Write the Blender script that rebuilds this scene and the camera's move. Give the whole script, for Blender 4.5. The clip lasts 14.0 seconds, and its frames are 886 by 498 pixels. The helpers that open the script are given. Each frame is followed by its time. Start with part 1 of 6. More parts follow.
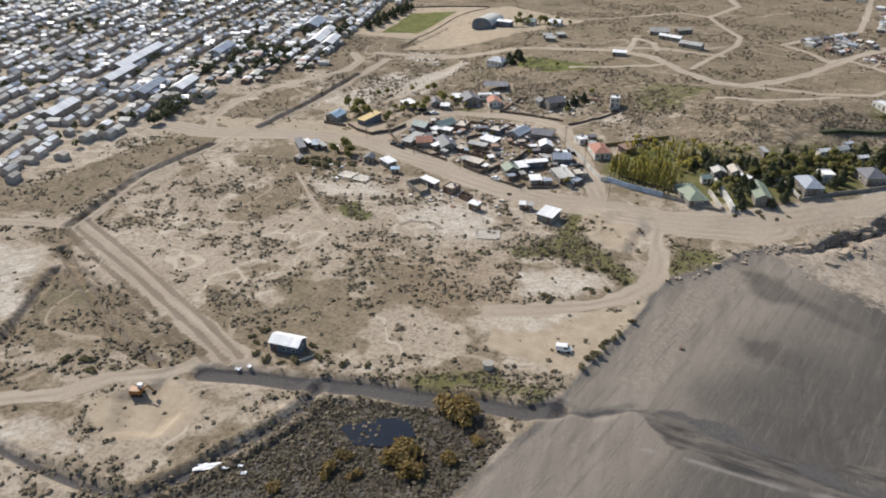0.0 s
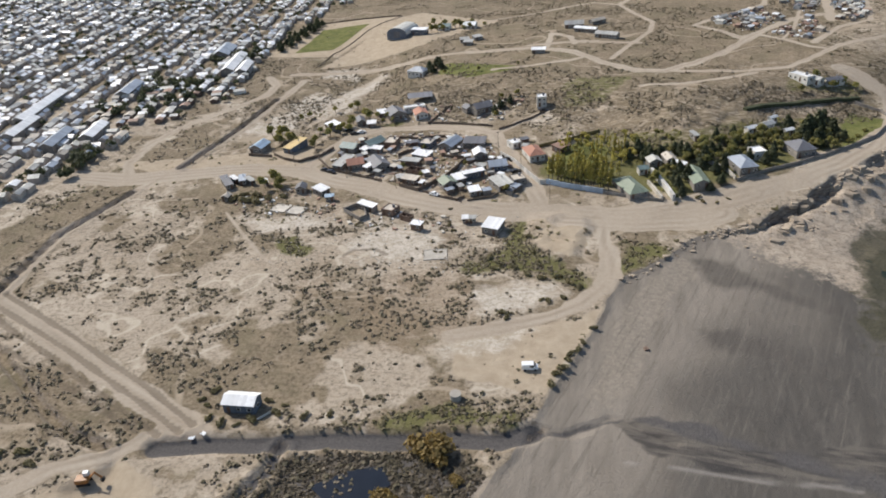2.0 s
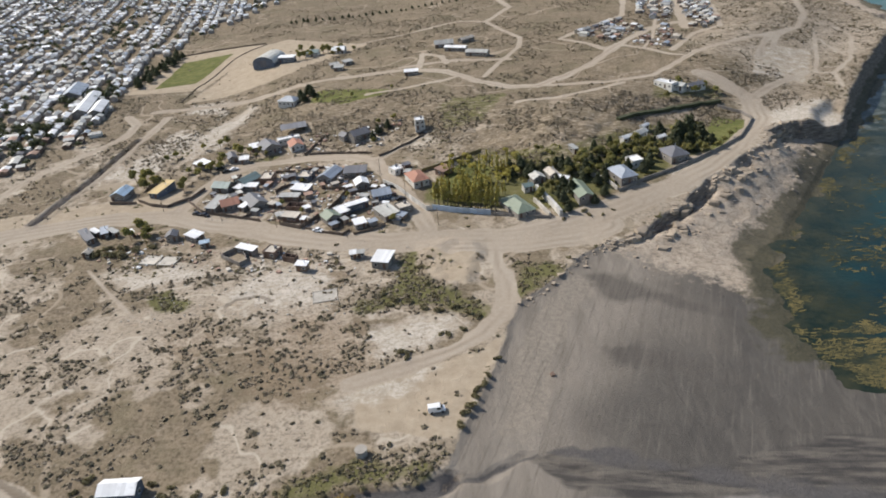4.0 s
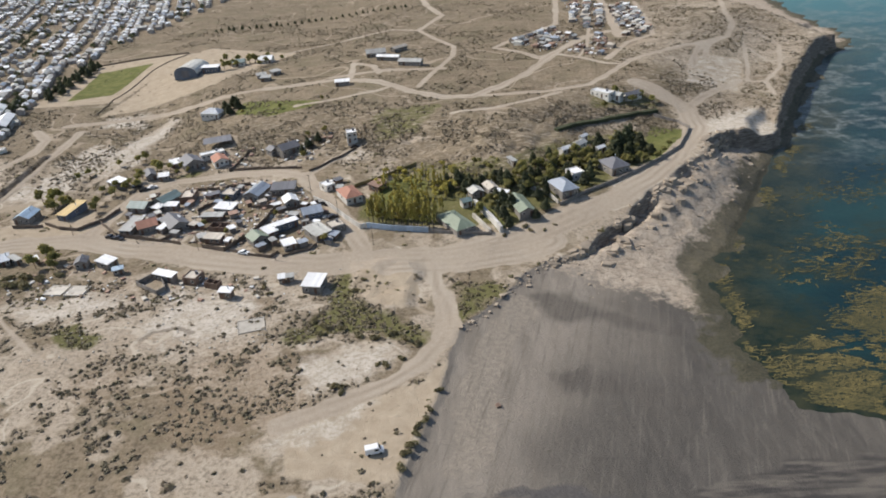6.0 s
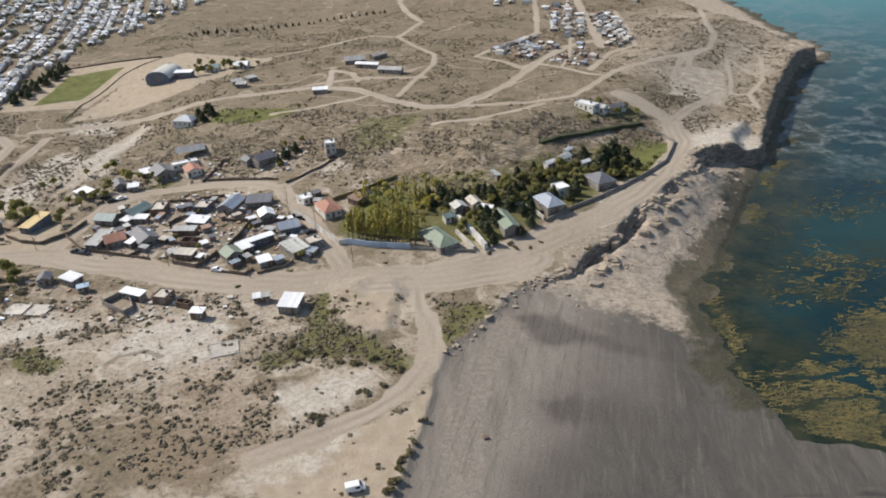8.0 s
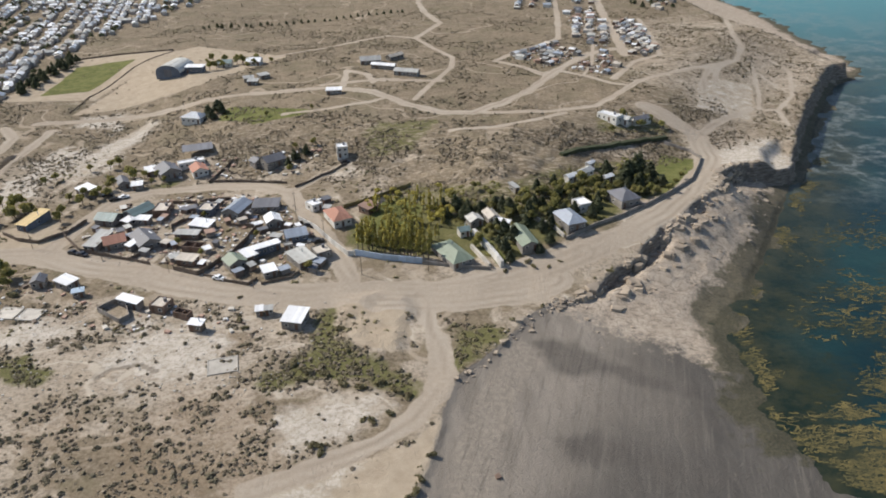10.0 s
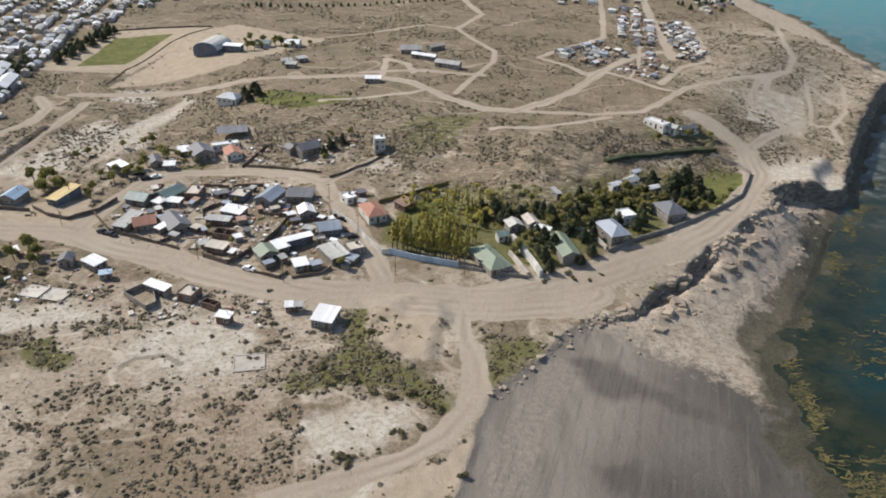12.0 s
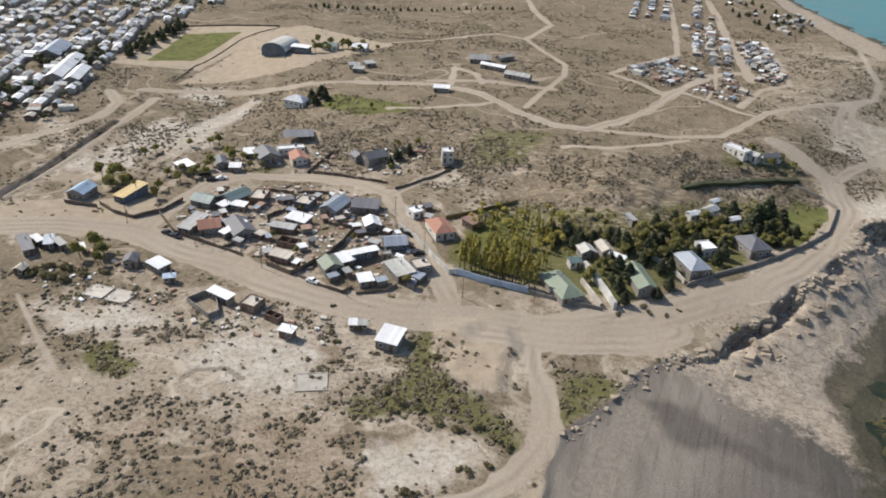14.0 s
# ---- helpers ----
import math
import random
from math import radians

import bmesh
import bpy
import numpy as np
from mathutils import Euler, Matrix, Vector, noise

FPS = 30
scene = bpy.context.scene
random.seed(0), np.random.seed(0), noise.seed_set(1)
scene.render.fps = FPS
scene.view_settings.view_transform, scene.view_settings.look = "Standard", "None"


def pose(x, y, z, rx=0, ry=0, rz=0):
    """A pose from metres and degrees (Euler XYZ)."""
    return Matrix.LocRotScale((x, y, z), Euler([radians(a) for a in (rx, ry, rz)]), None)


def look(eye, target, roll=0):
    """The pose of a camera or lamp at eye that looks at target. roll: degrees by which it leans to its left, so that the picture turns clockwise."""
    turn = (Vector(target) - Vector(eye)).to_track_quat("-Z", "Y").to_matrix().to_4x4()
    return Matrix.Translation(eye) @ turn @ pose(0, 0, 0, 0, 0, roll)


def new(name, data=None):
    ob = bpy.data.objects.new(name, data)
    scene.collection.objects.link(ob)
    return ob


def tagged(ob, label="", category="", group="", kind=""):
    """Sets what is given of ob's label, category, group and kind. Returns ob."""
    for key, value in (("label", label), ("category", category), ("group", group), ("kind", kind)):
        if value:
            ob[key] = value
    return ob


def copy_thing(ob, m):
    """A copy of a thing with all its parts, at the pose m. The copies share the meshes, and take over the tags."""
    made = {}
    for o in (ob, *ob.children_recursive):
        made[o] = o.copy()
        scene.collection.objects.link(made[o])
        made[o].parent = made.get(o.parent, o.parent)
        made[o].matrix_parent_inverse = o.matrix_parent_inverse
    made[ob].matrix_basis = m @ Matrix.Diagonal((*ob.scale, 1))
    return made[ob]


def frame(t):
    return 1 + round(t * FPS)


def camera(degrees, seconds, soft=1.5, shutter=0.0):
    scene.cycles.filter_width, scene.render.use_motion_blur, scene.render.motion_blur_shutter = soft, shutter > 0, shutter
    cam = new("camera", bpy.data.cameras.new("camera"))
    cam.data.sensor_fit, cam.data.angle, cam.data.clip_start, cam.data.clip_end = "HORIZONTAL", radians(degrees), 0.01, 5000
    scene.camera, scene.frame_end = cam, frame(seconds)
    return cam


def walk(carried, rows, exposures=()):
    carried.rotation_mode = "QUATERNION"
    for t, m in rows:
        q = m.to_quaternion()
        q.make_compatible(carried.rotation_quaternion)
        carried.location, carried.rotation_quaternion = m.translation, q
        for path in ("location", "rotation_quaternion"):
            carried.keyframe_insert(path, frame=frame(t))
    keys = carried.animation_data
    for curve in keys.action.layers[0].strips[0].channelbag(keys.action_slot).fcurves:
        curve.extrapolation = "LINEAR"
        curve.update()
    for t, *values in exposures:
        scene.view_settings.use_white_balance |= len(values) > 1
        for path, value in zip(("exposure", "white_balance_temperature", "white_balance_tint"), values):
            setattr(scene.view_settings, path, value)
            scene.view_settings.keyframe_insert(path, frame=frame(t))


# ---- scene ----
cam = camera(62.19, 14.0, soft=1.9)
PATH = [
    (0.0, pose(8.3, -41.45, 120.86, 60.77, 0.16, 22.96)),
    (0.5, pose(6.63, -39.11, 120.89, 60.73, 1.38, 21.47)),
    (1.0, pose(5.39, -37.05, 121.36, 60.6, 2.54, 19.72)),
    (1.5, pose(4.22, -34.83, 122.21, 60.62, 3.52, 17.68)),
    (2.0, pose(2.58, -32.72, 122.89, 60.73, 4.25, 15.25)),
    (2.5, pose(1.07, -30.55, 123.54, 60.8, 4.63, 12.61)),
    (3.0, pose(0.46, -27.53, 123.81, 60.91, 5.01, 9.95)),
    (3.5, pose(0.1, -24.3, 123.0, 61.15, 4.83, 7.43)),
    (4.0, pose(-0.1, -21.0, 122.2, 61.33, 4.89, 5.02)),
    (6.5, pose(-1.0, -4.1, 118.7, 61.61, 3.35, -0.45)),
    (7.0, pose(-1.6, -1.8, 118.8, 61.58, 3.02, -1.0)),
    (7.5, pose(-2.2, 0.5, 118.9, 61.69, 2.84, -1.29)),
    (8.0, pose(-2.9, 2.9, 119.0, 61.84, 2.62, -1.4)),
    (10.5, pose(-6.16, 18.98, 117.58, 61.86, 0.43, 0.72)),
    (11.0, pose(-7.91, 21.17, 117.74, 61.64, -0.26, 1.36)),
    (11.5, pose(-9.2, 23.37, 118.53, 61.26, -0.89, 2.22)),
    (12.0, pose(-10.92, 25.39, 118.1, 60.94, -1.55, 3.18)),
    (12.5, pose(-13.2, 27.81, 117.98, 60.78, -1.86, 4.07)),
    (13.0, pose(-15.38, 30.6, 117.85, 60.8, -2.09, 5.16)),
    (13.5, pose(-17.46, 32.96, 117.94, 60.93, -2.47, 6.47)),
    (14.0, pose(-20.16, 34.49, 118.57, 61.02, -3.0, 7.73)),
]
walk(cam, PATH, [(0.0, 0.12), (14.0, 0.12)])

# ---- daylight: clear sky, sun from the far left ----
SUN_EL, SUN_AZ = 40.0, -65.0   # degrees above the ground; degrees from +y towards +x
world = bpy.data.worlds.new("world")
scene.world = world
world.use_nodes = True
nt = world.node_tree
sky = nt.nodes.new("ShaderNodeTexSky")
sky.sky_type = "NISHITA"
sky.sun_disc = False
sky.sun_elevation = radians(SUN_EL)
sky.sun_rotation = radians(SUN_AZ)
bg = nt.nodes["Background"]
nt.links.new(sky.outputs[0], bg.inputs[0])
bg.inputs[1].default_value = 0.115
sun_data = bpy.data.lights.new("sun", "SUN")
sun_data.energy, sun_data.angle, sun_data.color = 4.6, radians(0.5), (1.0, 0.94, 0.85)
sun = new("sun", sun_data)
to_sun = Vector((math.sin(radians(SUN_AZ)) * math.cos(radians(SUN_EL)), math.cos(radians(SUN_AZ)) * math.cos(radians(SUN_EL)), math.sin(radians(SUN_EL))))
sun.matrix_world = look(to_sun * 300, (0, 0, 0))


# ---- materials ----
def nodes_of(name):
    m = bpy.data.materials.new(name)
    m.use_nodes = True
    t = m.node_tree
    return m, t, t.nodes["Principled BSDF"]


def node(t, kind, **values):
    n = t.nodes.new(kind)
    for k, v in values.items():
        n.inputs[k.replace("_", " ")].default_value = v
    return n


def noise_at(t, scale, detail=4.0, rough=0.6, world_space=False, stretch=None):
    co = t.nodes.new("ShaderNodeNewGeometry" if world_space else "ShaderNodeTexCoord")
    out = co.outputs["Position"] if world_space else co.outputs["Object"]
    if stretch:
        mp = t.nodes.new("ShaderNodeMapping")
        mp.inputs["Scale"].default_value = stretch
        t.links.new(out, mp.inputs["Vector"])
        out = mp.outputs["Vector"]
    n = node(t, "ShaderNodeTexNoise", Scale=scale, Detail=detail, Roughness=rough)
    t.links.new(out, n.inputs["Vector"])
    return n.outputs["Fac"]


def ramp(t, fac, lo, hi):
    n = t.nodes.new("ShaderNodeMapRange")
    n.inputs["From Min"].default_value, n.inputs["From Max"].default_value = lo, hi
    n.clamp = True
    t.links.new(fac, n.inputs["Value"])
    return n.outputs["Result"]


def mix(t, fac, a, b):
    n = t.nodes.new("ShaderNodeMix")
    n.data_type = "RGBA"
    for sock, v in ((n.inputs["Factor"], fac), (n.inputs["A"], a), (n.inputs["B"], b)):
        if isinstance(v, (tuple, float, int)):
            sock.default_value = (*v, 1) if isinstance(v, tuple) else v
        else:
            t.links.new(v, sock)
    return n.outputs["Result"]


def maths(t, op, a, b):
    n = t.nodes.new("ShaderNodeMath")
    n.operation = op
    for i, v in enumerate((a, b)):
        if isinstance(v, (float, int)):
            n.inputs[i].default_value = v
        else:
            t.links.new(v, n.inputs[i])
    return n.outputs[0]


def bump(t, p, fac, strength, distance):
    b = node(t, "ShaderNodeBump", Strength=strength, Distance=distance)
    t.links.new(fac, b.inputs["Height"])
    t.links.new(b.outputs["Normal"], p.inputs["Normal"])


def plain(name, colour, rough=0.8, spread=0.25, scale=1.5, relief=0.02, metal=0.0, world_space=False):
    """A worn surface: two scales of mottling round one colour, a shift from object to object, and fine relief."""
    m, t, p = nodes_of(name)
    big, small = noise_at(t, scale * 0.25, 3, world_space=world_space), noise_at(t, scale * 3, 5, world_space=world_space)
    dark = tuple(c * (1 - spread) for c in colour)
    light = tuple(min(1, c * (1 + spread * 0.6)) for c in colour)
    c = mix(t, ramp(t, big, 0.3, 0.7), dark, light)
    c = mix(t, maths(t, "MULTIPLY", ramp(t, small, 0.45, 0.75), 0.45), c, tuple(x * (1 - spread * 1.3) for x in colour))
    info = t.nodes.new("ShaderNodeObjectInfo")
    hue = t.nodes.new("ShaderNodeHueSaturation")
    t.links.new(maths(t, "ADD", maths(t, "MULTIPLY", info.outputs["Random"], 0.35), 0.82), hue.inputs["Value"])
    t.links.new(c, hue.inputs["Color"])
    t.links.new(hue.outputs["Color"], p.inputs["Base Color"])
    p.inputs["Roughness"].default_value = rough
    p.inputs["Metallic"].default_value = metal
    bump(t, p, small, 0.4, relief)
    return m


def sheet_roof(name, colour, rust=0.0, gloss=0.5):
    """Corrugated sheets: ribs, joints between sheets of uneven tone, dirt and rust."""
    m, t, p = nodes_of(name)
    co = t.nodes.new("ShaderNodeTexCoord")
    sep = t.nodes.new("ShaderNodeSeparateXYZ")
    t.links.new(co.outputs["Object"], sep.inputs[0])
    cell = maths(t, "FLOOR", maths(t, "MULTIPLY", sep.outputs["X"], 0.95), 0.0)
    wn = t.nodes.new("ShaderNodeTexWhiteNoise")
    wn.noise_dimensions = "1D"
    t.links.new(cell, wn.inputs["W"])
    tone = mix(t, wn.outputs["Value"], tuple(c * 0.82 for c in colour), tuple(min(0.9, c * 1.08) for c in colour))
    dirt = noise_at(t, 0.9, 5)
    tone = mix(t, maths(t, "MULTIPLY", ramp(t, dirt, 0.5, 0.8), 0.5), tone, tuple(c * 0.55 for c in colour))
    if rust:
        tone = mix(t, maths(t, "MULTIPLY", ramp(t, noise_at(t, 0.5, 6), 0.5, 0.7), rust), tone, (0.16, 0.07, 0.04))
    info = t.nodes.new("ShaderNodeObjectInfo")
    hue = t.nodes.new("ShaderNodeHueSaturation")
    t.links.new(maths(t, "ADD", maths(t, "MULTIPLY", info.outputs["Random"], 0.24), 0.9), hue.inputs["Value"])
    t.links.new(tone, hue.inputs["Color"])
    t.links.new(hue.outputs["Color"], p.inputs["Base Color"])
    p.inputs["Roughness"].default_value = gloss
    rib = maths(t, "SINE", maths(t, "MULTIPLY", sep.outputs["X"], 26.0), 0.0)
    bump(t, p, rib, 0.5, 0.02)
    return m


def leafy(name, a, b, c, through_leaf=0.35):
    """Foliage whose tone shifts from leaf clump to leaf clump."""
    m, t, p = nodes_of(name)
    geo = t.nodes.new("ShaderNodeNewGeometry")
    info = t.nodes.new("ShaderNodeObjectInfo")
    col = mix(t, geo.outputs["Random Per Island"], a, b)
    col = mix(t, maths(t, "MULTIPLY", ramp(t, noise_at(t, 0.12, 2, world_space=True), 0.4, 0.65), 0.7), col, c)
    hue = t.nodes.new("ShaderNodeHueSaturation")
    t.links.new(maths(t, "ADD", maths(t, "MULTIPLY", info.outputs["Random"], 0.4), 0.8), hue.inputs["Value"])
    t.links.new(col, hue.inputs["Color"])
    t.links.new(hue.outputs["Color"], p.inputs["Base Color"])
    p.inputs["Roughness"].default_value = 0.75
    thin = t.nodes.new("ShaderNodeBsdfTranslucent")
    t.links.new(hue.outputs["Color"], thin.inputs["Color"])
    both = t.nodes.new("ShaderNodeMixShader")
    both.inputs[0].default_value = through_leaf
    t.links.new(p.outputs[0], both.inputs[1])
    t.links.new(thin.outputs[0], both.inputs[2])
    t.links.new(both.outputs[0], t.nodes["Material Output"].inputs["Surface"])
    return m


ROOFS = {
    "white": sheet_roof("white_tin", (0.86, 0.86, 0.86), 0.0, 0.5),
    "tin": sheet_roof("blue_grey_tin", (0.35, 0.39, 0.45), 0.1, 0.4),
    "grey": sheet_roof("weathered_tin", (0.40, 0.40, 0.38), 0.35, 0.55),
    "beige": sheet_roof("sandy_sheet", (0.56, 0.50, 0.42), 0.15, 0.7),
    "patch": sheet_roof("patched_tin", (0.58, 0.57, 0.52), 0.3, 0.6),
    "slate": sheet_roof("dark_slate_sheet", (0.15, 0.15, 0.165), 0.0, 0.6),
    "teal": sheet_roof("faded_teal_tin", (0.18, 0.245, 0.235), 0.2, 0.55),
    "green": sheet_roof("pale_green_tin", (0.235, 0.28, 0.205), 0.1, 0.6),
    "red": sheet_roof("terracotta_tiles", (0.43, 0.21, 0.145), 0.0, 0.8),
    "brown": sheet_roof("brown_sheet", (0.36, 0.23, 0.17), 0.2, 0.7),
    "yellow": sheet_roof("ochre_sheet", (0.60, 0.44, 0.20), 0.0, 0.6),
    "blue": sheet_roof("pale_blue_tin", (0.36, 0.47, 0.58), 0.05, 0.45),
}
WALLS = {
    "block": plain("grey_block_wall", (0.25, 0.225, 0.20), 0.9, 0.35),
    "brick": plain("rough_brick_wall", (0.20, 0.135, 0.10), 0.9, 0.35),
    "white": plain("white_plaster", (0.60, 0.575, 0.53), 0.85, 0.2),
    "blue": plain("blue_painted_wall", (0.115, 0.135, 0.17), 0.8, 0.3),
    "timber": plain("weathered_boards", (0.22, 0.16, 0.12), 0.85),
}
M_PANE = plain("dark_window_glass", (0.02, 0.025, 0.03), 0.08, 0.2)
M_FRAME = plain("white_window_frame", (0.62, 0.60, 0.56), 0.6, 0.15)
M_DOOR = plain("brown_door_wood", (0.14, 0.08, 0.05), 0.7)
M_WOOD = plain("grey_fence_wood", (0.17, 0.13, 0.10), 0.9, 0.35)
M_BARK = plain("tree_bark", (0.11, 0.085, 0.065), 0.9)
M_CONCRETE = plain("raw_concrete", (0.50, 0.46, 0.40), 0.9, 0.2)
M_RUBBER = plain("tyre_rubber", (0.02, 0.02, 0.02), 0.8)
M_WHITE_PAINT = plain("white_car_paint", (0.80, 0.80, 0.80), 0.3, 0.05)
M_DARK_PAINT = plain("dark_car_paint", (0.03, 0.03, 0.035), 0.3, 0.1)
M_ORANGE_PAINT = plain("worn_orange_paint", (0.38, 0.16, 0.04), 0.5, 0.3)
M_WHITE_SHEET = plain("bright_white_sheet", (0.86, 0.86, 0.86), 0.3, 0.05)
M_BLUE_WALL = plain("blue_grey_wall_paint", (0.40, 0.47, 0.56), 0.8, 0.2)
M_TANK = plain("pale_concrete_tank", (0.36, 0.33, 0.29), 0.9, 0.2)
M_ROCK = plain("sandstone_rock", (0.36, 0.295, 0.225), 0.95, 0.35, 1.0, 0.1)
M_OLIVE = leafy("olive_scrub", (0.16, 0.145, 0.07), (0.28, 0.24, 0.125), (0.22, 0.185, 0.105))
M_RUST = leafy("autumn_rust_scrub", (0.20, 0.145, 0.052), (0.34, 0.245, 0.09), (0.25, 0.18, 0.07), 0.45)
M_GREEN = leafy("fresh_green_leaves", (0.17, 0.17, 0.055), (0.34, 0.31, 0.10), (0.29, 0.25, 0.085), 0.45)
M_POPLAR = leafy("yellow_green_poplar_leaves", (0.33, 0.30, 0.075), (0.56, 0.49, 0.14), (0.46, 0.385, 0.11), 0.5)
M_CONIFER = leafy("dark_conifer_needles", (0.048, 0.058, 0.028), (0.125, 0.135, 0.062), (0.085, 0.092, 0.048))
M_REED = leafy("dark_marsh_reed", (0.082, 0.066, 0.046), (0.128, 0.100, 0.066), (0.10, 0.084, 0.048), 0.3)
M_KELP = leafy("golden_brown_kelp", (0.018, 0.022, 0.008), (0.165, 0.128, 0.040), (0.040, 0.040, 0.014), 0.0)


M_CUSHION = leafy("olive_cushion_shrub", (0.115, 0.098, 0.056), (0.205, 0.17, 0.104), (0.16, 0.13, 0.082), 0.2)
M_DRY_CUSHION = leafy("dry_brown_cushion_shrub", (0.165, 0.132, 0.088), (0.31, 0.25, 0.175), (0.235, 0.185, 0.125), 0.2)


def ground_material():
    m, t, p = nodes_of("sandy_soil")
    big = noise_at(t, 0.035, 6, 0.65)
    mid = noise_at(t, 0.22, 6, 0.7)
    fine = noise_at(t, 1.6, 6, 0.75)

    def mask(name):
        a = t.nodes.new("ShaderNodeAttribute")
        a.attribute_name = name
        return a.outputs["Fac"]

    def broken(name, grain, amount):
        """A mask whose edge is frayed by grain."""
        v = maths(t, "ADD", mask(name), maths(t, "MULTIPLY", maths(t, "SUBTRACT", grain, 0.5), amount))
        return ramp(t, v, 0.32, 0.68)
    soil = mix(t, ramp(t, big, 0.38, 0.62), (0.345, 0.282, 0.212), (0.475, 0.405, 0.322))
    soil = mix(t, ramp(t, mid, 0.42, 0.62), soil, (0.39, 0.33, 0.26))
    soil = mix(t, maths(t, "MULTIPLY", ramp(t, fine, 0.52, 0.7), 0.45), soil, (0.21, 0.165, 0.12))
    litter = noise_at(t, 0.75, 7, 0.72)
    patchy = maths(t, "MULTIPLY", ramp(t, litter, 0.485, 0.555), ramp(t, mid, 0.33, 0.52))
    soil = mix(t, maths(t, "MULTIPLY", patchy, 0.6), soil, (0.17, 0.138, 0.10))
    trail = maths(t, "ABSOLUTE", maths(t, "SUBTRACT", noise_at(t, 0.022, 3, 0.5), 0.5), 0.0)
    soil = mix(t, maths(t, "MULTIPLY", ramp(t, trail, 0.009, 0.003), 0.75), soil, (0.50, 0.435, 0.35))
    dry = mix(t, ramp(t, noise_at(t, 0.12, 6, 0.75), 0.4, 0.6), (0.145, 0.114, 0.077), (0.24, 0.19, 0.13))
    dry = mix(t, maths(t, "MULTIPLY", ramp(t, fine, 0.5, 0.66), 0.7), dry, (0.13, 0.10, 0.068))
    dry = mix(t, maths(t, "MULTIPLY", ramp(t, litter, 0.53, 0.45), 0.4), dry, (0.34, 0.275, 0.20))
    dry = mix(t, maths(t, "MULTIPLY", ramp(t, litter, 0.54, 0.62), 0.75), dry, (0.115, 0.092, 0.062))
    dry = mix(t, maths(t, "MULTIPLY", ramp(t, noise_at(t, 0.05, 5, 0.7), 0.5, 0.64), 0.55), dry, (0.15, 0.13, 0.078))
    path2 = maths(t, "ABSOLUTE", maths(t, "SUBTRACT", noise_at(t, 0.013, 2, 0.5), 0.47), 0.0)
    dry = mix(t, maths(t, "MULTIPLY", ramp(t, path2, 0.006, 0.002), 0.8), dry, (0.37, 0.305, 0.23))
    col = mix(t, broken("dry", mid, 1.1), soil, dry)
    clump = maths(t, "ADD", mask("clump"), maths(t, "MULTIPLY", maths(t, "SUBTRACT", litter, 0.5), 1.5))
    col = mix(t, maths(t, "MULTIPLY", ramp(t, clump, 0.34, 0.68), 0.5), col, mix(t, ramp(t, fine, 0.4, 0.62), (0.255, 0.205, 0.14), (0.155, 0.122, 0.08)))
    rusty = maths(t, "ADD", mask("rusty"), maths(t, "MULTIPLY", maths(t, "SUBTRACT", litter, 0.5), 1.8))
    col = mix(t, maths(t, "MULTIPLY", ramp(t, rusty, 0.4, 0.9), 0.55), col, mix(t, ramp(t, fine, 0.4, 0.6), (0.30, 0.225, 0.155), (0.205, 0.15, 0.10)))
    tan = mix(t, ramp(t, mid, 0.35, 0.65), (0.34, 0.275, 0.20), (0.43, 0.355, 0.265))
    col = mix(t, broken("tan", mid, 0.8), col, tan)
    green = mix(t, ramp(t, fine, 0.4, 0.6), (0.102, 0.099, 0.040), (0.172, 0.160, 0.070))
    col = mix(t, broken("green", mid, 0.9), col, green)
    lawn = mix(t, ramp(t, mid, 0.4, 0.6), (0.105, 0.115, 0.036), (0.165, 0.165, 0.058))
    col = mix(t, maths(t, "MULTIPLY", mask("slope"), ramp(t, noise_at(t, 0.5, 6, 0.75, stretch=(0.45, 1.5, 1)), 0.5, 0.6)), col, (0.40, 0.335, 0.255))
    ridge = noise_at(t, 0.7, 6, 0.75, stretch=(0.6, 1.1, 1))
    col = mix(t, maths(t, "MULTIPLY", maths(t, "MULTIPLY", mask("slope"), ramp(t, ridge, 0.5, 0.57)), 0.8), col, (0.15, 0.118, 0.08))
    col = mix(t, broken("lawn", mid, 0.3), col, lawn)
    pale = mix(t, ramp(t, mid, 0.4, 0.6), (0.43, 0.375, 0.305), (0.55, 0.495, 0.425))
    pale = mix(t, maths(t, "MULTIPLY", ramp(t, litter, 0.5, 0.57), 0.5), pale, (0.25, 0.21, 0.155))
    col = mix(t, broken("pale", mid, 0.9), col, pale)
    way = mix(t, ramp(t, noise_at(t, 0.9, 5, 0.7), 0.3, 0.7), (0.335, 0.278, 0.216), (0.41, 0.348, 0.277))
    way = mix(t, maths(t, "MULTIPLY", ramp(t, big, 0.45, 0.65), 0.5), way, (0.47, 0.41, 0.335))
    rut = maths(t, "MULTIPLY", mask("rut"), ramp(t, noise_at(t, 0.07, 4, 0.6), 0.38, 0.6))
    way = mix(t, maths(t, "MULTIPLY", rut, 0.8), way, (0.27, 0.22, 0.168))
    col = mix(t, broken("track", fine, 0.5), col, way)
    streak = noise_at(t, 0.10, 5, 0.6, stretch=(2.2, 0.35, 1))
    fan = noise_at(t, 0.03, 3, 0.5)
    sand = mix(t, ramp(t, streak, 0.35, 0.65), (0.205, 0.178, 0.148), (0.285, 0.249, 0.208))
    sand = mix(t, maths(t, "MULTIPLY", ramp(t, fine, 0.5, 0.75), 0.25), sand, (0.17, 0.15, 0.13))
    wet = mix(t, ramp(t, streak, 0.35, 0.68), (0.082, 0.074, 0.065), (0.122, 0.109, 0.094))
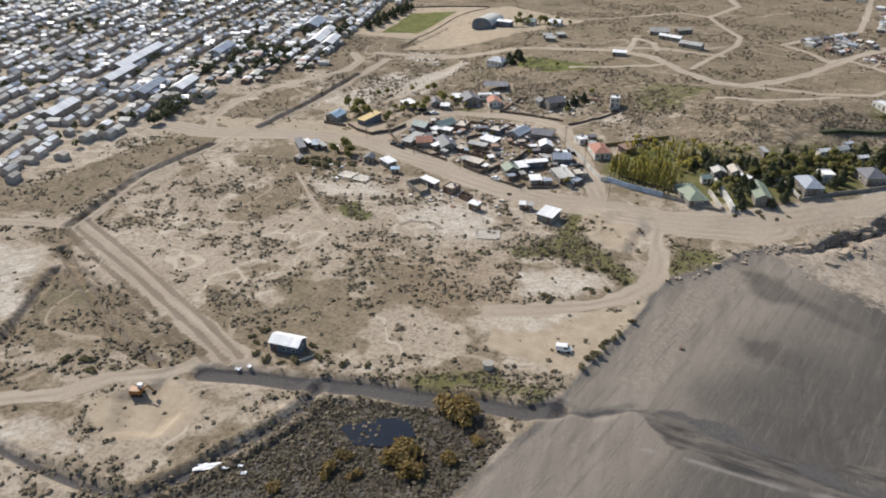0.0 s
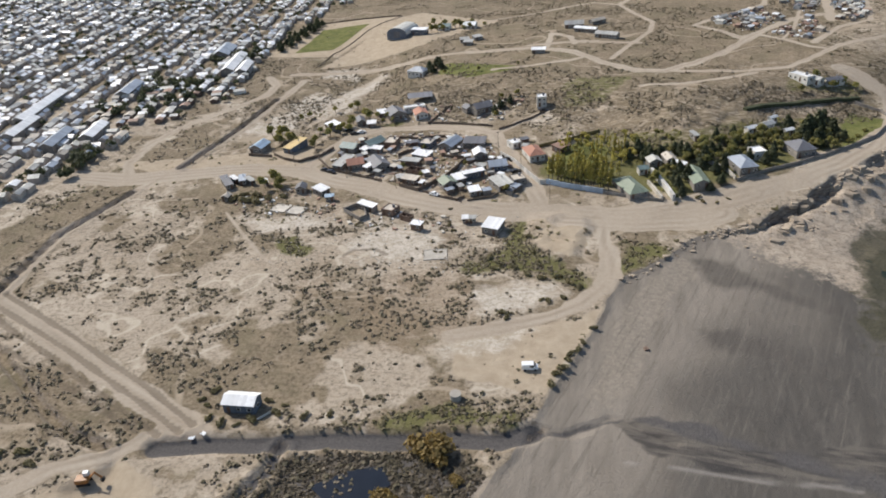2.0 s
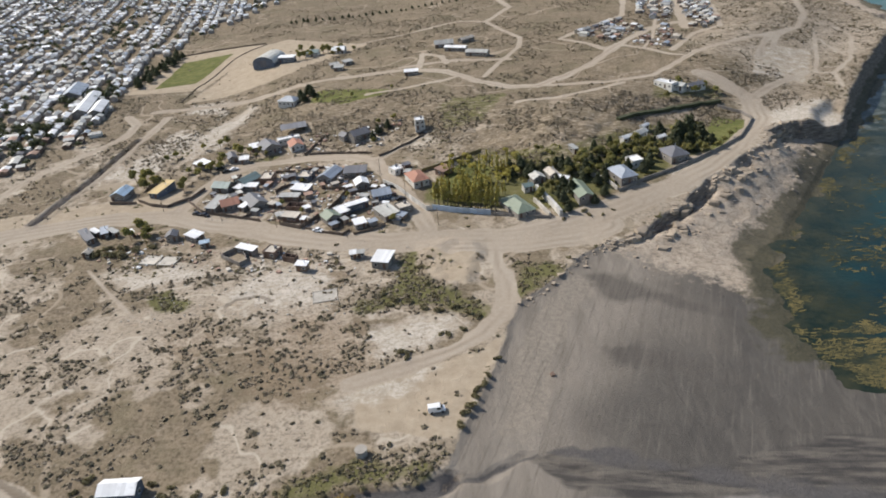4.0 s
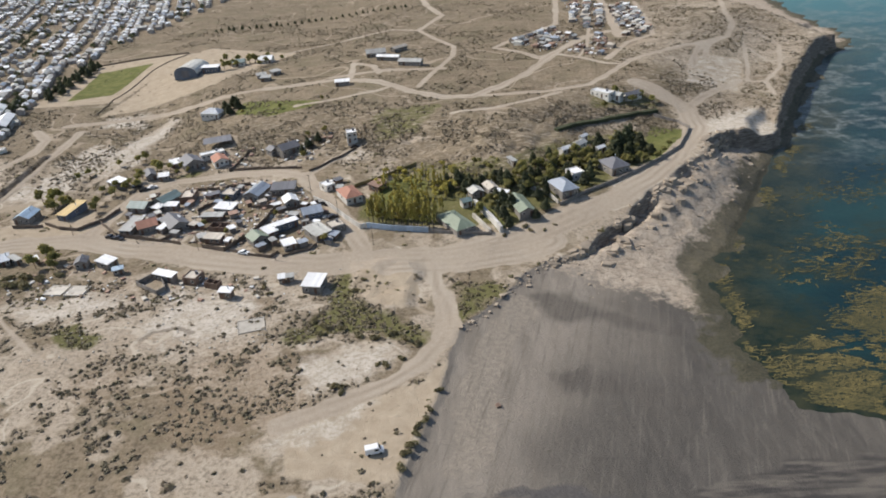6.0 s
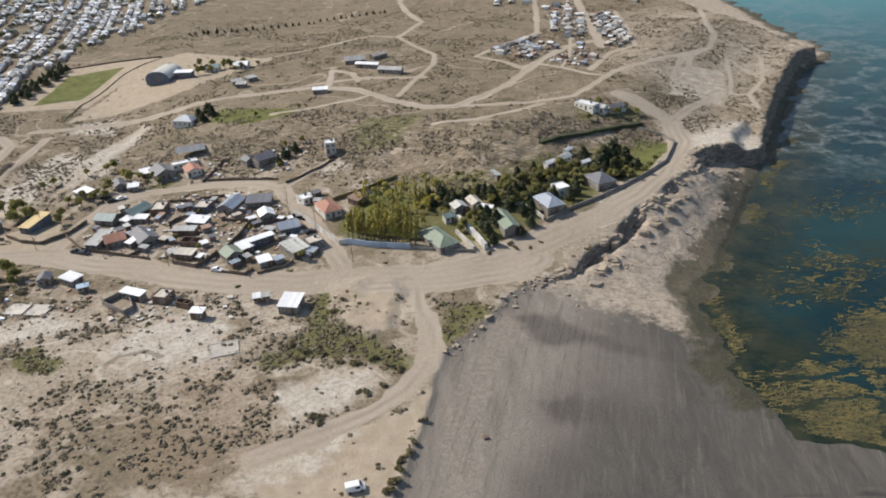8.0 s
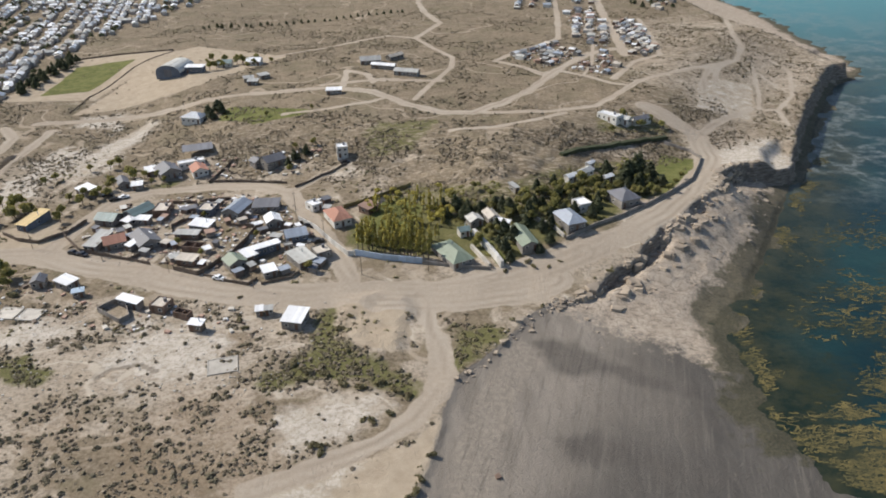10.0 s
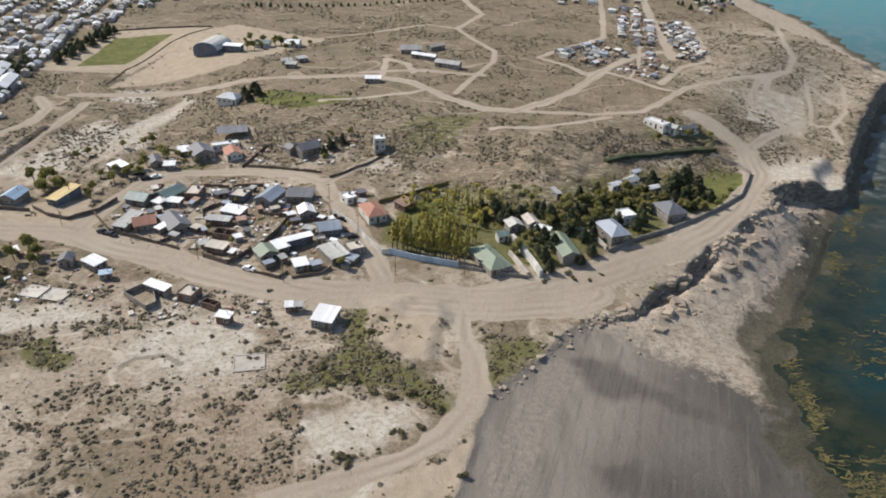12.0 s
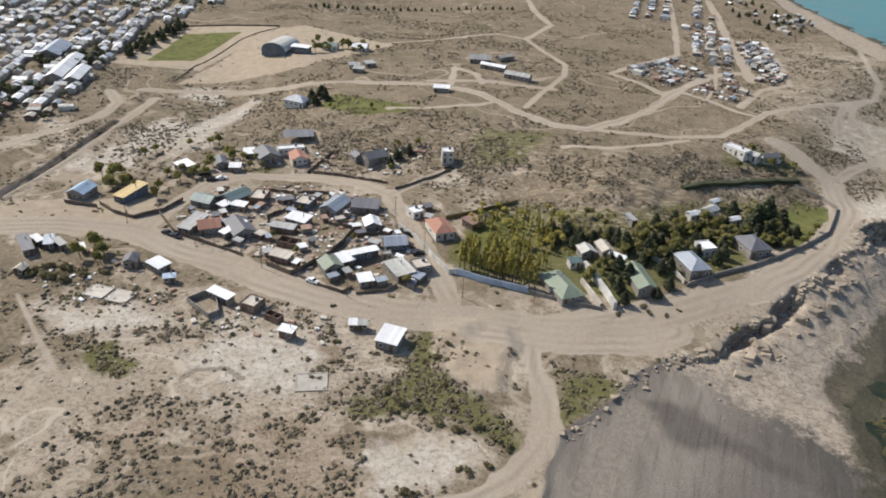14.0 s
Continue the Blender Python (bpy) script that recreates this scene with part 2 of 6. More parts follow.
    wet = mix(t, maths(t, "MULTIPLY", ramp(t, fan, 0.46, 0.66), 0.45), wet, (0.085, 0.078, 0.071))
    mp = t.nodes.new("ShaderNodeMapping")
    mp.vector_type = "TEXTURE"
    mp.inputs["Rotation"].default_value = (0, 0, radians(-16))
    mp.inputs["Scale"].default_value = (1.0, 18.0, 1.0)
    drag = t.nodes.new("ShaderNodeTexCoord")
    t.links.new(drag.outputs["Object"], mp.inputs["Vector"])
    combed = node(t, "ShaderNodeTexNoise", Scale=0.75, Detail=6.0, Roughness=0.7)
    t.links.new(mp.outputs["Vector"], combed.inputs["Vector"])
    combed = combed.outputs["Fac"]
    ripple = noise_at(t, 0.3, 6, 0.7, stretch=(2.2, 0.32, 1))
    wet = mix(t, maths(t, "MULTIPLY", ramp(t, ripple, 0.5, 0.66), 0.4), wet, (0.155, 0.138, 0.118))
    rill = maths(t, "ABSOLUTE", maths(t, "SUBTRACT", noise_at(t, 0.03, 4, 0.55, stretch=(1.6, 0.6, 1)), 0.5), 0.0)
    wet = mix(t, maths(t, "MULTIPLY", ramp(t, rill, 0.016, 0.004), 0.35), wet, (0.066, 0.060, 0.054))
    sand = mix(t, maths(t, "MULTIPLY", ramp(t, ripple, 0.5, 0.62), 0.35), sand, (0.20, 0.172, 0.14))
    sand = mix(t, maths(t, "MULTIPLY", broken("shell", noise_at(t, 0.25, 5, 0.7), 1.2), 0.7), sand, mix(t, ramp(t, litter, 0.4, 0.6), (0.32, 0.275, 0.222), (0.225, 0.194, 0.158)))
    sand = mix(t, ramp(t, maths(t, "ADD", mask("wet"), maths(t, "MULTIPLY", maths(t, "SUBTRACT", streak, 0.5), 0.7)), 0.1, 0.95), sand, wet)
    sand = mix(t, maths(t, "MULTIPLY", ramp(t, combed, 0.54, 0.68), 0.3), sand, (0.27, 0.236, 0.197))
    sand = mix(t, maths(t, "MULTIPLY", ramp(t, combed, 0.47, 0.36), 0.4), sand, (0.105, 0.092, 0.078))
    damp = mix(t, ramp(t, combed, 0.4, 0.6), (0.088, 0.078, 0.068), (0.128, 0.113, 0.097))
    sand = mix(t, maths(t, "MULTIPLY", ramp(t, mask("swath"), 0.1, 0.9), 0.78), sand, damp)
    braid = noise_at(t, 0.22, 6, 0.65, stretch=(0.3, 1.7, 1))
    flow = mix(t, ramp(t, braid, 0.42, 0.6), (0.050, 0.046, 0.044), (0.15, 0.132, 0.112))
    sand = mix(t, maths(t, "MULTIPLY", broken("fan", braid, 1.1), 0.85), sand, flow)
    sand = mix(t, maths(t, "MULTIPLY", mask("froth"), 0.6), sand, (0.32, 0.29, 0.26))
    ledge = mix(t, ramp(t, mid, 0.35, 0.65), (0.36, 0.295, 0.228), (0.49, 0.41, 0.325))
    ledge = mix(t, maths(t, "MULTIPLY", ramp(t, noise_at(t, 0.5, 5, 0.7, stretch=(0.5, 1.6, 3)), 0.55, 0.63), 0.55), ledge, (0.15, 0.12, 0.09))
    vor = t.nodes.new("ShaderNodeTexVoronoi")
    vor.feature = "DISTANCE_TO_EDGE"
    vor.inputs["Scale"].default_value = 0.34
    warp = t.nodes.new("ShaderNodeVectorMath")
    warp.operation = "ADD"
    pos = t.nodes.new("ShaderNodeTexCoord")
    wob = node(t, "ShaderNodeTexNoise", Scale=0.25, Detail=4.0)
    t.links.new(pos.outputs["Object"], wob.inputs["Vector"])
    wsc = t.nodes.new("ShaderNodeVectorMath")
    wsc.operation = "SCALE"
    wsc.inputs["Scale"].default_value = 11.0
    t.links.new(wob.outputs["Color"], wsc.inputs[0])
    t.links.new(pos.outputs["Object"], warp.inputs[0])
    t.links.new(wsc.outputs[0], warp.inputs[1])
    t.links.new(warp.outputs[0], vor.inputs["Vector"])
    ledge = mix(t, maths(t, "MULTIPLY", ramp(t, vor.outputs["Distance"], 0.07, 0.0), 0.5), ledge, (0.075, 0.06, 0.045))
    sand = mix(t, broken("ledge", noise_at(t, 0.3, 6, 0.75), 2.0), sand, ledge)
    sand = mix(t, maths(t, "MULTIPLY", broken("algae", mid, 2.2), 0.8), sand, mix(t, ramp(t, fine, 0.4, 0.62), (0.035, 0.036, 0.020), (0.105, 0.092, 0.055)))
    col = mix(t, maths(t, "MULTIPLY", broken("groove", fine, 0.6), 0.6), col, (0.14, 0.112, 0.082))
    col = mix(t, ramp(t, mask("beach"), 0.35, 0.65), col, sand)
    mud = mix(t, ramp(t, fine, 0.35, 0.65), (0.075, 0.070, 0.068), (0.125, 0.115, 0.11))
    col = mix(t, broken("mud", mid, 0.4), col, mud)
    geo = t.nodes.new("ShaderNodeNewGeometry")
    sep = t.nodes.new("ShaderNodeSeparateXYZ")
    t.links.new(geo.outputs["True Normal"], sep.inputs[0])
    rock = mix(t, ramp(t, noise_at(t, 0.7, 6, 0.7, stretch=(0.4, 0.4, 3)), 0.4, 0.6), (0.13, 0.105, 0.085), (0.29, 0.24, 0.19))
    col = mix(t, ramp(t, sep.outputs["Z"], 0.80, 0.55), col, rock)
    t.links.new(col, p.inputs["Base Color"])
    p.inputs["Roughness"].default_value = 0.95
    t.links.new(maths(t, "SUBTRACT", 0.95, maths(t, "MULTIPLY", mask("wet"), 0.38)), p.inputs["Roughness"])
    p.inputs["Specular IOR Level"].default_value = 0.12
    bump(t, p, maths(t, "ADD", fine, maths(t, "MULTIPLY", mid, 1.5)), 0.55, 0.5)
    return m


def sea_material():
    m, t, p = nodes_of("sea_water")
    a = t.nodes.new("ShaderNodeAttribute")
    a.attribute_name = "depth"
    n1, n2 = noise_at(t, 0.02, 5, 0.6), noise_at(t, 0.12, 6, 0.7)
    deep = mix(t, ramp(t, n1, 0.4, 0.62), (0.006, 0.023, 0.026), (0.013, 0.042, 0.040))
    shallow = mix(t, ramp(t, n2, 0.4, 0.62), (0.010, 0.019, 0.012), (0.038, 0.040, 0.021))
    col = mix(t, ramp(t, maths(t, "ADD", a.outputs["Fac"], maths(t, "MULTIPLY", maths(t, "SUBTRACT", n1, 0.5), 0.5)), 0.1, 0.6), shallow, deep)
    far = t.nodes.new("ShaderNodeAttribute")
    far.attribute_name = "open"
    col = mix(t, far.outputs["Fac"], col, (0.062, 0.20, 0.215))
    weed = maths(t, "MULTIPLY", ramp(t, noise_at(t, 0.045, 4, 0.6), 0.46, 0.6), ramp(t, noise_at(t, 0.6, 6, 0.75, stretch=(0.6, 1.5, 1)), 0.42, 0.6))
    bedm = t.nodes.new("ShaderNodeAttribute")
    bedm.attribute_name = "weed"
    col = mix(t, maths(t, "MULTIPLY", weed, bedm.outputs["Fac"]), col, (0.026, 0.030, 0.013))
    vein = maths(t, "ABSOLUTE", maths(t, "SUBTRACT", noise_at(t, 0.028, 7, 0.62), 0.5), 0.0)
    foam = maths(t, "MULTIPLY", maths(t, "MULTIPLY", ramp(t, vein, 0.055, 0.0), ramp(t, noise_at(t, 0.25, 6, 0.75), 0.38, 0.6)), 0.75)
    surf = t.nodes.new("ShaderNodeAttribute")
    surf.attribute_name = "surf"
    col = mix(t, maths(t, "MULTIPLY", foam, surf.outputs["Fac"]), col, (0.20, 0.22, 0.205))
    t.links.new(col, p.inputs["Base Color"])
    p.inputs["Roughness"].default_value = 0.32
    p.inputs["Specular IOR Level"].default_value = 0.2
    bump(t, p, maths(t, "ADD", noise_at(t, 0.5, 5, 0.6), n2), 0.25, 0.25)
    return m


M_GROUND = ground_material()
M_SEA = sea_material()

# ---- the lie of the land ----
SCARP = np.array([(-100, -400), (-45, 20), (-27, 80), (-20, 100), (-17, 115), (-13, 125), (-9, 140), (-7, 155), (-4, 166), (3, 174),
                  (11, 185), (15, 192), (24, 200), (34, 206), (47, 217), (60, 229), (70, 240), (80, 252), (95, 268), (101, 285),
                  (110, 294), (119, 298), (128, 300), (137, 301), (144, 315), (162, 351), (178, 381), (201, 419), (222, 453), (234, 457),
                  (226, 482), (207, 525), (198, 570), (195, 640), (190, 720), (192, 800), (230, 1000), (400, 2500), (700, 5200)], float)
SHORE = np.array([(400, -400), (160, 60), (110, 118), (94, 129), (80, 134), (76, 145), (73, 157), (76, 172), (74, 184), (75, 197),
                  (88, 212), (104, 239), (123, 273), (135, 294), (145, 304), (154, 318), (177, 368), (219, 437), (255, 474), (262, 500),
                  (258, 560), (262, 680), (250, 760), (240, 870), (300, 1100), (480, 2500), (800, 5200)], float)
HILL_FOOT = np.array([(-330, 520), (-215, 430), (-170, 372), (-130, 300), (-75, 292), (-30, 268), (-8, 250), (20, 243), (48, 262), (72, 282), (96, 300), (112, 310), (135, 330), (160, 380), (215, 470)], float)
SEA_Z = -6.0
APRON = [(126, 296), (139, 297), (150, 318), (142, 326), (131, 314)]   # a worn lobe of the cliff top that slopes to the sea
MOUND = [(-38, 205), (-28, 207), (-19, 204), (-16, 198), (-18, 189), (-19, 176), (-25, 173), (-33, 175), (-37, 188)]
# grooves that run beside the straight track across the plain, and a washed-out pit
GROOVES = [np.array(g, float) for g in ([(-202, 126), (-160, 109), (-122, 92), (-103, 82)], [(-203, 121), (-160, 104), (-122, 87), (-105, 79)],
                                        [(-204, 117), (-160, 99), (-122, 82), (-110, 77)], [(-178, 100), (-150, 90), (-116, 77)])]
GULLIES = [np.array([(-97, 168), (-95, 172), (-88, 174), (-83, 171)], float)]


def line_dist(px, py, line, width=None):
    """The distance of points from a polyline, and the side: positive to the right of its course."""
    best = np.full(px.shape, 1e9)
    side = np.ones(px.shape)
    for (ax, ay), (bx, by) in zip(line[:-1], line[1:]):
        dx, dy = bx - ax, by - ay
        n2 = dx * dx + dy * dy
        u = np.clip(((px - ax) * dx + (py - ay) * dy) / n2, 0, 1)
        d = np.hypot(px - ax - u * dx, py - ay - u * dy)
        s = np.where((px - ax) * dy - (py - ay) * dx > 0, 1.0, -1.0)
        closer = d < best - 1e-9
        best = np.where(closer, d, best)
        side = np.where(closer, s, side)
    return best, side


def smooth(a, b, v):
    u = np.clip((v - a) / (b - a), 0, 1)
    return u * u * (3 - 2 * u)


def value_noise(px, py, size, seed):
    """Smooth noise between 0 and 1 with cells of that size."""
    gx, gy = px / size, py / size
    ix, iy = np.floor(gx).astype(np.int64), np.floor(gy).astype(np.int64)
    fx, fy = gx - ix, gy - iy
    fx, fy = fx * fx * (3 - 2 * fx), fy * fy * (3 - 2 * fy)

    def rnd(a, b):
        h = (a * 374761393 + b * 668265263 + seed * 974634541) & 0xFFFFFFFF
        h = ((h ^ (h >> 13)) * 1274126177) & 0xFFFFFFFF
        return ((h ^ (h >> 16)) & 0xFFFF) / 65535.0
    a = rnd(ix, iy) * (1 - fx) + rnd(ix + 1, iy) * fx
    b = rnd(ix, iy + 1) * (1 - fx) + rnd(ix + 1, iy + 1) * fx
    return a * (1 - fy) + b * fy


def fractal(px, py, size, seed, octaves=4):
    total, amp, norm = 0.0, 1.0, 0.0
    for k in range(octaves):
        total = total + amp * value_noise(px, py, size / 2 ** k, seed + k)
        norm += amp
        amp *= 0.55
    return total / norm


CREEK = np.array([(-108, 73), (-95, 77), (-84, 79), (-67, 84), (-53, 86), (-38, 90), (-27, 91), (-20, 96)], float)
DRAIN = np.array([(-78, 80), (-77, 72), (-80, 63), (-85, 52), (-89, 43), (-95, 33), (-112, 32), (-140, 33), (-175, 36)], float)


OUTLET = np.array([(-20, 95), (-18, 97), (-12, 97), (-8, 100), (-3, 105), (3, 104), (12, 100)], float)


def scarp_wobble(px, py):
    """Bites and spurs along the edge of the beach, larger where the shore is rock."""
    return (fractal(px, py, 6, 41) - 0.5) * 3.0 + smooth(196, 208, py) * (1 - smooth(300, 330, py)) * ((fractal(px, py, 10, 43, 3) - 0.5) * 7.0)


TRENCHES = [np.array([(-194, 107), (-168, 92), (-149, 81), (-133, 73), (-121, 71)], float), np.array([(-185, 96), (-176, 78), (-168, 62)], float), np.array([(-205, 120), (-214, 166), (-209, 205)], float), np.array([(-203, 232), (-201, 280), (-203, 330)], float)]
WETLAND = [(-76, 76), (-50, 84), (-32, 85), (-27, 79), (-31, 62), (-40, 30), (-60, 10), (-92, 34), (-83, 50), (-75, 68)]
MEADOW = [(-84, 40), (-72, 46), (-58, 50), (-48, 38), (-44, 24), (-58, 8), (-74, 24)]
DIG = [(-122, 57), (-115, 66), (-104, 58), (-104, 50), (-113, 48)]


def inside(px, py, ring, soft=2.0, ragged=0.0, seed=0):
    """1 well inside a closed outline, 0 outside, with a soft and, if asked, ragged edge."""
    pts = list(ring) + [ring[0]]
    d, _ = line_dist(px, py, np.array(pts, float))
    odd = np.zeros(px.shape, bool)
    for (ax, ay), (bx, by) in zip(pts[:-1], pts[1:]):
        if ay != by:
            odd ^= ((ay > py) != (by > py)) & (px < (bx - ax) * (py - ay) / (by - ay) + ax)
    d = np.where(odd, d, -d)
    if ragged:
        d = d + (fractal(px, py, ragged * 2.0, 60 + seed) - 0.5) * 2 * ragged
    return smooth(-soft / 2, soft / 2, d)


def base_height(px, py):
    """The land's broad form: a plain, a village slope and a low plateau, without small relief."""
    d, s = line_dist(px, py, HILL_FOOT)
    rise = smooth(0, 60, -d * s) * smooth(-260, -120, px + 0.25 * (py - 350))
    far = 1 - 0.55 * smooth(420, 620, py)
    village = 4.0 * smooth(185, 262, py) * smooth(-125, -40, px)
    gardens = 3.0 * smooth(205, 250, py) * smooth(-20, 40, px) * (1 - smooth(265, 320, py))
    return village + gardens + 10.5 * rise * far + 3.0 * smooth(-140, -330, px)


def height(px, py, relief=True):
    px, py = np.asarray(px, float), np.asarray(py, float)
    z = base_height(px, py)
    if relief:
        hill = line_dist(px, py, HILL_FOOT)
        rough = 0.35 + 0.5 * smooth(0, 25, -hill[0] * hill[1]) * (1 - smooth(300, 360, py))
        z = z + rough * (fractal(px, py, 14, 3) - 0.5) * 1.4 + (rough - 0.35) * (np.abs(fractal(px, py, 9, 13, 3) - 0.5) - 0.1) * 5.0
    dc, _ = line_dist(px, py, CREEK)
    z = z - 1.3 * (1 - smooth(1.8, 3.8, dc))
    dd, _ = line_dist(px, py, DRAIN)
    z = z - 1.0 * (1 - smooth(0.6, 2.2, dd)) + 0.5 * smooth(1.5, 2.8, dd) * (1 - smooth(3, 4.5, dd))
    if relief:
        for groove in GROOVES:
            dg, _ = line_dist(px, py, groove)
            z = z - 0.45 * (1 - smooth(0.3, 1.3, dg)) + 0.3 * smooth(1.0, 1.8, dg) * (1 - smooth(1.8, 2.8, dg))
        for gully in GULLIES:
            dg, _ = line_dist(px, py, gully)
            z = z - 0.25 * (1 - smooth(0.3, 1.2, dg + (fractal(px, py, 4, 133, 2) - 0.5) * 1.5))
        z = z + inside(px, py, MOUND, 5.0) * (0.9 + 1.6 * (fractal(px, py, 7, 131, 3) - 0.5))
        z = z + smooth(2, 14, -hill[0] * hill[1]) * (1 - smooth(40, 62, -hill[0] * hill[1])) * smooth(-150, -110, px) * (1 - smooth(45, 80, px)) * 0.2 * np.sin(2 * math.pi * (base_height(px, py) * 0.55 + 1.6 * fractal(px, py, 26, 141, 3)))
    for ditch in TRENCHES:
        dt, _ = line_dist(px, py, ditch)
        z = z - 1.5 * (1 - smooth(0.7, 2.0, dt)) + 0.5 * smooth(1.8, 2.8, dt) * (1 - smooth(3.0, 4.2, dt))
    z = z - 4.0 * inside(px, py, APRON, 7.0) - 1.2 * inside(px, py, WETLAND, 5.0) - 1.6 * inside(px, py, DIG, 4.0)
    ds, side = line_dist(px, py, SCARP)
    dw, wside = line_dist(px, py, SHORE)
    f = ds / (ds + dw + 1e-6)
    rocky = smooth(196, 206, py) * (1 - smooth(276, 292, py))
    step = 0.55 + rocky * (0.5 + 2.9 * smooth(0.40, 0.56, fractal(px, py, 12, 51, 2))) * (1 - smooth(1.2, 4.5 + 5.0 * fractal(px, py, 8, 53, 2), ds))
    top = np.maximum(z - step - 7.0 * smooth(276, 296, py), -5.2)
    beach = top + (SEA_Z - top) * f ** (0.8 + 0.25 * smooth(190, 215, py) * (1 - smooth(270, 290, py)))
    if relief:
        ledges = smooth(195, 215, py) * (1 - smooth(285, 300, py)) * (1 - smooth(0.55, 0.8, f))
        beach = beach + ledges * (np.floor(fractal(px + 0.6 * py, py - 0.3 * px, 13, 21) * 8) / 8 - 0.40) * 2.2 + ledges * (fractal(px, py, 3.0, 25, 2) - 0.5) * 0.45
        beach = beach + (fractal(px, py, 9, 31) - 0.5) * 0.25
        df, _ = line_dist(px, py, OUTLET)
        beach = beach - 0.6 * (1 - smooth(0.5, 1.5, df + (fractal(px, py, 5, 35, 2) - 0.5) * 1.2))
    beach = np.where(wside > 0, SEA_Z - np.minimum(0.06 * dw, 3.0), beach)
    if relief:
        near_water = (1 - smooth(3, 16, dw)) * smooth(125, 150, py)
        beach = beach + near_water * ((fractal(px, py, 10, 33, 5) - 0.5) * 2.2 - 0.1)
    drop = smooth(-0.3, 1.4, ds * side + (scarp_wobble(px, py) if relief else 0))
    return z * (1 - drop) + np.minimum(beach, z) * drop


# ---- ways ----
WAYS = []


def way(width, *pts, soft=1.6):
    WAYS.append((width, soft, np.array(pts, float)))


way(13, (-320, 205), (-253, 216), (-221, 216), (-200, 225), (-170, 235), (-147, 236), (-124, 228), (-104, 221), (-75, 210), (-51, 206), (-27, 207), (-9, 207), (13, 214), (38, 226))
way(10, (13, 213), (38, 225), (55, 236), (70, 249), (84, 268), (97, 290), (104, 307), (105, 327), (98, 338), (88, 350))
way(16, (-25, 204), (-5, 205), (15, 208), (25, 213))
way(5, (-219, 215), (-231, 232), (-236, 261), (-232, 288), (-220, 315), (-213, 335), (-215, 354), (-228, 369))
way(6, (-14, 205), (-11, 190), (-8, 178), (-7, 168), (-9, 160), (-14, 151), (-22, 143), (-34, 136), (-48, 129))
way(7, (-36, 214), (-45, 236), (-57, 258), (-67, 279), (-80, 288), (-99, 292), (-126, 289), (-137, 278), (-142, 255), (-143, 238))
way(4, (-67, 279), (-59, 292), (-47, 300))
way(5.5, (-215, 377), (-174, 385), (-130, 388), (-101, 390), (-67, 389), (-43, 378), (-23, 354), (-8, 342), (6, 341), (22, 356), (36, 376), (55, 414), (78, 450), (96, 463))
way(3.6, (6, 341), (21, 340), (44, 341), (64, 348), (75, 363), (93, 389), (107, 400), (144, 429), (164, 447), (178, 479), (182, 507), (213, 625), (213, 662), (200, 720))
way(3, (-21, 363), (-14, 388), (-3, 422), (-2, 446), (-15, 478), (-26, 510), (-45, 522), (-78, 495), (-105, 483), (-126, 455))
way(4.5, (-26, 510), (-10, 571), (-23, 622), (-29, 663), (-30, 760))
way(4.2, (22, 436), (47, 472), (67, 500), (80, 600), (91, 716), (100, 820))
way(4, (22, 436), (38, 419), (45, 406), (55, 414))
way(3.4, (57, 410), (69, 399), (79, 385), (84, 382))
way(3.4, (81, 394), (100, 429), (118, 444), (123, 473), (136, 573))
way(6, (98, 445), (108, 532), (121, 659), (126, 731))
way(4, (144, 429), (135, 412), (125, 387))
way(3.6, (105, 327), (119, 344), (135, 361))
way(3, (-82, 350), (-61, 353), (-42, 361), (-34, 368))
way(3, (-4, 317), (19, 322), (38, 332), (48, 338))
way(3.4, (-59, 390), (-61, 422), (-48, 411), (-44, 395))
way(6, (-310, 330), (-298, 380), (-298, 415), (-298, 466), (-290, 522), (-277, 566))
way(8.5, (-203, 124), (-159, 105), (-120, 88), (-101, 79))
way(5, (-232, 111), (-217, 118), (-202, 122), (-214, 166), (-206, 216), (-199, 280), (-202, 365))
way(5, (-160, 42), (-148, 45), (-136, 52), (-128, 62), (-117, 68), (-110, 78))
way(1.3, (-158, 194), (-142, 178), (-127, 164), (-120, 159))
way(2.4, (171, 439), (158, 394), (149, 370), (158, 369), (175, 393), (193, 440), (189, 462), (179, 462))
way(2.2, (158, 369), (154, 346))
way(3.0, (145, 370), (120, 344), (106, 327))
way(3.2, (136, 402), (147, 428), (160, 443))
way(1.8, (171, 430), (175, 399))
way(2.2, (91, 507), (75, 424), (66, 400))
way(4, (-8, 395), (-40, 400), (-70, 395))


def steps(lo, hi, fine_lo, fine_hi, fine, grow):
    v = list(np.arange(fine_lo, fine_hi + fine / 2, fine))
    for end, sign in ((hi, 1), (lo, -1)):
        s = fine
        while (v[-1] < hi) if sign > 0 else (v[0] > lo):
            s *= grow
            if sign > 0:
                v.append(v[-1] + s)
            else:
                v.insert(0, v[0] - s)
    return np.array(v)


def grid_mesh(name, xs, ys, zs):
    gx, gy = np.meshgrid(xs, ys)
    co = np.stack([gx.ravel(), gy.ravel(), zs.ravel()], 1).astype(np.float32)
    w, h = len(xs), len(ys)
    i = (np.arange(h - 1)[:, None] * w + np.arange(w - 1)[None, :]).ravel()
    return quads_mesh(name, co, np.stack([i, i + 1, i + w + 1, i + w], 1), True)


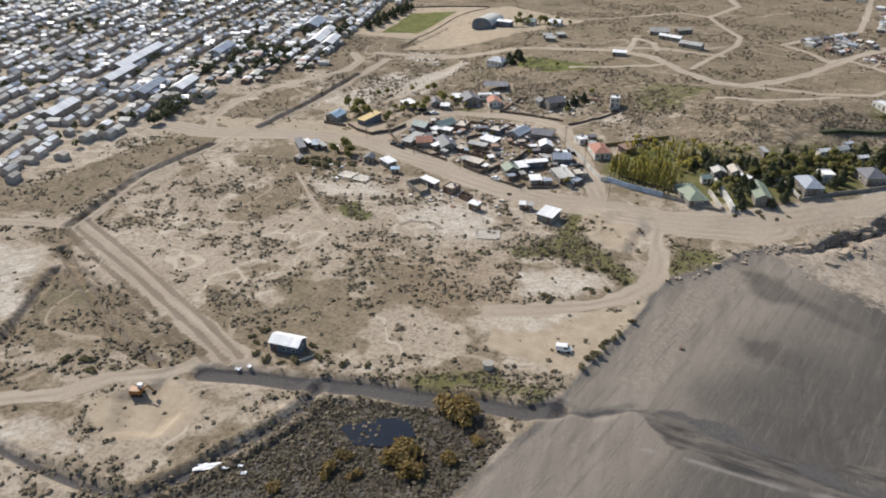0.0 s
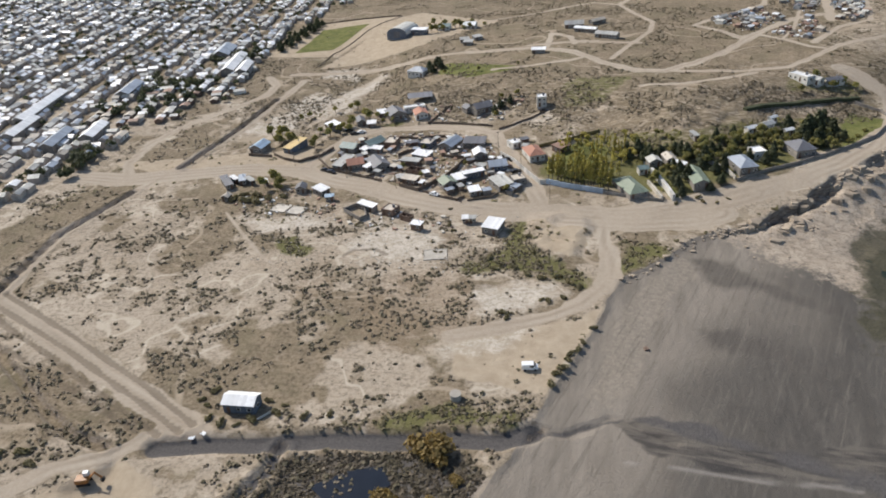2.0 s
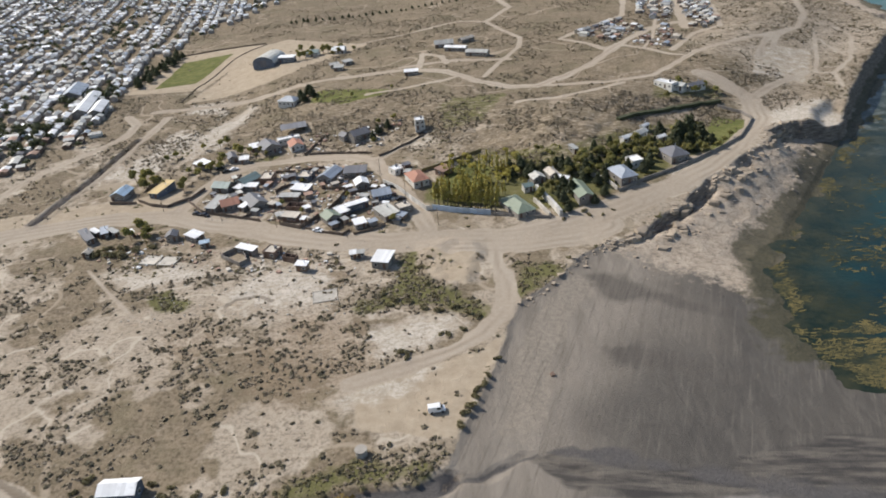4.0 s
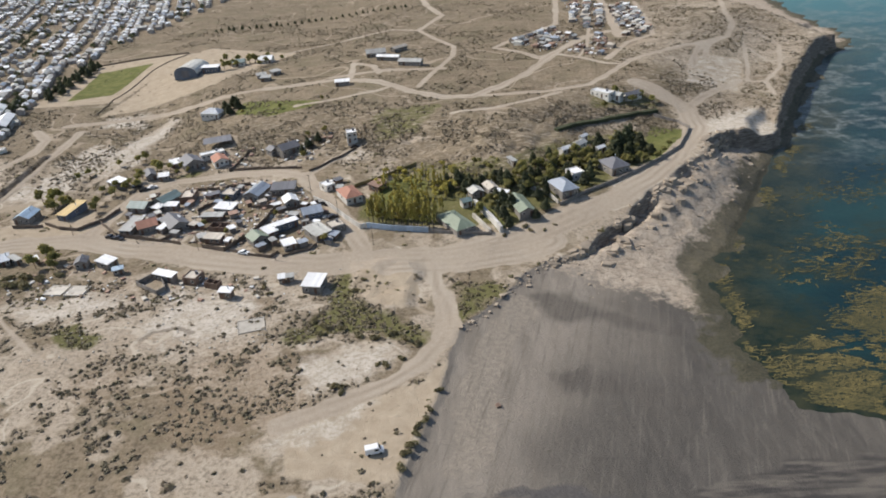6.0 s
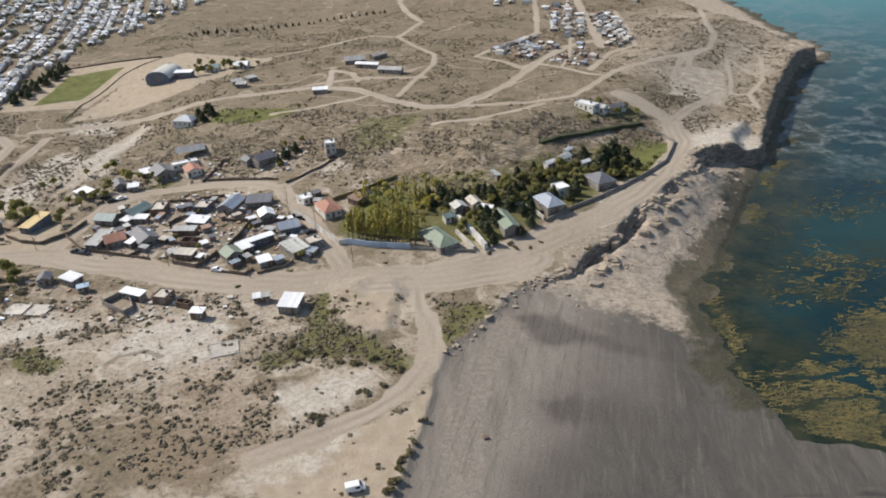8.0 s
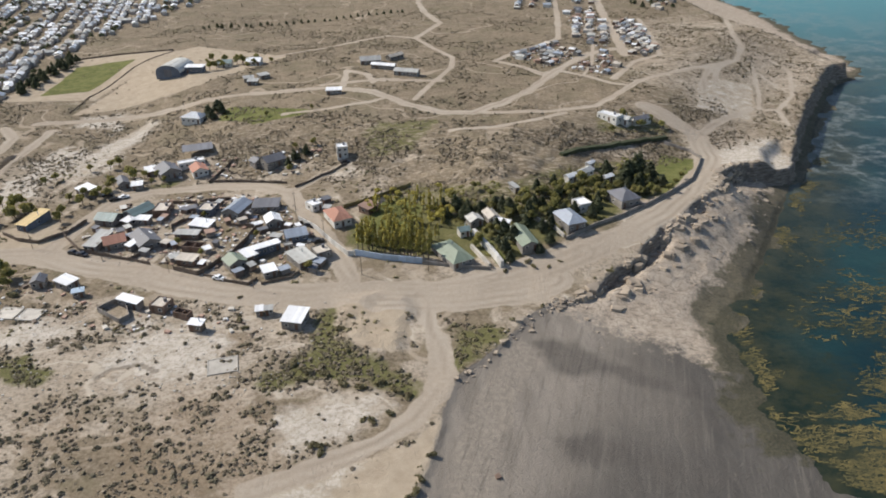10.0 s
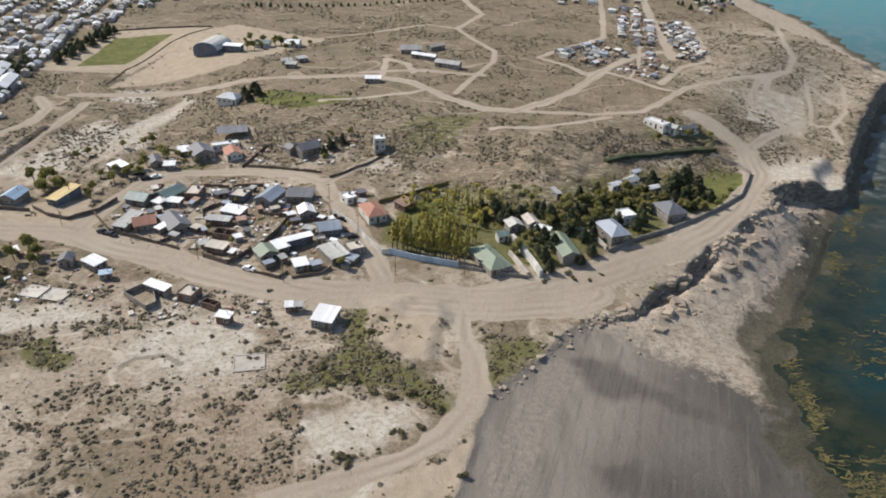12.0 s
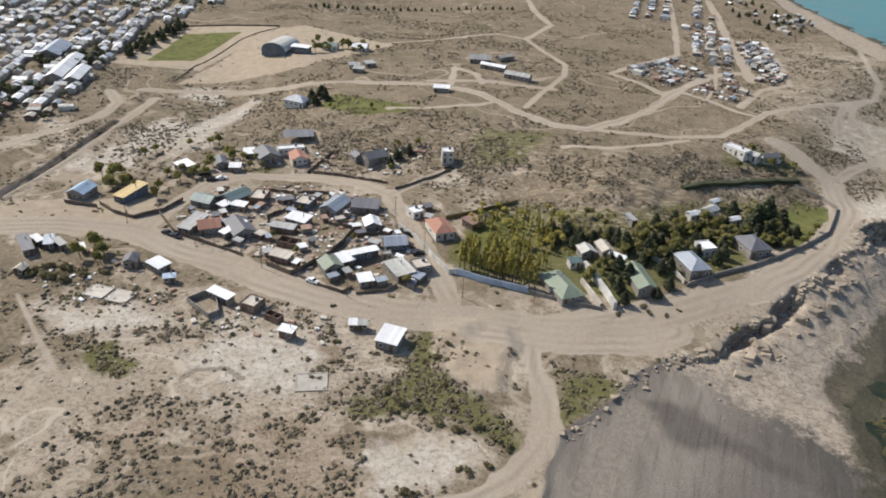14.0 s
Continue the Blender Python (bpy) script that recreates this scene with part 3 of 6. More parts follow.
def quads_mesh(name, co, quads, smooth_faces=False):
    me = bpy.data.meshes.new(name)
    me.vertices.add(len(co))
    me.vertices.foreach_set("co", np.ascontiguousarray(co, np.float32).ravel())
    quads = np.ascontiguousarray(quads, np.int32)
    me.loops.add(quads.size)
    me.loops.foreach_set("vertex_index", quads.ravel())
    me.polygons.add(len(quads))
    me.polygons.foreach_set("loop_start", np.arange(0, quads.size, quads.shape[1], dtype=np.int32))
    me.polygons.foreach_set("use_smooth", np.full(len(quads), smooth_faces))
    me.update(calc_edges=True)
    return me


def paint(me, name, values):
    a = me.attributes.new(name, "FLOAT", "POINT")
    a.data.foreach_set("value", np.ascontiguousarray(values, np.float32).ravel())


def way_mask(px, py, margin=0.0):
    out = np.zeros(px.shape)
    for width, soft, pts in WAYS:
        lo, hi = pts.min(0) - width - 6, pts.max(0) + width + 6
        near = (px > lo[0]) & (px < hi[0]) & (py > lo[1]) & (py < hi[1])
        if near.any():
            x, y = px[near], py[near]
            d, _ = line_dist(x, y, pts)
            edge = width / 2 + margin + (fractal(x, y, 7, 77) - 0.5) * min(width, 6) * 0.6
            v = out[near]
            out[near] = np.maximum(v, 1 - smooth(edge - soft / 2, edge + soft / 2, d))
    return out


def rut_mask(px, py):
    """Wheel ruts that run along the wider ways."""
    out = np.zeros(px.shape)
    for width, soft, pts in WAYS:
        if width < 3.5:
            continue
        lo, hi = pts.min(0) - width, pts.max(0) + width
        near = (px > lo[0]) & (px < hi[0]) & (py > lo[1]) & (py < hi[1]) & (py < 420)
        if near.any():
            x, y = px[near], py[near]
            d, s = line_dist(x, y, pts)
            v = 0.5 + 0.5 * np.cos((d * s + (fractal(x, y, 25, 88, 2) - 0.5) * 5) * 2 * math.pi / 3.4)
            out[near] = np.maximum(out[near], v ** 2 * (1 - smooth(width * 0.38, width * 0.5, d)))
    return out


FOOTBALL = [(-237, 425), (-242, 486), (-204, 488), (-213, 435)]
LAWNS = [[(-36, 246), (-30, 268), (-22, 270), (-14, 262), (-20, 244)], [(-114, 371), (-68, 353), (-72, 347), (-95, 342), (-116, 356)], [(84, 308), (99, 301), (90, 281), (74, 264), (78, 291)], FOOTBALL,
         [(10, 221), (6, 232), (2, 240), (5, 241), (9, 234), (14, 222)]]
GREENS = [[(-5, 191), (13, 190), (4, 178), (-6, 166)], [(-58, 164), (-49, 172), (-44, 188), (-44, 197), (-40, 199), (-36, 186), (-33, 178), (-22, 174), (-14, 165), (-15, 160), (-27, 165), (-42, 166), (-51, 160)],
          [(-67, 90), (-42, 102), (-21, 102), (-24, 95), (-35, 94), (-54, 89)], [(-37, 232), (-40, 246), (-28, 274), (-7, 272), (-5, 250), (-12, 226)],
          [(16, 262), (20, 272), (40, 284), (46, 272), (36, 258), (22, 252)], [(66, 262), (76, 290), (66, 298), (52, 284)], [(-130, 298), (-118, 300), (-117, 294), (-130, 292)], MEADOW, [(60, 322), (64, 338), (84, 340), (94, 334), (88, 322)], [(-40, 300), (-20, 305), (-10, 330), (-40, 335)], [(-126, 175), (-120, 178), (-110, 171), (-111, 165), (-120, 167)]]
PALES = [[(-46, 150), (-37, 161), (-22, 162), (-19, 156), (-31, 143), (-41, 140)], [(-99, 180), (-92, 190), (-75, 193), (-66, 184), (-71, 169), (-86, 164), (-98, 170)], [(-166, 290), (-170, 330), (-158, 378), (-150, 372), (-156, 332), (-160, 300)],
         [(-216, 101), (-199, 109), (-188, 94), (-172, 71), (-200, 60)], [(-48, 116), (-31, 129), (-26, 138), (-38, 132), (-55, 122)], [(-140, 33), (-118, 37), (-112, 41), (-136, 45)],
         [(-58, 296), (-42, 300), (-38, 290), (-52, 286)], [(-150, 190), (-120, 196), (-112, 188), (-140, 180)], [(106, 296), (124, 301), (137, 299), (144, 314), (140, 330), (126, 322), (110, 312)]]
WASH = [[(-198, 276), (-168, 284), (-158, 318), (-150, 372), (-166, 398), (-192, 386), (-194, 330)], [(-158, 282), (-150, 300), (-152, 330), (-160, 310)], [(-120, 176), (-96, 196), (-66, 196), (-60, 180), (-80, 160), (-110, 160)]]
TANS = [[(-8, 152), (-13, 144), (-31, 135), (-47, 126), (-44, 112), (-18, 108), (-16, 122), (-9, 141)], [(124, 393), (139, 408), (159, 408), (150, 378), (139, 352), (128, 352), (113, 358)],
        [(-203, 390), (-190, 491), (-172, 516), (-103, 475), (-141, 414), (-181, 402)], [(-128, 52), (-116, 70), (-100, 62), (-98, 52), (-113, 44)], [(-253, 414), (-256, 505), (-182, 505), (-204, 418)],
        [(-240, 232), (-150, 262), (-140, 240), (-200, 222)], [(-36, 202), (-26, 205), (-18, 199), (-16, 186), (-21, 177), (-32, 181)]]
DRIES = [[(-128, 328), (-116, 340), (-72, 343), (-58, 334), (-58, 318), (-96, 318)], [(-219, 217), (-233, 244), (-227, 285), (-215, 305), (-208, 282), (-203, 234), (-207, 221)], [(-245, 131), (-238, 182), (-233, 208), (-208, 210), (-211, 168), (-218, 131)],
         [(-40, 298), (-10, 300), (30, 296), (60, 305), (75, 330), (40, 336), (0, 335), (-40, 350), (-100, 345), (-130, 322), (-90, 318)],
         [(-30, 276), (-8, 256), (18, 262), (44, 285), (70, 300), (50, 306), (0, 300), (-30, 296)],
         [(-40, 372), (-12, 358), (10, 348), (28, 372), (46, 404), (26, 428), (0, 440), (-6, 410)], [(60, 356), (72, 372), (80, 380), (62, 400), (44, 372), (30, 352)],
         [(-16, 470), (0, 448), (24, 446), (62, 502), (72, 600), (0, 560)], [(-130, 400), (-70, 404), (-64, 440), (-90, 470), (-120, 440)], [(-200, 530), (-60, 540), (-20, 640), (-240, 700)],
         [(112, 450), (140, 440), (170, 460), (176, 520), (140, 540)], [(-205, 85), (-185, 96), (-150, 95), (-130, 76), (-150, 62), (-185, 62)], WETLAND,
         [(-118, 140), (-96, 160), (-72, 160), (-50, 150), (-40, 128), (-62, 120), (-90, 126)], [(-190, 150), (-150, 182), (-118, 200), (-120, 214), (-170, 205), (-200, 170)]]

GARDENS = [(-40, 237), (-26, 280), (17, 271), (63, 298), (100, 306), (90, 279), (52, 246), (12, 222), (-12, 225)]
VILLAGE = [(-137, 244), (-136, 276), (-102, 286), (-67, 276), (-41, 229), (-54, 221), (-78, 220), (-112, 232)]
GX = steps(-4200, 4200, -195, 130, 0.95, 1.016)
GY = steps(-1500, 4800, 48, 330, 0.95, 1.0095)
gxx, gyy = np.meshgrid(GX, GY)
GZ = height(gxx, gyy)
ground = new("ground", grid_mesh("ground", GX, GY, GZ))
tagged(ground, "pale sandy soil with dry scrub, dirt tracks and beach", "ground", kind="structure")
ground.data.materials.append(M_GROUND)
fx, fy = gxx.ravel(), gyy.ravel()


def union(rings, soft, ragged, seed=0):
    out = np.zeros(fx.shape)
    for ring in rings:
        lo, hi = np.min(ring, 0) - 12, np.max(ring, 0) + 12
        near = (fx > lo[0]) & (fx < hi[0]) & (fy > lo[1]) & (fy < hi[1])
        out[near] = np.maximum(out[near], inside(fx[near], fy[near], ring, soft, ragged, seed))
    return out


ds, side = line_dist(fx, fy, SCARP)
dw, wside = line_dist(fx, fy, SHORE)
on_beach = smooth(-0.6, 0.8, ds * side + scarp_wobble(fx, fy))
dc, _ = line_dist(fx, fy, CREEK)
dd, _ = line_dist(fx, fy, DRAIN)
along = ds / (ds + dw + 1e-6)
scrub = 0.75 * smooth(0.46, 0.62, fractal(fx, fy, 22, 5, 5)) * (1 - smooth(300, 340, fy)) + smooth(300, 340, fy) * (0.68 + 0.3 * smooth(0.4, 0.6, fractal(fx, fy, 30, 6, 4)))
paint(ground.data, "track", way_mask(fx, fy))
paint(ground.data, "rut", rut_mask(fx, fy))
paint(ground.data, "dry", (1 - 0.45 * smooth(70, 130, fx) * (1 - smooth(520, 620, fy))) * np.clip(np.maximum.reduce([scrub * (1 - 0.6 * union(PALES + TANS, 6, 3)), union(DRIES[:13], 8, 5, 1), 0.4 * union(DRIES[13:], 14, 8, 1), *[1.2 * (1 - smooth(1.2, 2.4, line_dist(fx, fy, ditch)[0])) for ditch in TRENCHES]]), 0, 1))
hd, hs = line_dist(fx, fy, HILL_FOOT)
paint(ground.data, "slope", smooth(-4, 12, -hd * hs) * (1 - smooth(40, 75, -hd * hs)) * smooth(-160, -100, fx) * 0.8)
bare = union(PALES + TANS + LAWNS, 4, 2)
RUSTY = [[(-76, 166), (-58, 164), (-44, 152), (-40, 132), (-62, 118), (-80, 122), (-86, 146)], [(-112, 150), (-92, 158), (-90, 140), (-108, 134)], [(-128, 204), (-112, 206), (-110, 196), (-126, 195)], [(-70, 190), (-58, 188), (-60, 178), (-72, 180)]]
paint(ground.data, "rusty", 0.75 * union(RUSTY, 14, 7, 12))
paint(ground.data, "clump", np.where((fy > 20) & (fy < 400) & (fx > -270) & (fx < 40 - 1.4 * np.maximum(fy - 300, 0)), smooth(0.485, 0.575, 0.55 * fractal(fx, fy, 17, 301, 4) + 0.45 * fractal(fx, fy, 5, 311, 3)), 0.0) * (1 - 0.9 * bare))
paint(ground.data, "tan", union(TANS, 3, 1.2, 2))
paint(ground.data, "green", np.maximum(0.74 * union(GREENS, 6, 5, 3), 0.75 * union([GARDENS], 8, 4, 3)))
paint(ground.data, "lawn", union(LAWNS, 1.5, 0.6, 4))
paint(ground.data, "pale", np.maximum.reduce([0.8 * union(PALES, 18, 9, 5), 0.5 * union(TANS[1:2], 4, 1.5, 13), union(WASH, 26, 12, 11) * (0.15 + 0.6 * smooth(0.42, 0.6, fractal(fx, fy, 20, 251, 4)))]))
paint(ground.data, "beach", on_beach)
WET_LINE = np.array([(-10, -200), (12, 60), (24, 95), (32, 115), (40, 130), (52, 148), (58, 167), (62, 189), (66, 205), (90, 230), (130, 290)], float)
dwet, swet = line_dist(fx, fy, WET_LINE)
paint(ground.data, "wet", np.where(wside > 0, 1.0, smooth(-36, 5, dwet * swet + (fractal(fx, fy, 30, 9) - 0.5) * 26)) * (1 - 0.5 * smooth(205, 240, fy)))
SWATHS = [[(17, 184), (22, 172), (26, 168), (30, 171), (38, 171), (48, 165), (62, 161), (60, 167), (44, 172), (34, 179), (24, 187)], [(18, 147), (27, 149), (35, 146), (44, 141), (56, 136), (52, 133), (37, 137), (23, 140)],
          [(36, 182), (44, 175), (58, 170), (66, 176), (64, 184), (48, 182)], [(15, 132), (24, 135), (22, 122), (14, 112), (9, 118)]]
paint(ground.data, "swath", np.maximum(union(SWATHS[:2], 6, 3, 6), 0.45 * union(SWATHS[2:], 10, 5, 7)))
dtan, _ = line_dist(fx, fy, np.array([(-14, 70), (-8, 92), (-5, 106), (-1, 128), (1, 143), (6, 160), (15, 178)], float))
paint(ground.data, "shell", (1 - smooth(1.5, 8, dtan + (fractal(fx, fy, 14, 19) - 0.5) * 7)) * smooth(92, 128, fy))
FAN = [(-3, 105), (4, 106), (10, 104), (21, 103), (33, 104), (46, 107), (70, 115), (112, 112), (112, 88), (63, 95), (44, 94), (32, 94), (20, 92), (8, 97), (1, 99)]
paint(ground.data, "fan", union([FAN], 6, 4, 8))
dfoam, _ = line_dist(fx, fy, np.array([(2, 91.5), (10, 92.5), (18, 92.5), (32, 93), (46, 95), (60, 94)], float))
paint(ground.data, "froth", (1 - smooth(0.2, 1.0, dfoam)) * smooth(0.4, 0.55, fractal(fx, fy, 9, 23, 2)))
paint(ground.data, "groove", np.maximum.reduce([1 - smooth(0.4, 1.5, line_dist(fx, fy, g)[0] + (fractal(fx, fy, 6, 27, 2) - 0.5)) for g in GROOVES + GULLIES]))
paint(ground.data, "algae", np.where(wside > 0, 1.0, 1 - smooth(1.0, 15.0, dw + (fractal(fx, fy, 12, 15) - 0.5) * 16)) * smooth(134, 150, fy))
paint(ground.data, "ledge", smooth(184, 210, fy + 0.6 * (fx - 30) + (fractal(fx, fy, 14, 17) - 0.5) * 16) * (1 - smooth(0.84, 0.97, along)))
DELTA = np.array([(-20, 96), (-13, 97), (-8, 101), (2, 106), (16, 106), (40, 100), (75, 92), (120, 78)], float)
ddl, _ = line_dist(fx, fy, DELTA)
paint(ground.data, "mud", np.maximum.reduce([1 - smooth(1.8, 3.4, dc), 0.9 * (1 - smooth(0.5, 1.8, dd)), 0.66 * (1 - smooth(0.4, 1.6 + 0.11 * np.maximum(fx + 8, 0), ddl + (fractal(fx, fy, 8, 12) - 0.5) * np.clip(fx * 0.3 + 6, 0.8, 8))), 0.62 * inside(fx, fy, WETLAND, 8, 4)]))


def lay(x, y):
    """The height of the ground sheet at a place."""
    i = min(max(int(np.searchsorted(GX, x)) - 1, 0), len(GX) - 2)
    j = min(max(int(np.searchsorted(GY, y)) - 1, 0), len(GY) - 2)
    u, v = (x - GX[i]) / (GX[i + 1] - GX[i]), (y - GY[j]) / (GY[j + 1] - GY[j])
    return float((GZ[j, i] * (1 - u) + GZ[j, i + 1] * u) * (1 - v) + (GZ[j + 1, i] * (1 - u) + GZ[j + 1, i + 1] * u) * v)


# ---- the sea ----
SX = steps(-200, 4600, 60, 280, 3.0, 1.06)
SY = steps(-900, 4600, 90, 520, 3.0, 1.06)
sxx, syy = np.meshgrid(SX, SY)
sea = new("water", grid_mesh("water", SX, SY, np.full(sxx.shape, SEA_Z)))
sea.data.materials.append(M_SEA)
tagged(sea, "dark teal sea over kelp beds with faint foam", "sea", kind="structure")
sx, sy = sxx.ravel(), syy.ravel()
dsea, _ = line_dist(sx, sy, SHORE)
paint(sea.data, "depth", smooth(2, 45, dsea))
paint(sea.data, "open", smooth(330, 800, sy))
paint(sea.data, "weed", (1 - smooth(205, 300, sy)) * smooth(3, 16, dsea))
paint(sea.data, "surf", np.maximum(smooth(265, 320, sy) * (1 - smooth(25, 120, dsea)), (1 - smooth(1, 7, dsea)) * smooth(285, 310, sy)))

# a still, dark pool in the reed bed
pool_ring = [(-66, 70), (-60, 66), (-53, 68), (-48, 74), (-52, 79), (-59, 76)]
bm = bmesh.new()
bm.faces.new([bm.verts.new((x, y, lay(-57, 73) + 0.25)) for x, y in pool_ring])
bmesh.ops.subdivide_edges(bm, edges=bm.edges[:], cuts=4, use_grid_fill=True)
pool_mesh = bpy.data.meshes.new("pond_water")
bm.to_mesh(pool_mesh)
bm.free()
M_POOL = plain("still_dark_water", (0.012, 0.016, 0.024), 0.08, 0.2, world_space=True)
pool_mesh.materials.append(M_POOL)
tagged(new("pond_water", pool_mesh), "still dark pond water among brown reeds", "pond", kind="structure")


# ---- helpers for things ----
def part(name, bm, material, parent, label=""):
    """Links a bmesh as one mesh object under a thing or a part."""
    me = bpy.data.meshes.new(name)
    bm.to_mesh(me)
    bm.free()
    me.materials.append(material)
    ob = new(name, me)
    ob.parent = parent
    return tagged(ob, label)


def root(name, x, y, angle, label, category, group="", z=None):
    ob = new(name)
    ob.matrix_basis = pose(x, y, lay(x, y) if z is None else z, 0, 0, angle)
    ob.empty_display_size = 0.5
    return tagged(ob, label, category, group)


def box(bm, x0, x1, y0, y1, z0, z1):
    vs = [bm.verts.new(p) for p in ((x0, y0, z0), (x1, y0, z0), (x1, y1, z0), (x0, y1, z0), (x0, y0, z1), (x1, y0, z1), (x1, y1, z1), (x0, y1, z1))]
    for f in ((0, 3, 2, 1), (4, 5, 6, 7), (0, 1, 5, 4), (1, 2, 6, 5), (2, 3, 7, 6), (3, 0, 4, 7)):
        bm.faces.new([vs[i] for i in f])
    return vs


def slab(bm, corners, thick):
    """A sheet with thickness below four corners."""
    top = [bm.verts.new(c) for c in corners]
    low = [bm.verts.new((c[0], c[1], c[2] - thick)) for c in corners]
    n = len(corners)
    bm.faces.new(top)
    bm.faces.new(low[::-1])
    for i in range(n):
        bm.faces.new((top[i], low[i], low[(i + 1) % n], top[(i + 1) % n]))


ROOF_WORDS = {"white": "white corrugated metal roof", "tin": "blue-grey metal roof", "grey": "weathered grey metal roof", "beige": "sandy flat sheet roof",
              "patch": "patched pale metal roof", "slate": "dark slate-grey roof", "teal": "faded teal metal roof", "green": "pale green roof", "red": "terracotta red roof",
              "brown": "brown sheet roof", "yellow": "ochre yellow roof", "blue": "pale blue metal roof", "none": "roofless top"}
WALL_WORDS = {"block": "grey block", "brick": "unplastered brick", "white": "white plastered", "blue": "blue painted", "timber": "dark boarded", "none": "open"}
rng = random.Random(11)
HOUSES = []


def window(parent, x, y, z, w, h, normal):
    """A framed window standing proud of a wall. normal: 'f' front, 'l' or 'r' side."""
    bm = bmesh.new()
    if normal == "f":
        box(bm, x - w / 2, x + w / 2, y - 0.05, y + 0.03, z, z + h)
    else:
        box(bm, x - 0.05, x + 0.05, y - w / 2, y + w / 2, z, z + h)
    win = part("window", bm, M_FRAME, parent)
    bm = bmesh.new()
    k = 0.12
    s = -1 if normal == "l" else 1
    if normal == "f":
        box(bm, x - w / 2 + k, x + w / 2 - k, y - 0.07, y - 0.02, z + k, z + h - k)
    else:
        box(bm, x + s * 0.06 - 0.02, x + s * 0.06 + 0.02, y - w / 2 + k, y + w / 2 - k, z + k, z + h - k)
    part("pane", bm, M_PANE, win)


def house(x, y, angle, w, d, h, roof, roof_key, wall_key, label="", group="houses of the village", plain_walls=False, name="house"):
    words = label or "small %s house with a %s" % (WALL_WORDS[wall_key], ROOF_WORDS[roof_key])
    if roof == "none":
        words = "unfinished %s house shell without a roof" % WALL_WORDS[wall_key]
    ob = root(name, x, y, angle, words, name, group)
    HOUSES.append((x, y, max(w, d) * 0.62))
    h *= 0.88
    sink = 1.2
    o = 0.35
    hx, hy = w / 2 - o, d / 2 - o
    rise = {"flat": 0.0, "shed": 0.09 * d, "gable": 0.22 * min(w, d), "hip": 0.24 * min(w, d), "none": 0, "arch": 0.3 * w}[roof]
    along_x = w >= d
    bm = bmesh.new()
    if roof in ("none", "flat") and wall_key != "none":
        t = 0.22
        top = h if roof == "none" else h + 0.28
        for a in ((-hx, hx, -hy, -hy + t), (-hx, hx, hy - t, hy), (-hx, -hx + t, -hy + t, hy - t), (hx - t, hx, -hy + t, hy - t)):
            box(bm, *a, -sink, top - rng.uniform(0, 0.15) * (roof == "none"))
        if roof == "none":
            box(bm, -0.1, 0.1, -hy + t, hy - t, -sink, h * 0.8)
        part("wall", bm, WALLS[wall_key], ob)
    elif wall_key == "none":
        for sx_ in (-1, 0, 1):
            for sy_ in (-1, 1):
                box(bm, sx_ * hx - 0.08, sx_ * hx + 0.08, sy_ * hy - 0.08, sy_ * hy + 0.08, -sink, h)
        part("posts", bm, M_WOOD, ob)
    else:
        vs = box(bm, -hx, hx, -hy, hy, -sink, h)
        if roof == "shed":
            for v in vs[4:]:
                v.co.z = h + rise * (v.co.y + hy) / (2 * hy) - 0.08
        elif roof == "gable":
            if along_x:
                for sx_, f in ((-1, (vs[4], vs[7])), (1, (vs[6], vs[5]))):
                    bm.faces.new((f[0], f[1], bm.verts.new((sx_ * hx, 0, h + rise - 0.1))))
            else:
                for sy_, f in ((-1, (vs[5], vs[4])), (1, (vs[7], vs[6]))):
                    bm.faces.new((f[0], f[1], bm.verts.new((0, sy_ * hy, h + rise - 0.1))))
        part("wall", bm, WALLS[wall_key], ob)
    bm = bmesh.new()
    X, Y = w / 2, d / 2
    th = 0.12
    if roof == "flat":
        if wall_key == "none":
            slab(bm, ((-X, -Y, h), (X, -Y, h + 0.1), (X, Y, h + 0.25), (-X, Y, h + 0.2)), 0.06)
        else:
            slab(bm, ((-hx + 0.22, -hy + 0.22, h), (hx - 0.22, -hy + 0.22, h), (hx - 0.22, hy - 0.22, h), (-hx + 0.22, hy - 0.22, h)), 0.2)
    elif roof == "shed":
        slab(bm, ((-X, -Y, h), (X, -Y, h), (X, Y, h + rise), (-X, Y, h + rise)), th)
    elif roof == "gable":
        if along_x:
            slab(bm, ((-X, -Y, h - 0.1), (X, -Y, h - 0.1), (X, 0, h + rise), (-X, 0, h + rise)), th)
            slab(bm, ((-X, 0, h + rise), (X, 0, h + rise), (X, Y, h - 0.1), (-X, Y, h - 0.1)), th)
        else:
            slab(bm, ((-X, -Y, h - 0.1), (0, -Y, h + rise), (0, Y, h + rise), (-X, Y, h - 0.1)), th)
            slab(bm, ((0, -Y, h + rise), (X, -Y, h - 0.1), (X, Y, h - 0.1), (0, Y, h + rise)), th)
    elif roof == "hip":
        k = abs(w - d) / 2
        r0, r1 = ((-k, 0), (k, 0)) if along_x else ((0, -k), (0, k))
        c = [bm.verts.new(p) for p in ((-X, -Y, h - 0.1), (X, -Y, h - 0.1), (X, Y, h - 0.1), (-X, Y, h - 0.1))]
        a, b = bm.verts.new((*r0, h + rise)), bm.verts.new((*r1, h + rise))
        if along_x:
            fs = ((c[0], c[1], b, a), (c[1], c[2], b), (c[2], c[3], a, b), (c[3], c[0], a))
        else:
            fs = ((c[0], c[1], a), (c[1], c[2], b, a), (c[2], c[3], b), (c[3], c[0], a, b))
        for f in fs:
            bm.faces.new(f)
        bm.faces.new(c[::-1])
    if roof != "none":
        part("roof", bm, ROOFS[roof_key], ob, ROOF_WORDS[roof_key])
    else:
        bm.free()
    if wall_key == "none" or plain_walls:
        return ob
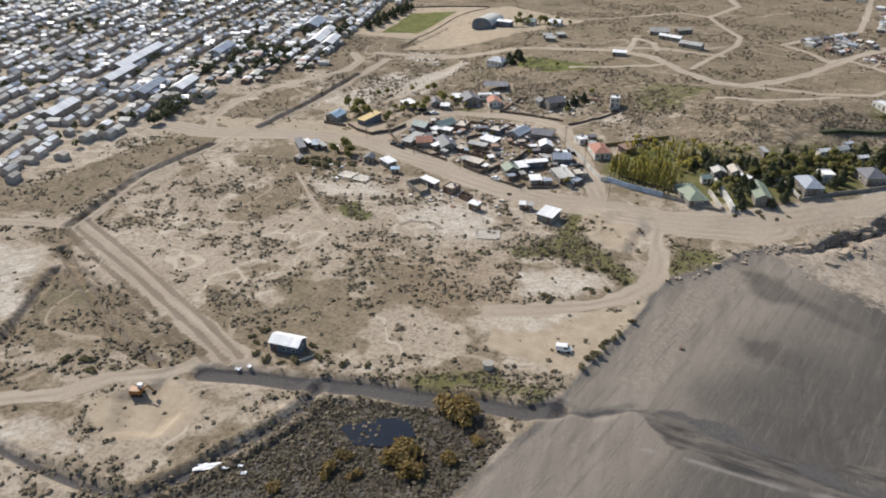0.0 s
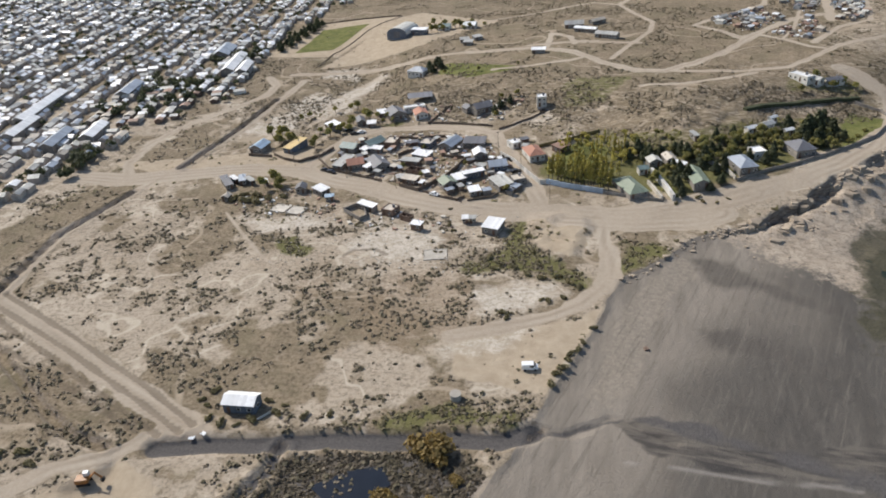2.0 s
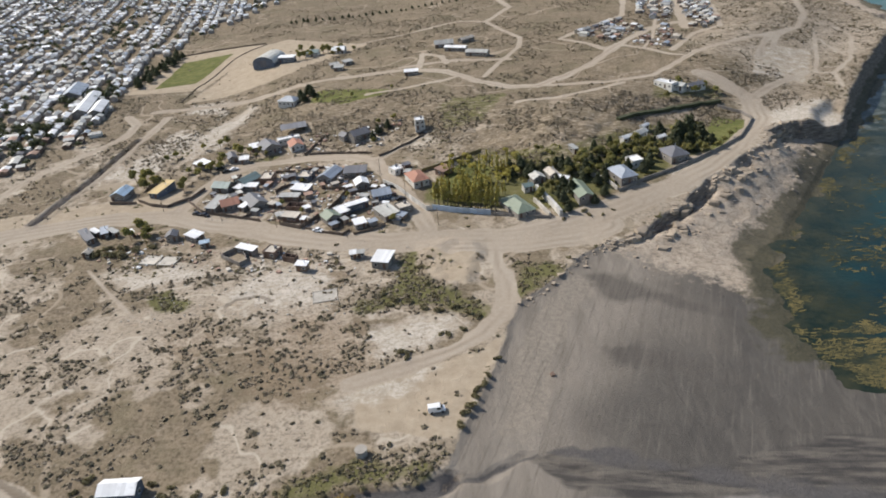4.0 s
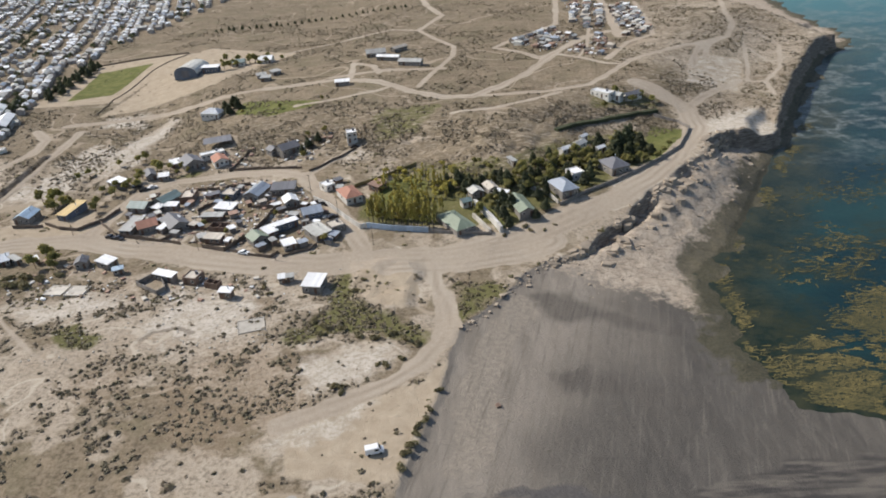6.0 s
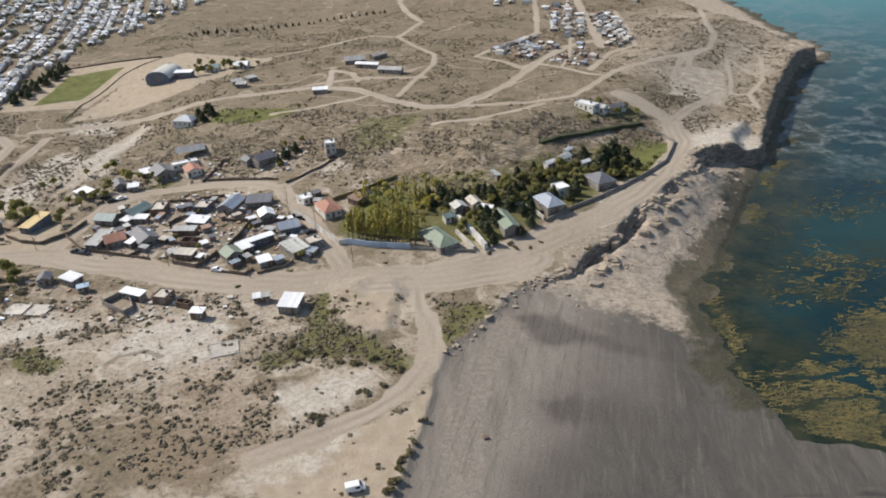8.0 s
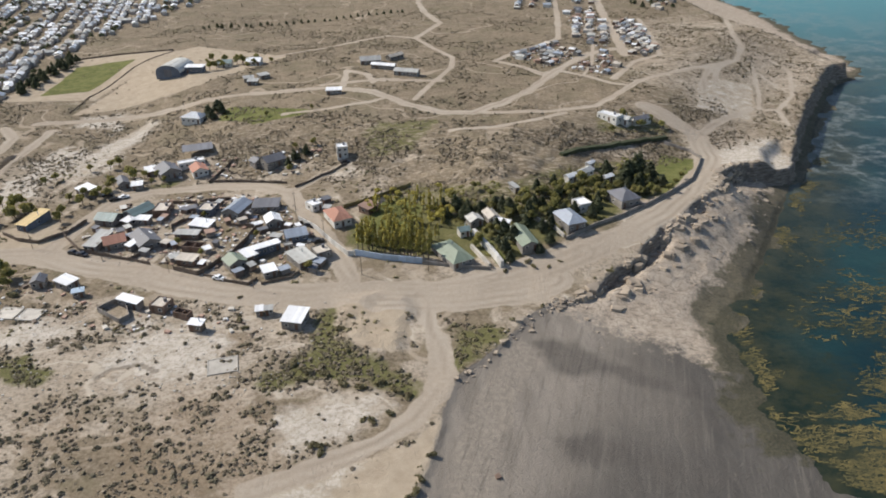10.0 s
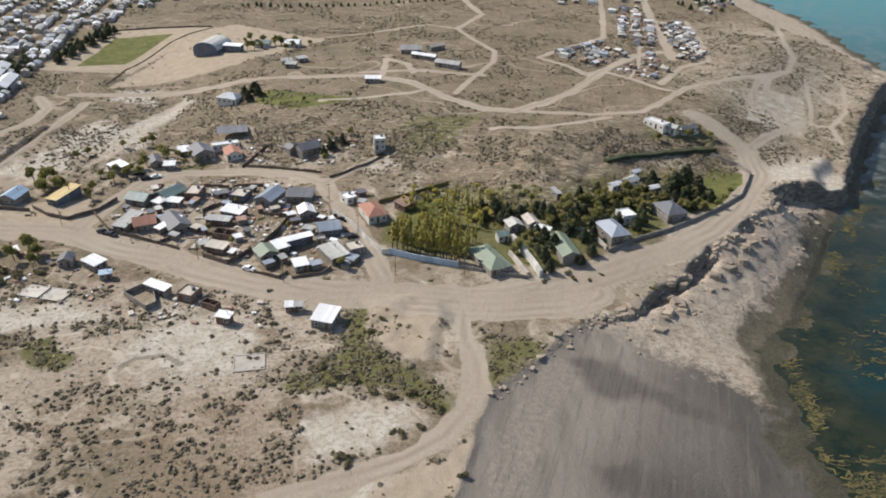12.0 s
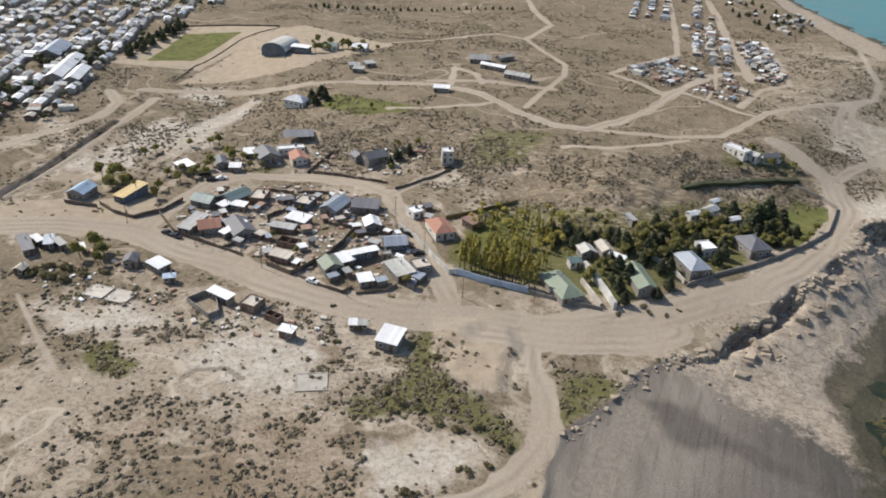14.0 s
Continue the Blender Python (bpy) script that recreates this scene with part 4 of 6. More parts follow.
    n = max(1, int((w - 2) // 2.4))
    door_at = rng.randrange(n + 1)
    for i in range(n + 1):
        px = -hx + (i + 0.5) * 2 * hx / (n + 1)
        if i == door_at:
            bm = bmesh.new()
            box(bm, px - 0.45, px + 0.45, -hy - 0.05, -hy + 0.03, 0, min(2.05, h - 0.15))
            part("door", bm, M_DOOR, ob)
        elif roof != "none":
            window(ob, px, -hy, 0.9, 1.1, min(1.0, h - 1.2), "f")
    if d > 4 and roof != "none":
        window(ob, hx, 0, 0.9, 1.2, min(1.0, h - 1.2), "r")
        window(ob, -hx, 0, 0.9, 1.2, min(1.0, h - 1.2), "l")
    if h > 4:
        for px in (-hx * 0.5, hx * 0.5):
            window(ob, px, -hy, 3.0, 1.2, 1.0, "f")
    if rng.random() < 0.35 and roof in ("gable", "shed", "hip"):
        bm = bmesh.new()
        bmesh.ops.create_cone(bm, cap_ends=True, segments=8, radius1=0.14, radius2=0.14, depth=1.5, matrix=Matrix.Translation((hx * 0.4, hy * 0.3, h + rise * 0.6 + 0.5)))
        part("flue", bm, ROOFS["tin"], ob, "grey metal stove flue")
    if rng.random() < 0.4 and roof == "flat":
        bm = bmesh.new()
        bmesh.ops.create_cone(bm, cap_ends=True, segments=12, radius1=0.55, radius2=0.5, depth=1.1, matrix=Matrix.Translation((hx * 0.4, hy * 0.3, h + 0.55)))
        part("water_tank", bm, ROOFS["slate"], ob, "dark rooftop water tank")
    return ob


# ---- the village and the houses on the slope ----
house(-131.2, 261.3, -12, 8.5, 7.0, 2.8, "gable", "teal", "block")
house(-121.8, 266.3, -29, 7.7, 10.3, 3.0, "gable", "teal", "block")
house(-123.0, 259.3, -26, 4.3, 4.7, 2.6, "shed", "white", "block")
house(-118.6, 260.1, -7, 7.1, 3.9, 2.6, "shed", "white", "block")
house(-113.2, 267.9, 1, 6.1, 8.6, 3.2, "flat", "beige", "brick")
house(-127.4, 243.0, -13, 5.4, 11.1, 2.7, "shed", "grey", "block")
house(-121.7, 242.6, 28, 7.7, 7.7, 3.0, "gable", "red", "block")
house(-113.1, 242.2, -27, 3.3, 10.3, 2.6, "shed", "white", "block")
house(-111.2, 243.4, 39, 8.1, 11.8, 2.7, "gable", "slate", "block")
house(-97.2, 246.4, -6, 9.0, 3.8, 2.5, "shed", "grey", "brick")
house(-93.7, 252.4, -17, 8.5, 5.7, 2.8, "shed", "white", "block")
house(-95.4, 265.8, -10, 6.7, 7.3, 3.0, "flat", "beige", "blue")
house(-92.3, 237.2, -11, 7.8, 4.8, 2.4, "none", "none", "brick")
house(-91.4, 227.4, -14, 7.0, 4.4, 2.7, "shed", "beige", "brick")
house(-74.9, 224.3, 38, 6.5, 6.8, 2.8, "gable", "green", "block")
house(-71.3, 228.4, 42, 4.7, 5.9, 2.7, "shed", "white", "brick")
house(-66.1, 232.2, 35, 9.5, 3.1, 3.4, "shed", "white", "blue")
house(-57.9, 240.4, 22, 7.7, 7.0, 2.8, "gable", "tin", "blue")
house(-59.1, 233.2, 19, 3.6, 3.2, 2.4, "flat", "grey", "block")
house(-53.4, 225.4, 41, 6.9, 8.9, 2.6, "shed", "patch", "block")
house(-47.4, 229.1, 31, 6.0, 6.3, 2.6, "flat", "beige", "block")
house(-62.6, 218.5, 27, 4.8, 4.9, 2.6, "shed", "white", "block")
house(-83.7, 263.4, -16, 7.3, 11.1, 3.2, "gable", "tin", "block")
house(-73.0, 264.9, 3, 10.0, 7.1, 2.8, "shed", "slate", "block")
house(-78.2, 258.6, 6, 3.3, 3.6, 2.4, "flat", "white", "block")
house(-67.9, 251.5, 22, 5.9, 6.6, 3.0, "gable", "white", "block")
house(-44.8, 251.8, 28, 7.2, 11.4, 3.2, "hip", "red", "white")
house(-34.4, 259.1, 53, 6.3, 5.5, 2.8, "shed", "brown", "brick")
house(-55.0, 262.9, 41, 5.0, 5.9, 2.8, "flat", "white", "white")
house(-170.5, 217.2, 44, 3.6, 10.4, 2.7, "shed", "slate", "block", group="houses along the road")
house(-168.9, 220.9, 59, 2.6, 5.0, 2.7, "shed", "white", "block", group="houses along the road")
house(-165.0, 220.9, 28, 3.2, 6.1, 2.7, "shed", "tin", "block", group="houses along the road")
house(-161.2, 220.5, 58, 2.6, 5.6, 2.7, "shed", "grey", "block", group="houses along the road")
house(-153.4, 220.0, 38, 1.8, 3.7, 2.5, "shed", "white", "block", group="houses along the road")
house(-163.3, 204.3, -2, 3.6, 3.8, 2.5, "gable", "beige", "block", group="houses along the road")
house(-135.2, 216.1, 13, 4.6, 5.2, 2.8, "gable", "slate", "block")
house(-125.9, 215.1, 65, 5.1, 6.1, 2.8, "shed", "white", "block")
house(-119.6, 209.0, 22, 3.9, 2.7, 2.5, "shed", "blue", "block", group="houses along the road")
house(-101.2, 203.0, -24, 8.6, 3.4, 3.0, "shed", "white", "block", group="houses along the road")
house(-91.1, 201.0, -15, 5.6, 6.0, 2.8, "flat", "beige", "brick", group="houses along the road")
house(-83.3, 196.3, -22, 5.8, 3.3, 2.4, "none", "none", "brick", group="houses along the road")
house(-77.2, 189.7, -11, 4.6, 3.2, 3.0, "shed", "white", "timber", group="houses along the road")
house(-61.0, 197.0, 11, 2.6, 3.1, 2.5, "shed", "white", "block", group="houses along the road")
house(-58.3, 197.3, 11, 2.8, 2.6, 2.5, "shed", "grey", "block", group="houses along the road")
house(-49.6, 192.4, -11, 6.6, 7.5, 3.2, "shed", "white", "block", group="houses along the road")
house(-175.9, 257.6, -3, 7.2, 9.0, 3.0, "gable", "blue", "block")
house(-158.8, 260.5, -17, 5.2, 12.5, 3.0, "shed", "yellow", "blue")
house(-151.3, 288.3, -38, 7.7, 6.0, 3.0, "shed", "white", "block", group="houses on the slope")
house(-139.4, 295.7, 29, 4.8, 8.3, 3.0, "gable", "slate", "block", group="houses on the slope")
house(-132.5, 293.0, 15, 4.8, 4.6, 2.6, "shed", "white", "block", group="houses on the slope")
house(-124.2, 306.3, 36, 9.3, 10.6, 3.2, "gable", "slate", "block", group="houses on the slope")
house(-132.4, 308.5, 26, 5.0, 6.1, 2.6, "shed", "white", "block", group="houses on the slope")
house(-116.1, 313.1, 28, 11.7, 4.6, 2.8, "flat", "white", "white", group="houses on the slope")
house(-110.9, 306.3, 28, 6.9, 8.7, 2.8, "gable", "red", "white", group="houses on the slope")
house(-79.5, 307.5, 40, 9.5, 8.0, 3.2, "gable", "slate", "block", group="houses on the slope")
house(-86.6, 308.8, 43, 5.2, 5.3, 3.0, "gable", "slate", "block", group="houses on the slope")
house(-49.5, 306.0, 12, 5.2, 5.6, 5.2, "flat", "white", "white", "two-storey white cube house on bare earth")
house(-116.1, 323.8, 18, 13.0, 8.6, 2.6, "flat", "slate", "none", group="houses on the slope")
house(-4.4, 226.4, 30, 8.0, 15.5, 2.4, "hip", "green", "block", group="houses in the walled gardens")
house(3.6, 246.0, 20, 5.4, 5.6, 2.7, "gable", "patch", "block", group="houses in the walled gardens")
house(-0.3, 239.2, 20, 4.2, 4.0, 2.8, "gable", "teal", "white", group="houses in the walled gardens")
house(9.4, 248.0, 20, 4.6, 7.0, 2.7, "gable", "beige", "block", group="houses in the walled gardens")
house(13.2, 243.0, 70, 3.0, 5.6, 2.6, "shed", "white", "white", group="houses in the walled gardens")
house(19.4, 233.0, 15, 6.4, 14.5, 2.5, "gable", "green", "block", group="houses in the walled gardens")
house(35.6, 241.8, 22, 7.4, 12.0, 3.4, "hip", "tin", "block", group="houses in the walled gardens")
house(41.6, 252.2, 24, 5.6, 6.4, 3.2, "flat", "white", "white", group="houses in the walled gardens")
house(57.2, 257.0, 22, 8.4, 10.5, 3.6, "hip", "slate", "block", group="houses in the walled gardens")
house(47.3, 278.7, 43, 6.7, 4.1, 3.0, "gable", "grey", "white", group="houses in the walled gardens")
house(40.9, 273.8, 35, 5.0, 3.3, 3.0, "gable", "white", "white", group="houses in the walled gardens")
house(50.3, 285.9, 43, 4.4, 2.4, 3.0, "gable", "white", "white", group="houses in the walled gardens")
house(55.4, 275.6, 32, 4.4, 2.9, 3.0, "gable", "white", "white", group="houses in the walled gardens")
house(67.0, 333.0, -46, 11, 5.5, 3.0, "flat", "white", "white", group="buildings of the white farm")
house(72.5, 331.5, -43, 8, 4.5, 3.0, "gable", "grey", "white", group="buildings of the white farm")
house(81.0, 333.2, 26, 9.5, 4.3, 3.0, "gable", "slate", "white", group="buildings of the white farm")
house(18.8, 265.4, 30, 2.3, 5.2, 2.8, "shed", "grey", "block", group="houses in the walled gardens")
house(-26.7, 408.1, -19, 14, 5.5, 2.8, "gable", "grey", "block", group="sheds of the ranch")
house(-40.3, 422.4, -20, 14.5, 4.2, 2.8, "gable", "white", "block", group="sheds of the ranch")
house(-49.0, 437.0, 9, 12, 8, 2.8, "gable", "grey", "block", group="sheds of the ranch")
house(-35.5, 444.6, 45, 11, 4.5, 2.8, "gable", "beige", "block", group="sheds of the ranch")
house(-93.4, 90.3, 5, 9.1, 5.4, 3.4, "gable", "white", "blue", "lone dark-walled house with a white metal roof and fenced yard")


# ---- lean-to sheds in the yards ----
YARD_ROOFS = ("white", "grey", "tin", "patch", "slate", "beige", "brown")
for hx0, hy0, hr0 in list(HOUSES):
    if not (-150 < hx0 < -40 and 188 < hy0 < 275):
        continue
    for k in range(3 if hy0 > 219 else 0):
        a = rng.uniform(0, 6.28)
        d_ = hr0 + rng.uniform(0.9, 3.2)
        x, y = hx0 + d_ * math.cos(a), hy0 + d_ * math.sin(a)
        if way_mask(np.array([x]), np.array([y]), 1.5)[0] > 0.05 or any(math.hypot(x - p, y - q) < r_ + 0.6 for p, q, r_ in HOUSES):
            continue
        key = rng.choice(YARD_ROOFS)
        house(x, y, rng.choice((-15, 30, 40, 75)) + rng.uniform(-6, 6), rng.uniform(2.0, 4.2), rng.uniform(1.9, 3.2), rng.uniform(1.9, 2.4), "shed", key, rng.choice(("timber", "block", "brick")),
              "small lean-to with a %s in a yard" % ROOF_WORDS[key], "lean-to sheds in the yards", True, "shed")


# ---- plants ----
def leaf_quads(seed, count, centre, radii, size, hollow=0.55, low=0.0, upward=0.0):
    """Corners of small leaf clumps spread through an ellipsoid, denser towards its skin."""
    r = np.random.RandomState(seed)
    d = r.normal(size=(count, 3))
    d /= np.linalg.norm(d, axis=1)[:, None]
    d[:, 2] = np.where(d[:, 2] < low, np.abs(d[:, 2]) * 0.6 + low, d[:, 2])
    k = (hollow + (1 - hollow) * r.rand(count)) * (0.82 + 0.36 * r.rand(count))
    c = np.array(centre) + d * k[:, None] * np.array(radii)
    n = d + r.normal(scale=0.55, size=(count, 3)) + np.array((0, 0, upward))
    n /= np.linalg.norm(n, axis=1)[:, None]
    u = np.cross(n, r.normal(size=(count, 3)))
    u /= np.linalg.norm(u, axis=1)[:, None] + 1e-9
    v = np.cross(n, u)
    s = size * (0.6 + 0.8 * r.rand(count))[:, None]
    return np.stack([c - u * s - v * s * 0.6, c + u * s * 0.8 - v * s * 0.7, c + u * s + v * s * 0.7, c - u * s * 0.7 + v * s * 0.8], 1)


def quad_soup(name, soup):
    co = np.concatenate(soup).reshape(-1, 3)
    return quads_mesh(name, co, np.arange(len(co)).reshape(-1, 4))


def trunk_bmesh(h, r, limbs, seed, spread=0.8):
    bm = bmesh.new()
    rr = random.Random(seed)
    bmesh.ops.create_cone(bm, cap_ends=True, segments=7, radius1=r, radius2=r * 0.35, depth=h + 0.6, matrix=Matrix.Translation((0, 0, (h - 0.6) / 2)))
    for i in range(limbs):
        z = h * (0.4 + 0.5 * i / max(1, limbs))
        a = rr.uniform(0, 6.28)
        m = Matrix.Translation((0, 0, z)) @ Matrix.Rotation(a, 4, "Z") @ Matrix.Rotation(radians(50), 4, "Y") @ Matrix.Translation((0, 0, h * 0.16 * spread))
        bmesh.ops.create_cone(bm, cap_ends=True, segments=5, radius1=r * 0.4, radius2=r * 0.12, depth=h * 0.32 * spread, matrix=m)
    return bm


def tree(kind, seed):
    """One tree with a trunk and a crown, built at the origin."""
    if kind == "poplar":
        ob = new("poplar_tree")
        tagged(ob, "tall slim poplar with yellow-green leaves and bare stem", "tree", "poplars in the grove")
        part("trunk", trunk_bmesh(8.5, 0.2, 6, seed, 0.3), M_BARK, ob)
        rr = random.Random(seed)
        soup = [leaf_quads(seed + i, 46, (rr.uniform(-0.3, 0.3), rr.uniform(-0.3, 0.3), 3.0 + 0.85 * i), (0.85 - 0.07 * i, 0.85 - 0.07 * i, 0.9), 0.25, 0.3) for i in range(8)]
        material = M_POPLAR
    elif kind == "conifer":
        ob = new("conifer_tree")
        tagged(ob, "dark green bushy conifer in the garden", "tree", "conifers in the gardens")
        part("trunk", trunk_bmesh(4.6, 0.22, 5, seed, 0.5), M_BARK, ob)
        soup = [leaf_quads(seed + i, int(240 - 40 * i), (0.2 * math.sin(seed + i), 0.2 * math.cos(seed * 2 + i), 1.3 + 1.1 * i), (2.5 - 0.55 * i, 2.4 - 0.55 * i, 1.4), 0.36 - 0.03 * i) for i in range(4)]
        material = M_CONIFER
    elif kind in ("broad", "willow"):
        ob = new("garden_tree")
        tagged(ob, "round-crowned green garden tree with forked trunk", "tree", "trees in the gardens")
        part("trunk", trunk_bmesh(3.6, 0.18, 6, seed, 1.2), M_BARK, ob)
        rr = random.Random(seed)
        soup = [leaf_quads(seed + i, 110, (rr.uniform(-1.1, 1.1), rr.uniform(-1.1, 1.1), rr.uniform(2.6, 4.4)), (1.4, 1.4, 1.1), 0.3, 0.5) for i in range(5)]
        material = M_GREEN if kind == "broad" else M_POPLAR
    else:
        ob = new("large_bush")
        tagged(ob, "wide brown-green bush on sandy soil", "bush", "large bushes on the plain")
        part("stems", trunk_bmesh(0.9, 0.07, 6, seed, 1.4), M_BARK, ob)
        rr = random.Random(seed)
        soup = [leaf_quads(seed + i, 70, (rr.uniform(-1.2, 1.2), rr.uniform(-0.8, 0.8), 0.45), (1.1, 0.9, 0.8), 0.22, 0.4, 0.05) for i in range(5)]
        material = {"bush": M_OLIVE, "rust_bush": M_RUST}[kind]
    me = quad_soup("crown", soup)
    me.materials.append(material)
    crown = new("crown", me)
    crown.parent = ob
    return ob


KITS = {}


def plant(kind, x, y, scale=1.0, label=""):
    k = (kind, rng.randrange(3))
    m = pose(x, y, lay(x, y) - 0.1, rng.uniform(-3, 3), rng.uniform(-3, 3), rng.uniform(0, 360))
    if k not in KITS:
        ob = KITS[k] = tree(kind, 100 + len(KITS) * 17)
        ob.matrix_basis = m
    else:
        ob = copy_thing(KITS[k], m)
    ob.scale = (scale * rng.uniform(0.9, 1.12), scale * rng.uniform(0.9, 1.12), scale * rng.uniform(0.88, 1.15))
    if label:
        ob["label"] = label
    return ob


# the poplar grove behind the long wall
for row in range(4):
    for i in range(19):
        u = (i + rng.uniform(-0.25, 0.25)) / 18
        x = -35.5 + 23 * u + row * 1.3 + rng.uniform(-0.4, 0.4)
        y = 232.0 - 5.5 * u + row * 3.6 + rng.uniform(-0.8, 0.8)
        if row < 2 or rng.random() < 0.45:
            plant("poplar", x, y, rng.uniform(0.75, 1.05) if row < 2 else rng.uniform(0.55, 0.85))
for i in range(34):
    u = rng.random()
    plant("poplar", -33 + 26 * u + rng.uniform(-2, 2), 246 + 22 * rng.random() - 4 * u, rng.uniform(0.45, 0.8), "young yellow-green poplar behind the grove")
for i in range(30):
    plant("willow", -36 + 32 * rng.random(), 246 + 28 * rng.random(), rng.uniform(0.45, 0.8), "yellow-green tree behind the poplar grove")
for i in range(22):
    plant("conifer", -10 + 20 * rng.random(), 247 + 13 * rng.random(), rng.uniform(0.4, 0.75), "dark tree between the grove and the garden houses")
# the dark trees of the gardens
for i in range(150):
    u = rng.random()
    x, y = 4 + 66 * u + rng.uniform(-6, 6), 236 + 36 * u + rng.uniform(-7, 16)
    if all(math.hypot(x - a, y - b) > r * 0.85 + 0.6 for a, b, r in HOUSES):
        plant(rng.choice(("conifer", "conifer", "broad", "broad", "broad")), x, y, rng.uniform(0.5, 0.9))
for x, y, s in ((63, 276, 1.5), (67, 281, 1.6), (70, 287, 1.3), (60, 271, 1.2), (66, 270, 1.0), (72, 278, 1.3), (56, 281, 1.1), (75, 271, 0.9), (13, 228, 1.0), (16, 234, 1.1), (24, 226, 0.8), (14, 222, 0.7), (28, 231, 0.8), (26, 238, 0.9), (13, 238, 0.9), (11, 232, 0.7), (44, 246, 0.8), (47, 250, 0.9), (30, 246, 0.8), (48, 256, 0.8), (64, 263, 0.8), (0, 250, 1.0), (-3, 257, 0.9), (16, 250, 1.1), (22, 246, 1.2), (31, 249, 0.9), (29, 240, 0.9)):
    plant("conifer", x, y, s)
for x, y, s in ((70, 262, 0.8), (80, 272, 0.7), (84, 279, 0.7), (76, 266, 0.7), (45, 262, 0.8), (28, 262, 0.9), (34, 266, 0.7), (74, 335, 0.9), (80, 328, 0.9), (86, 334, 0.8), (66, 322, 0.7), (90, 330, 0.8), (-4, 262, 0.9), (10, 262, 0.8), (4, 268, 0.7)):
    plant("broad", x, y, s)
# trees in the village and on the slope
for x, y, s in ((-149, 222, 1.3), (-146, 219, 1.1), (-152, 216, 1.0), (-144, 214, 0.9), (-167, 263, 1.2), (-170, 266, 1.0), (-164, 267, 1.1), (-150, 262, 0.9), (-152, 268, 0.8), (-141, 284, 1.0), (-145, 282, 0.9), (-148, 277, 1.0), (-136, 300, 1.1), (-133, 303, 0.9), (-99, 241, 0.6), (-140, 305, 1.0)):
    plant("broad", x, y, s, "dusty green tree beside the village houses")
for x, y, s in ((-177, 273, 1.1), (-171, 271, 1.2), (-170, 275, 1.0), (-165, 270, 0.9), (-151, 285, 0.8), (-146, 286, 0.8), (-144, 291, 0.9), (-143, 295, 1.0), (-149, 317, 0.9), (-152, 314, 0.8), (-160, 312, 0.7), (-155, 281, 0.7), (-172, 297, 0.8), (-170, 302, 0.7),
                (-128, 297, 0.6), (-123, 298, 0.6), (-127, 303, 0.7), (-71, 300, 0.6), (-64, 318, 0.7), (-71, 317, 0.7), (-160, 265, 0.8), (-96, 262, 0.5), (-113, 268, 0.5), (-72, 243, 0.5), (-88, 232, 0.5)):
    plant("broad", x, y, s, "dusty olive tree between the upper village houses")
for x, y, s in ((-50.5, 219.5, 0.75), (-110, 352, 0.5), (-90, 349, 0.5), (-69, 353, 0.5)):
    plant("broad", x, y, s, "single small yellow-green tree on open ground")
for x, y, s in ((-122, 364, 1.1), (-118, 367, 1.2), (-115, 363, 1.0), (-119, 359, 0.9), (-72, 304, 0.8), (-70, 309, 0.9), (-66, 312, 0.8)):
    plant("conifer", x, y, s, "dark tree beside a house on the slope")
for i in range(16):
    plant("broad", -150 + rng.uniform(0, 42), 440 + rng.uniform(0, 24), rng.uniform(0.7, 1.1), "dusty tree round the yard beside the hangar")
# a line of trees across the far plateau and round the playing field
for i in range(30):
    plant("conifer", -190 + 5.2 * i + rng.uniform(-1.6, 1.6), 585 + 1.2 * i + rng.uniform(-3, 3), rng.uniform(0.35, 0.65), "small dark tree in a far windbreak row")
for i in range(26):
    plant("conifer", -246 - rng.uniform(0, 9), 428 + 3.0 * i, rng.uniform(0.8, 1.2), "dark tree of the belt beside the playing field")
# bushes that stand alone on the plain, and a few in place of tree shadows
for x, y, s in ((-20, 153, 1.0), (-24, 150, 0.9), (-26, 151, 0.7), (-36, 142, 1.2), (-35, 140, 0.9), (-19, 162, 1.2), (-23, 164, 1.1), (-28, 163, 1.2), (-33, 165, 1.2), (-38, 168, 1.2), (-43, 170, 1.3),
                (-44, 166, 1.1), (-47, 173, 1.2), (-33, 178, 1.0), (-36, 188, 1.0), (-34, 194, 0.9), (-16, 159, 1.0), (-30, 170, 0.9), (-17, 117, 1.1), (-16, 120, 1.2), (-15, 123, 1.0), (-18, 113, 1.0), (-13, 128, 1.0), (-12, 132, 0.8), (-10, 139, 0.8), (-15, 126, 0.9),
                (-160, 205, 1.8), (-155, 204, 2.0), (-150, 204, 2.0), (-146, 207, 1.8), (-152, 209, 1.8), (-158, 209, 1.6), (-141, 210, 1.3), (-145, 63, 1.3), (-140, 65, 1.4), (-135, 62, 1.2), (-106, 91, 0.8), (-103, 89, 0.8), (-92, 84, 0.8), (-83, 89, 0.9), (-83, 93, 0.8), (-104, 95, 1.1), (-88, 94, 0.9), (-89, 86, 1.2), (-96, 84, 1.1), (-100, 85, 0.9), (-84, 90, 1.0), (-76, 90, 1.1), (-70, 92, 1.0),
                # those from (20, 222) to (26, 219) are added where conifer shadows darken the road
                (45, 216, 0.9), (20, 222, 1.0), (21.5, 219.5, 0.9), (26, 219, 0.7), (30, 222, 0.6), (12.5, 217.5, 0.7), (-62, 200, 0.6), (-66, 194, 0.9), (-64, 190, 0.8), (-69, 206, 0.7)):
    plant("bush", x, y, s * 0.8)
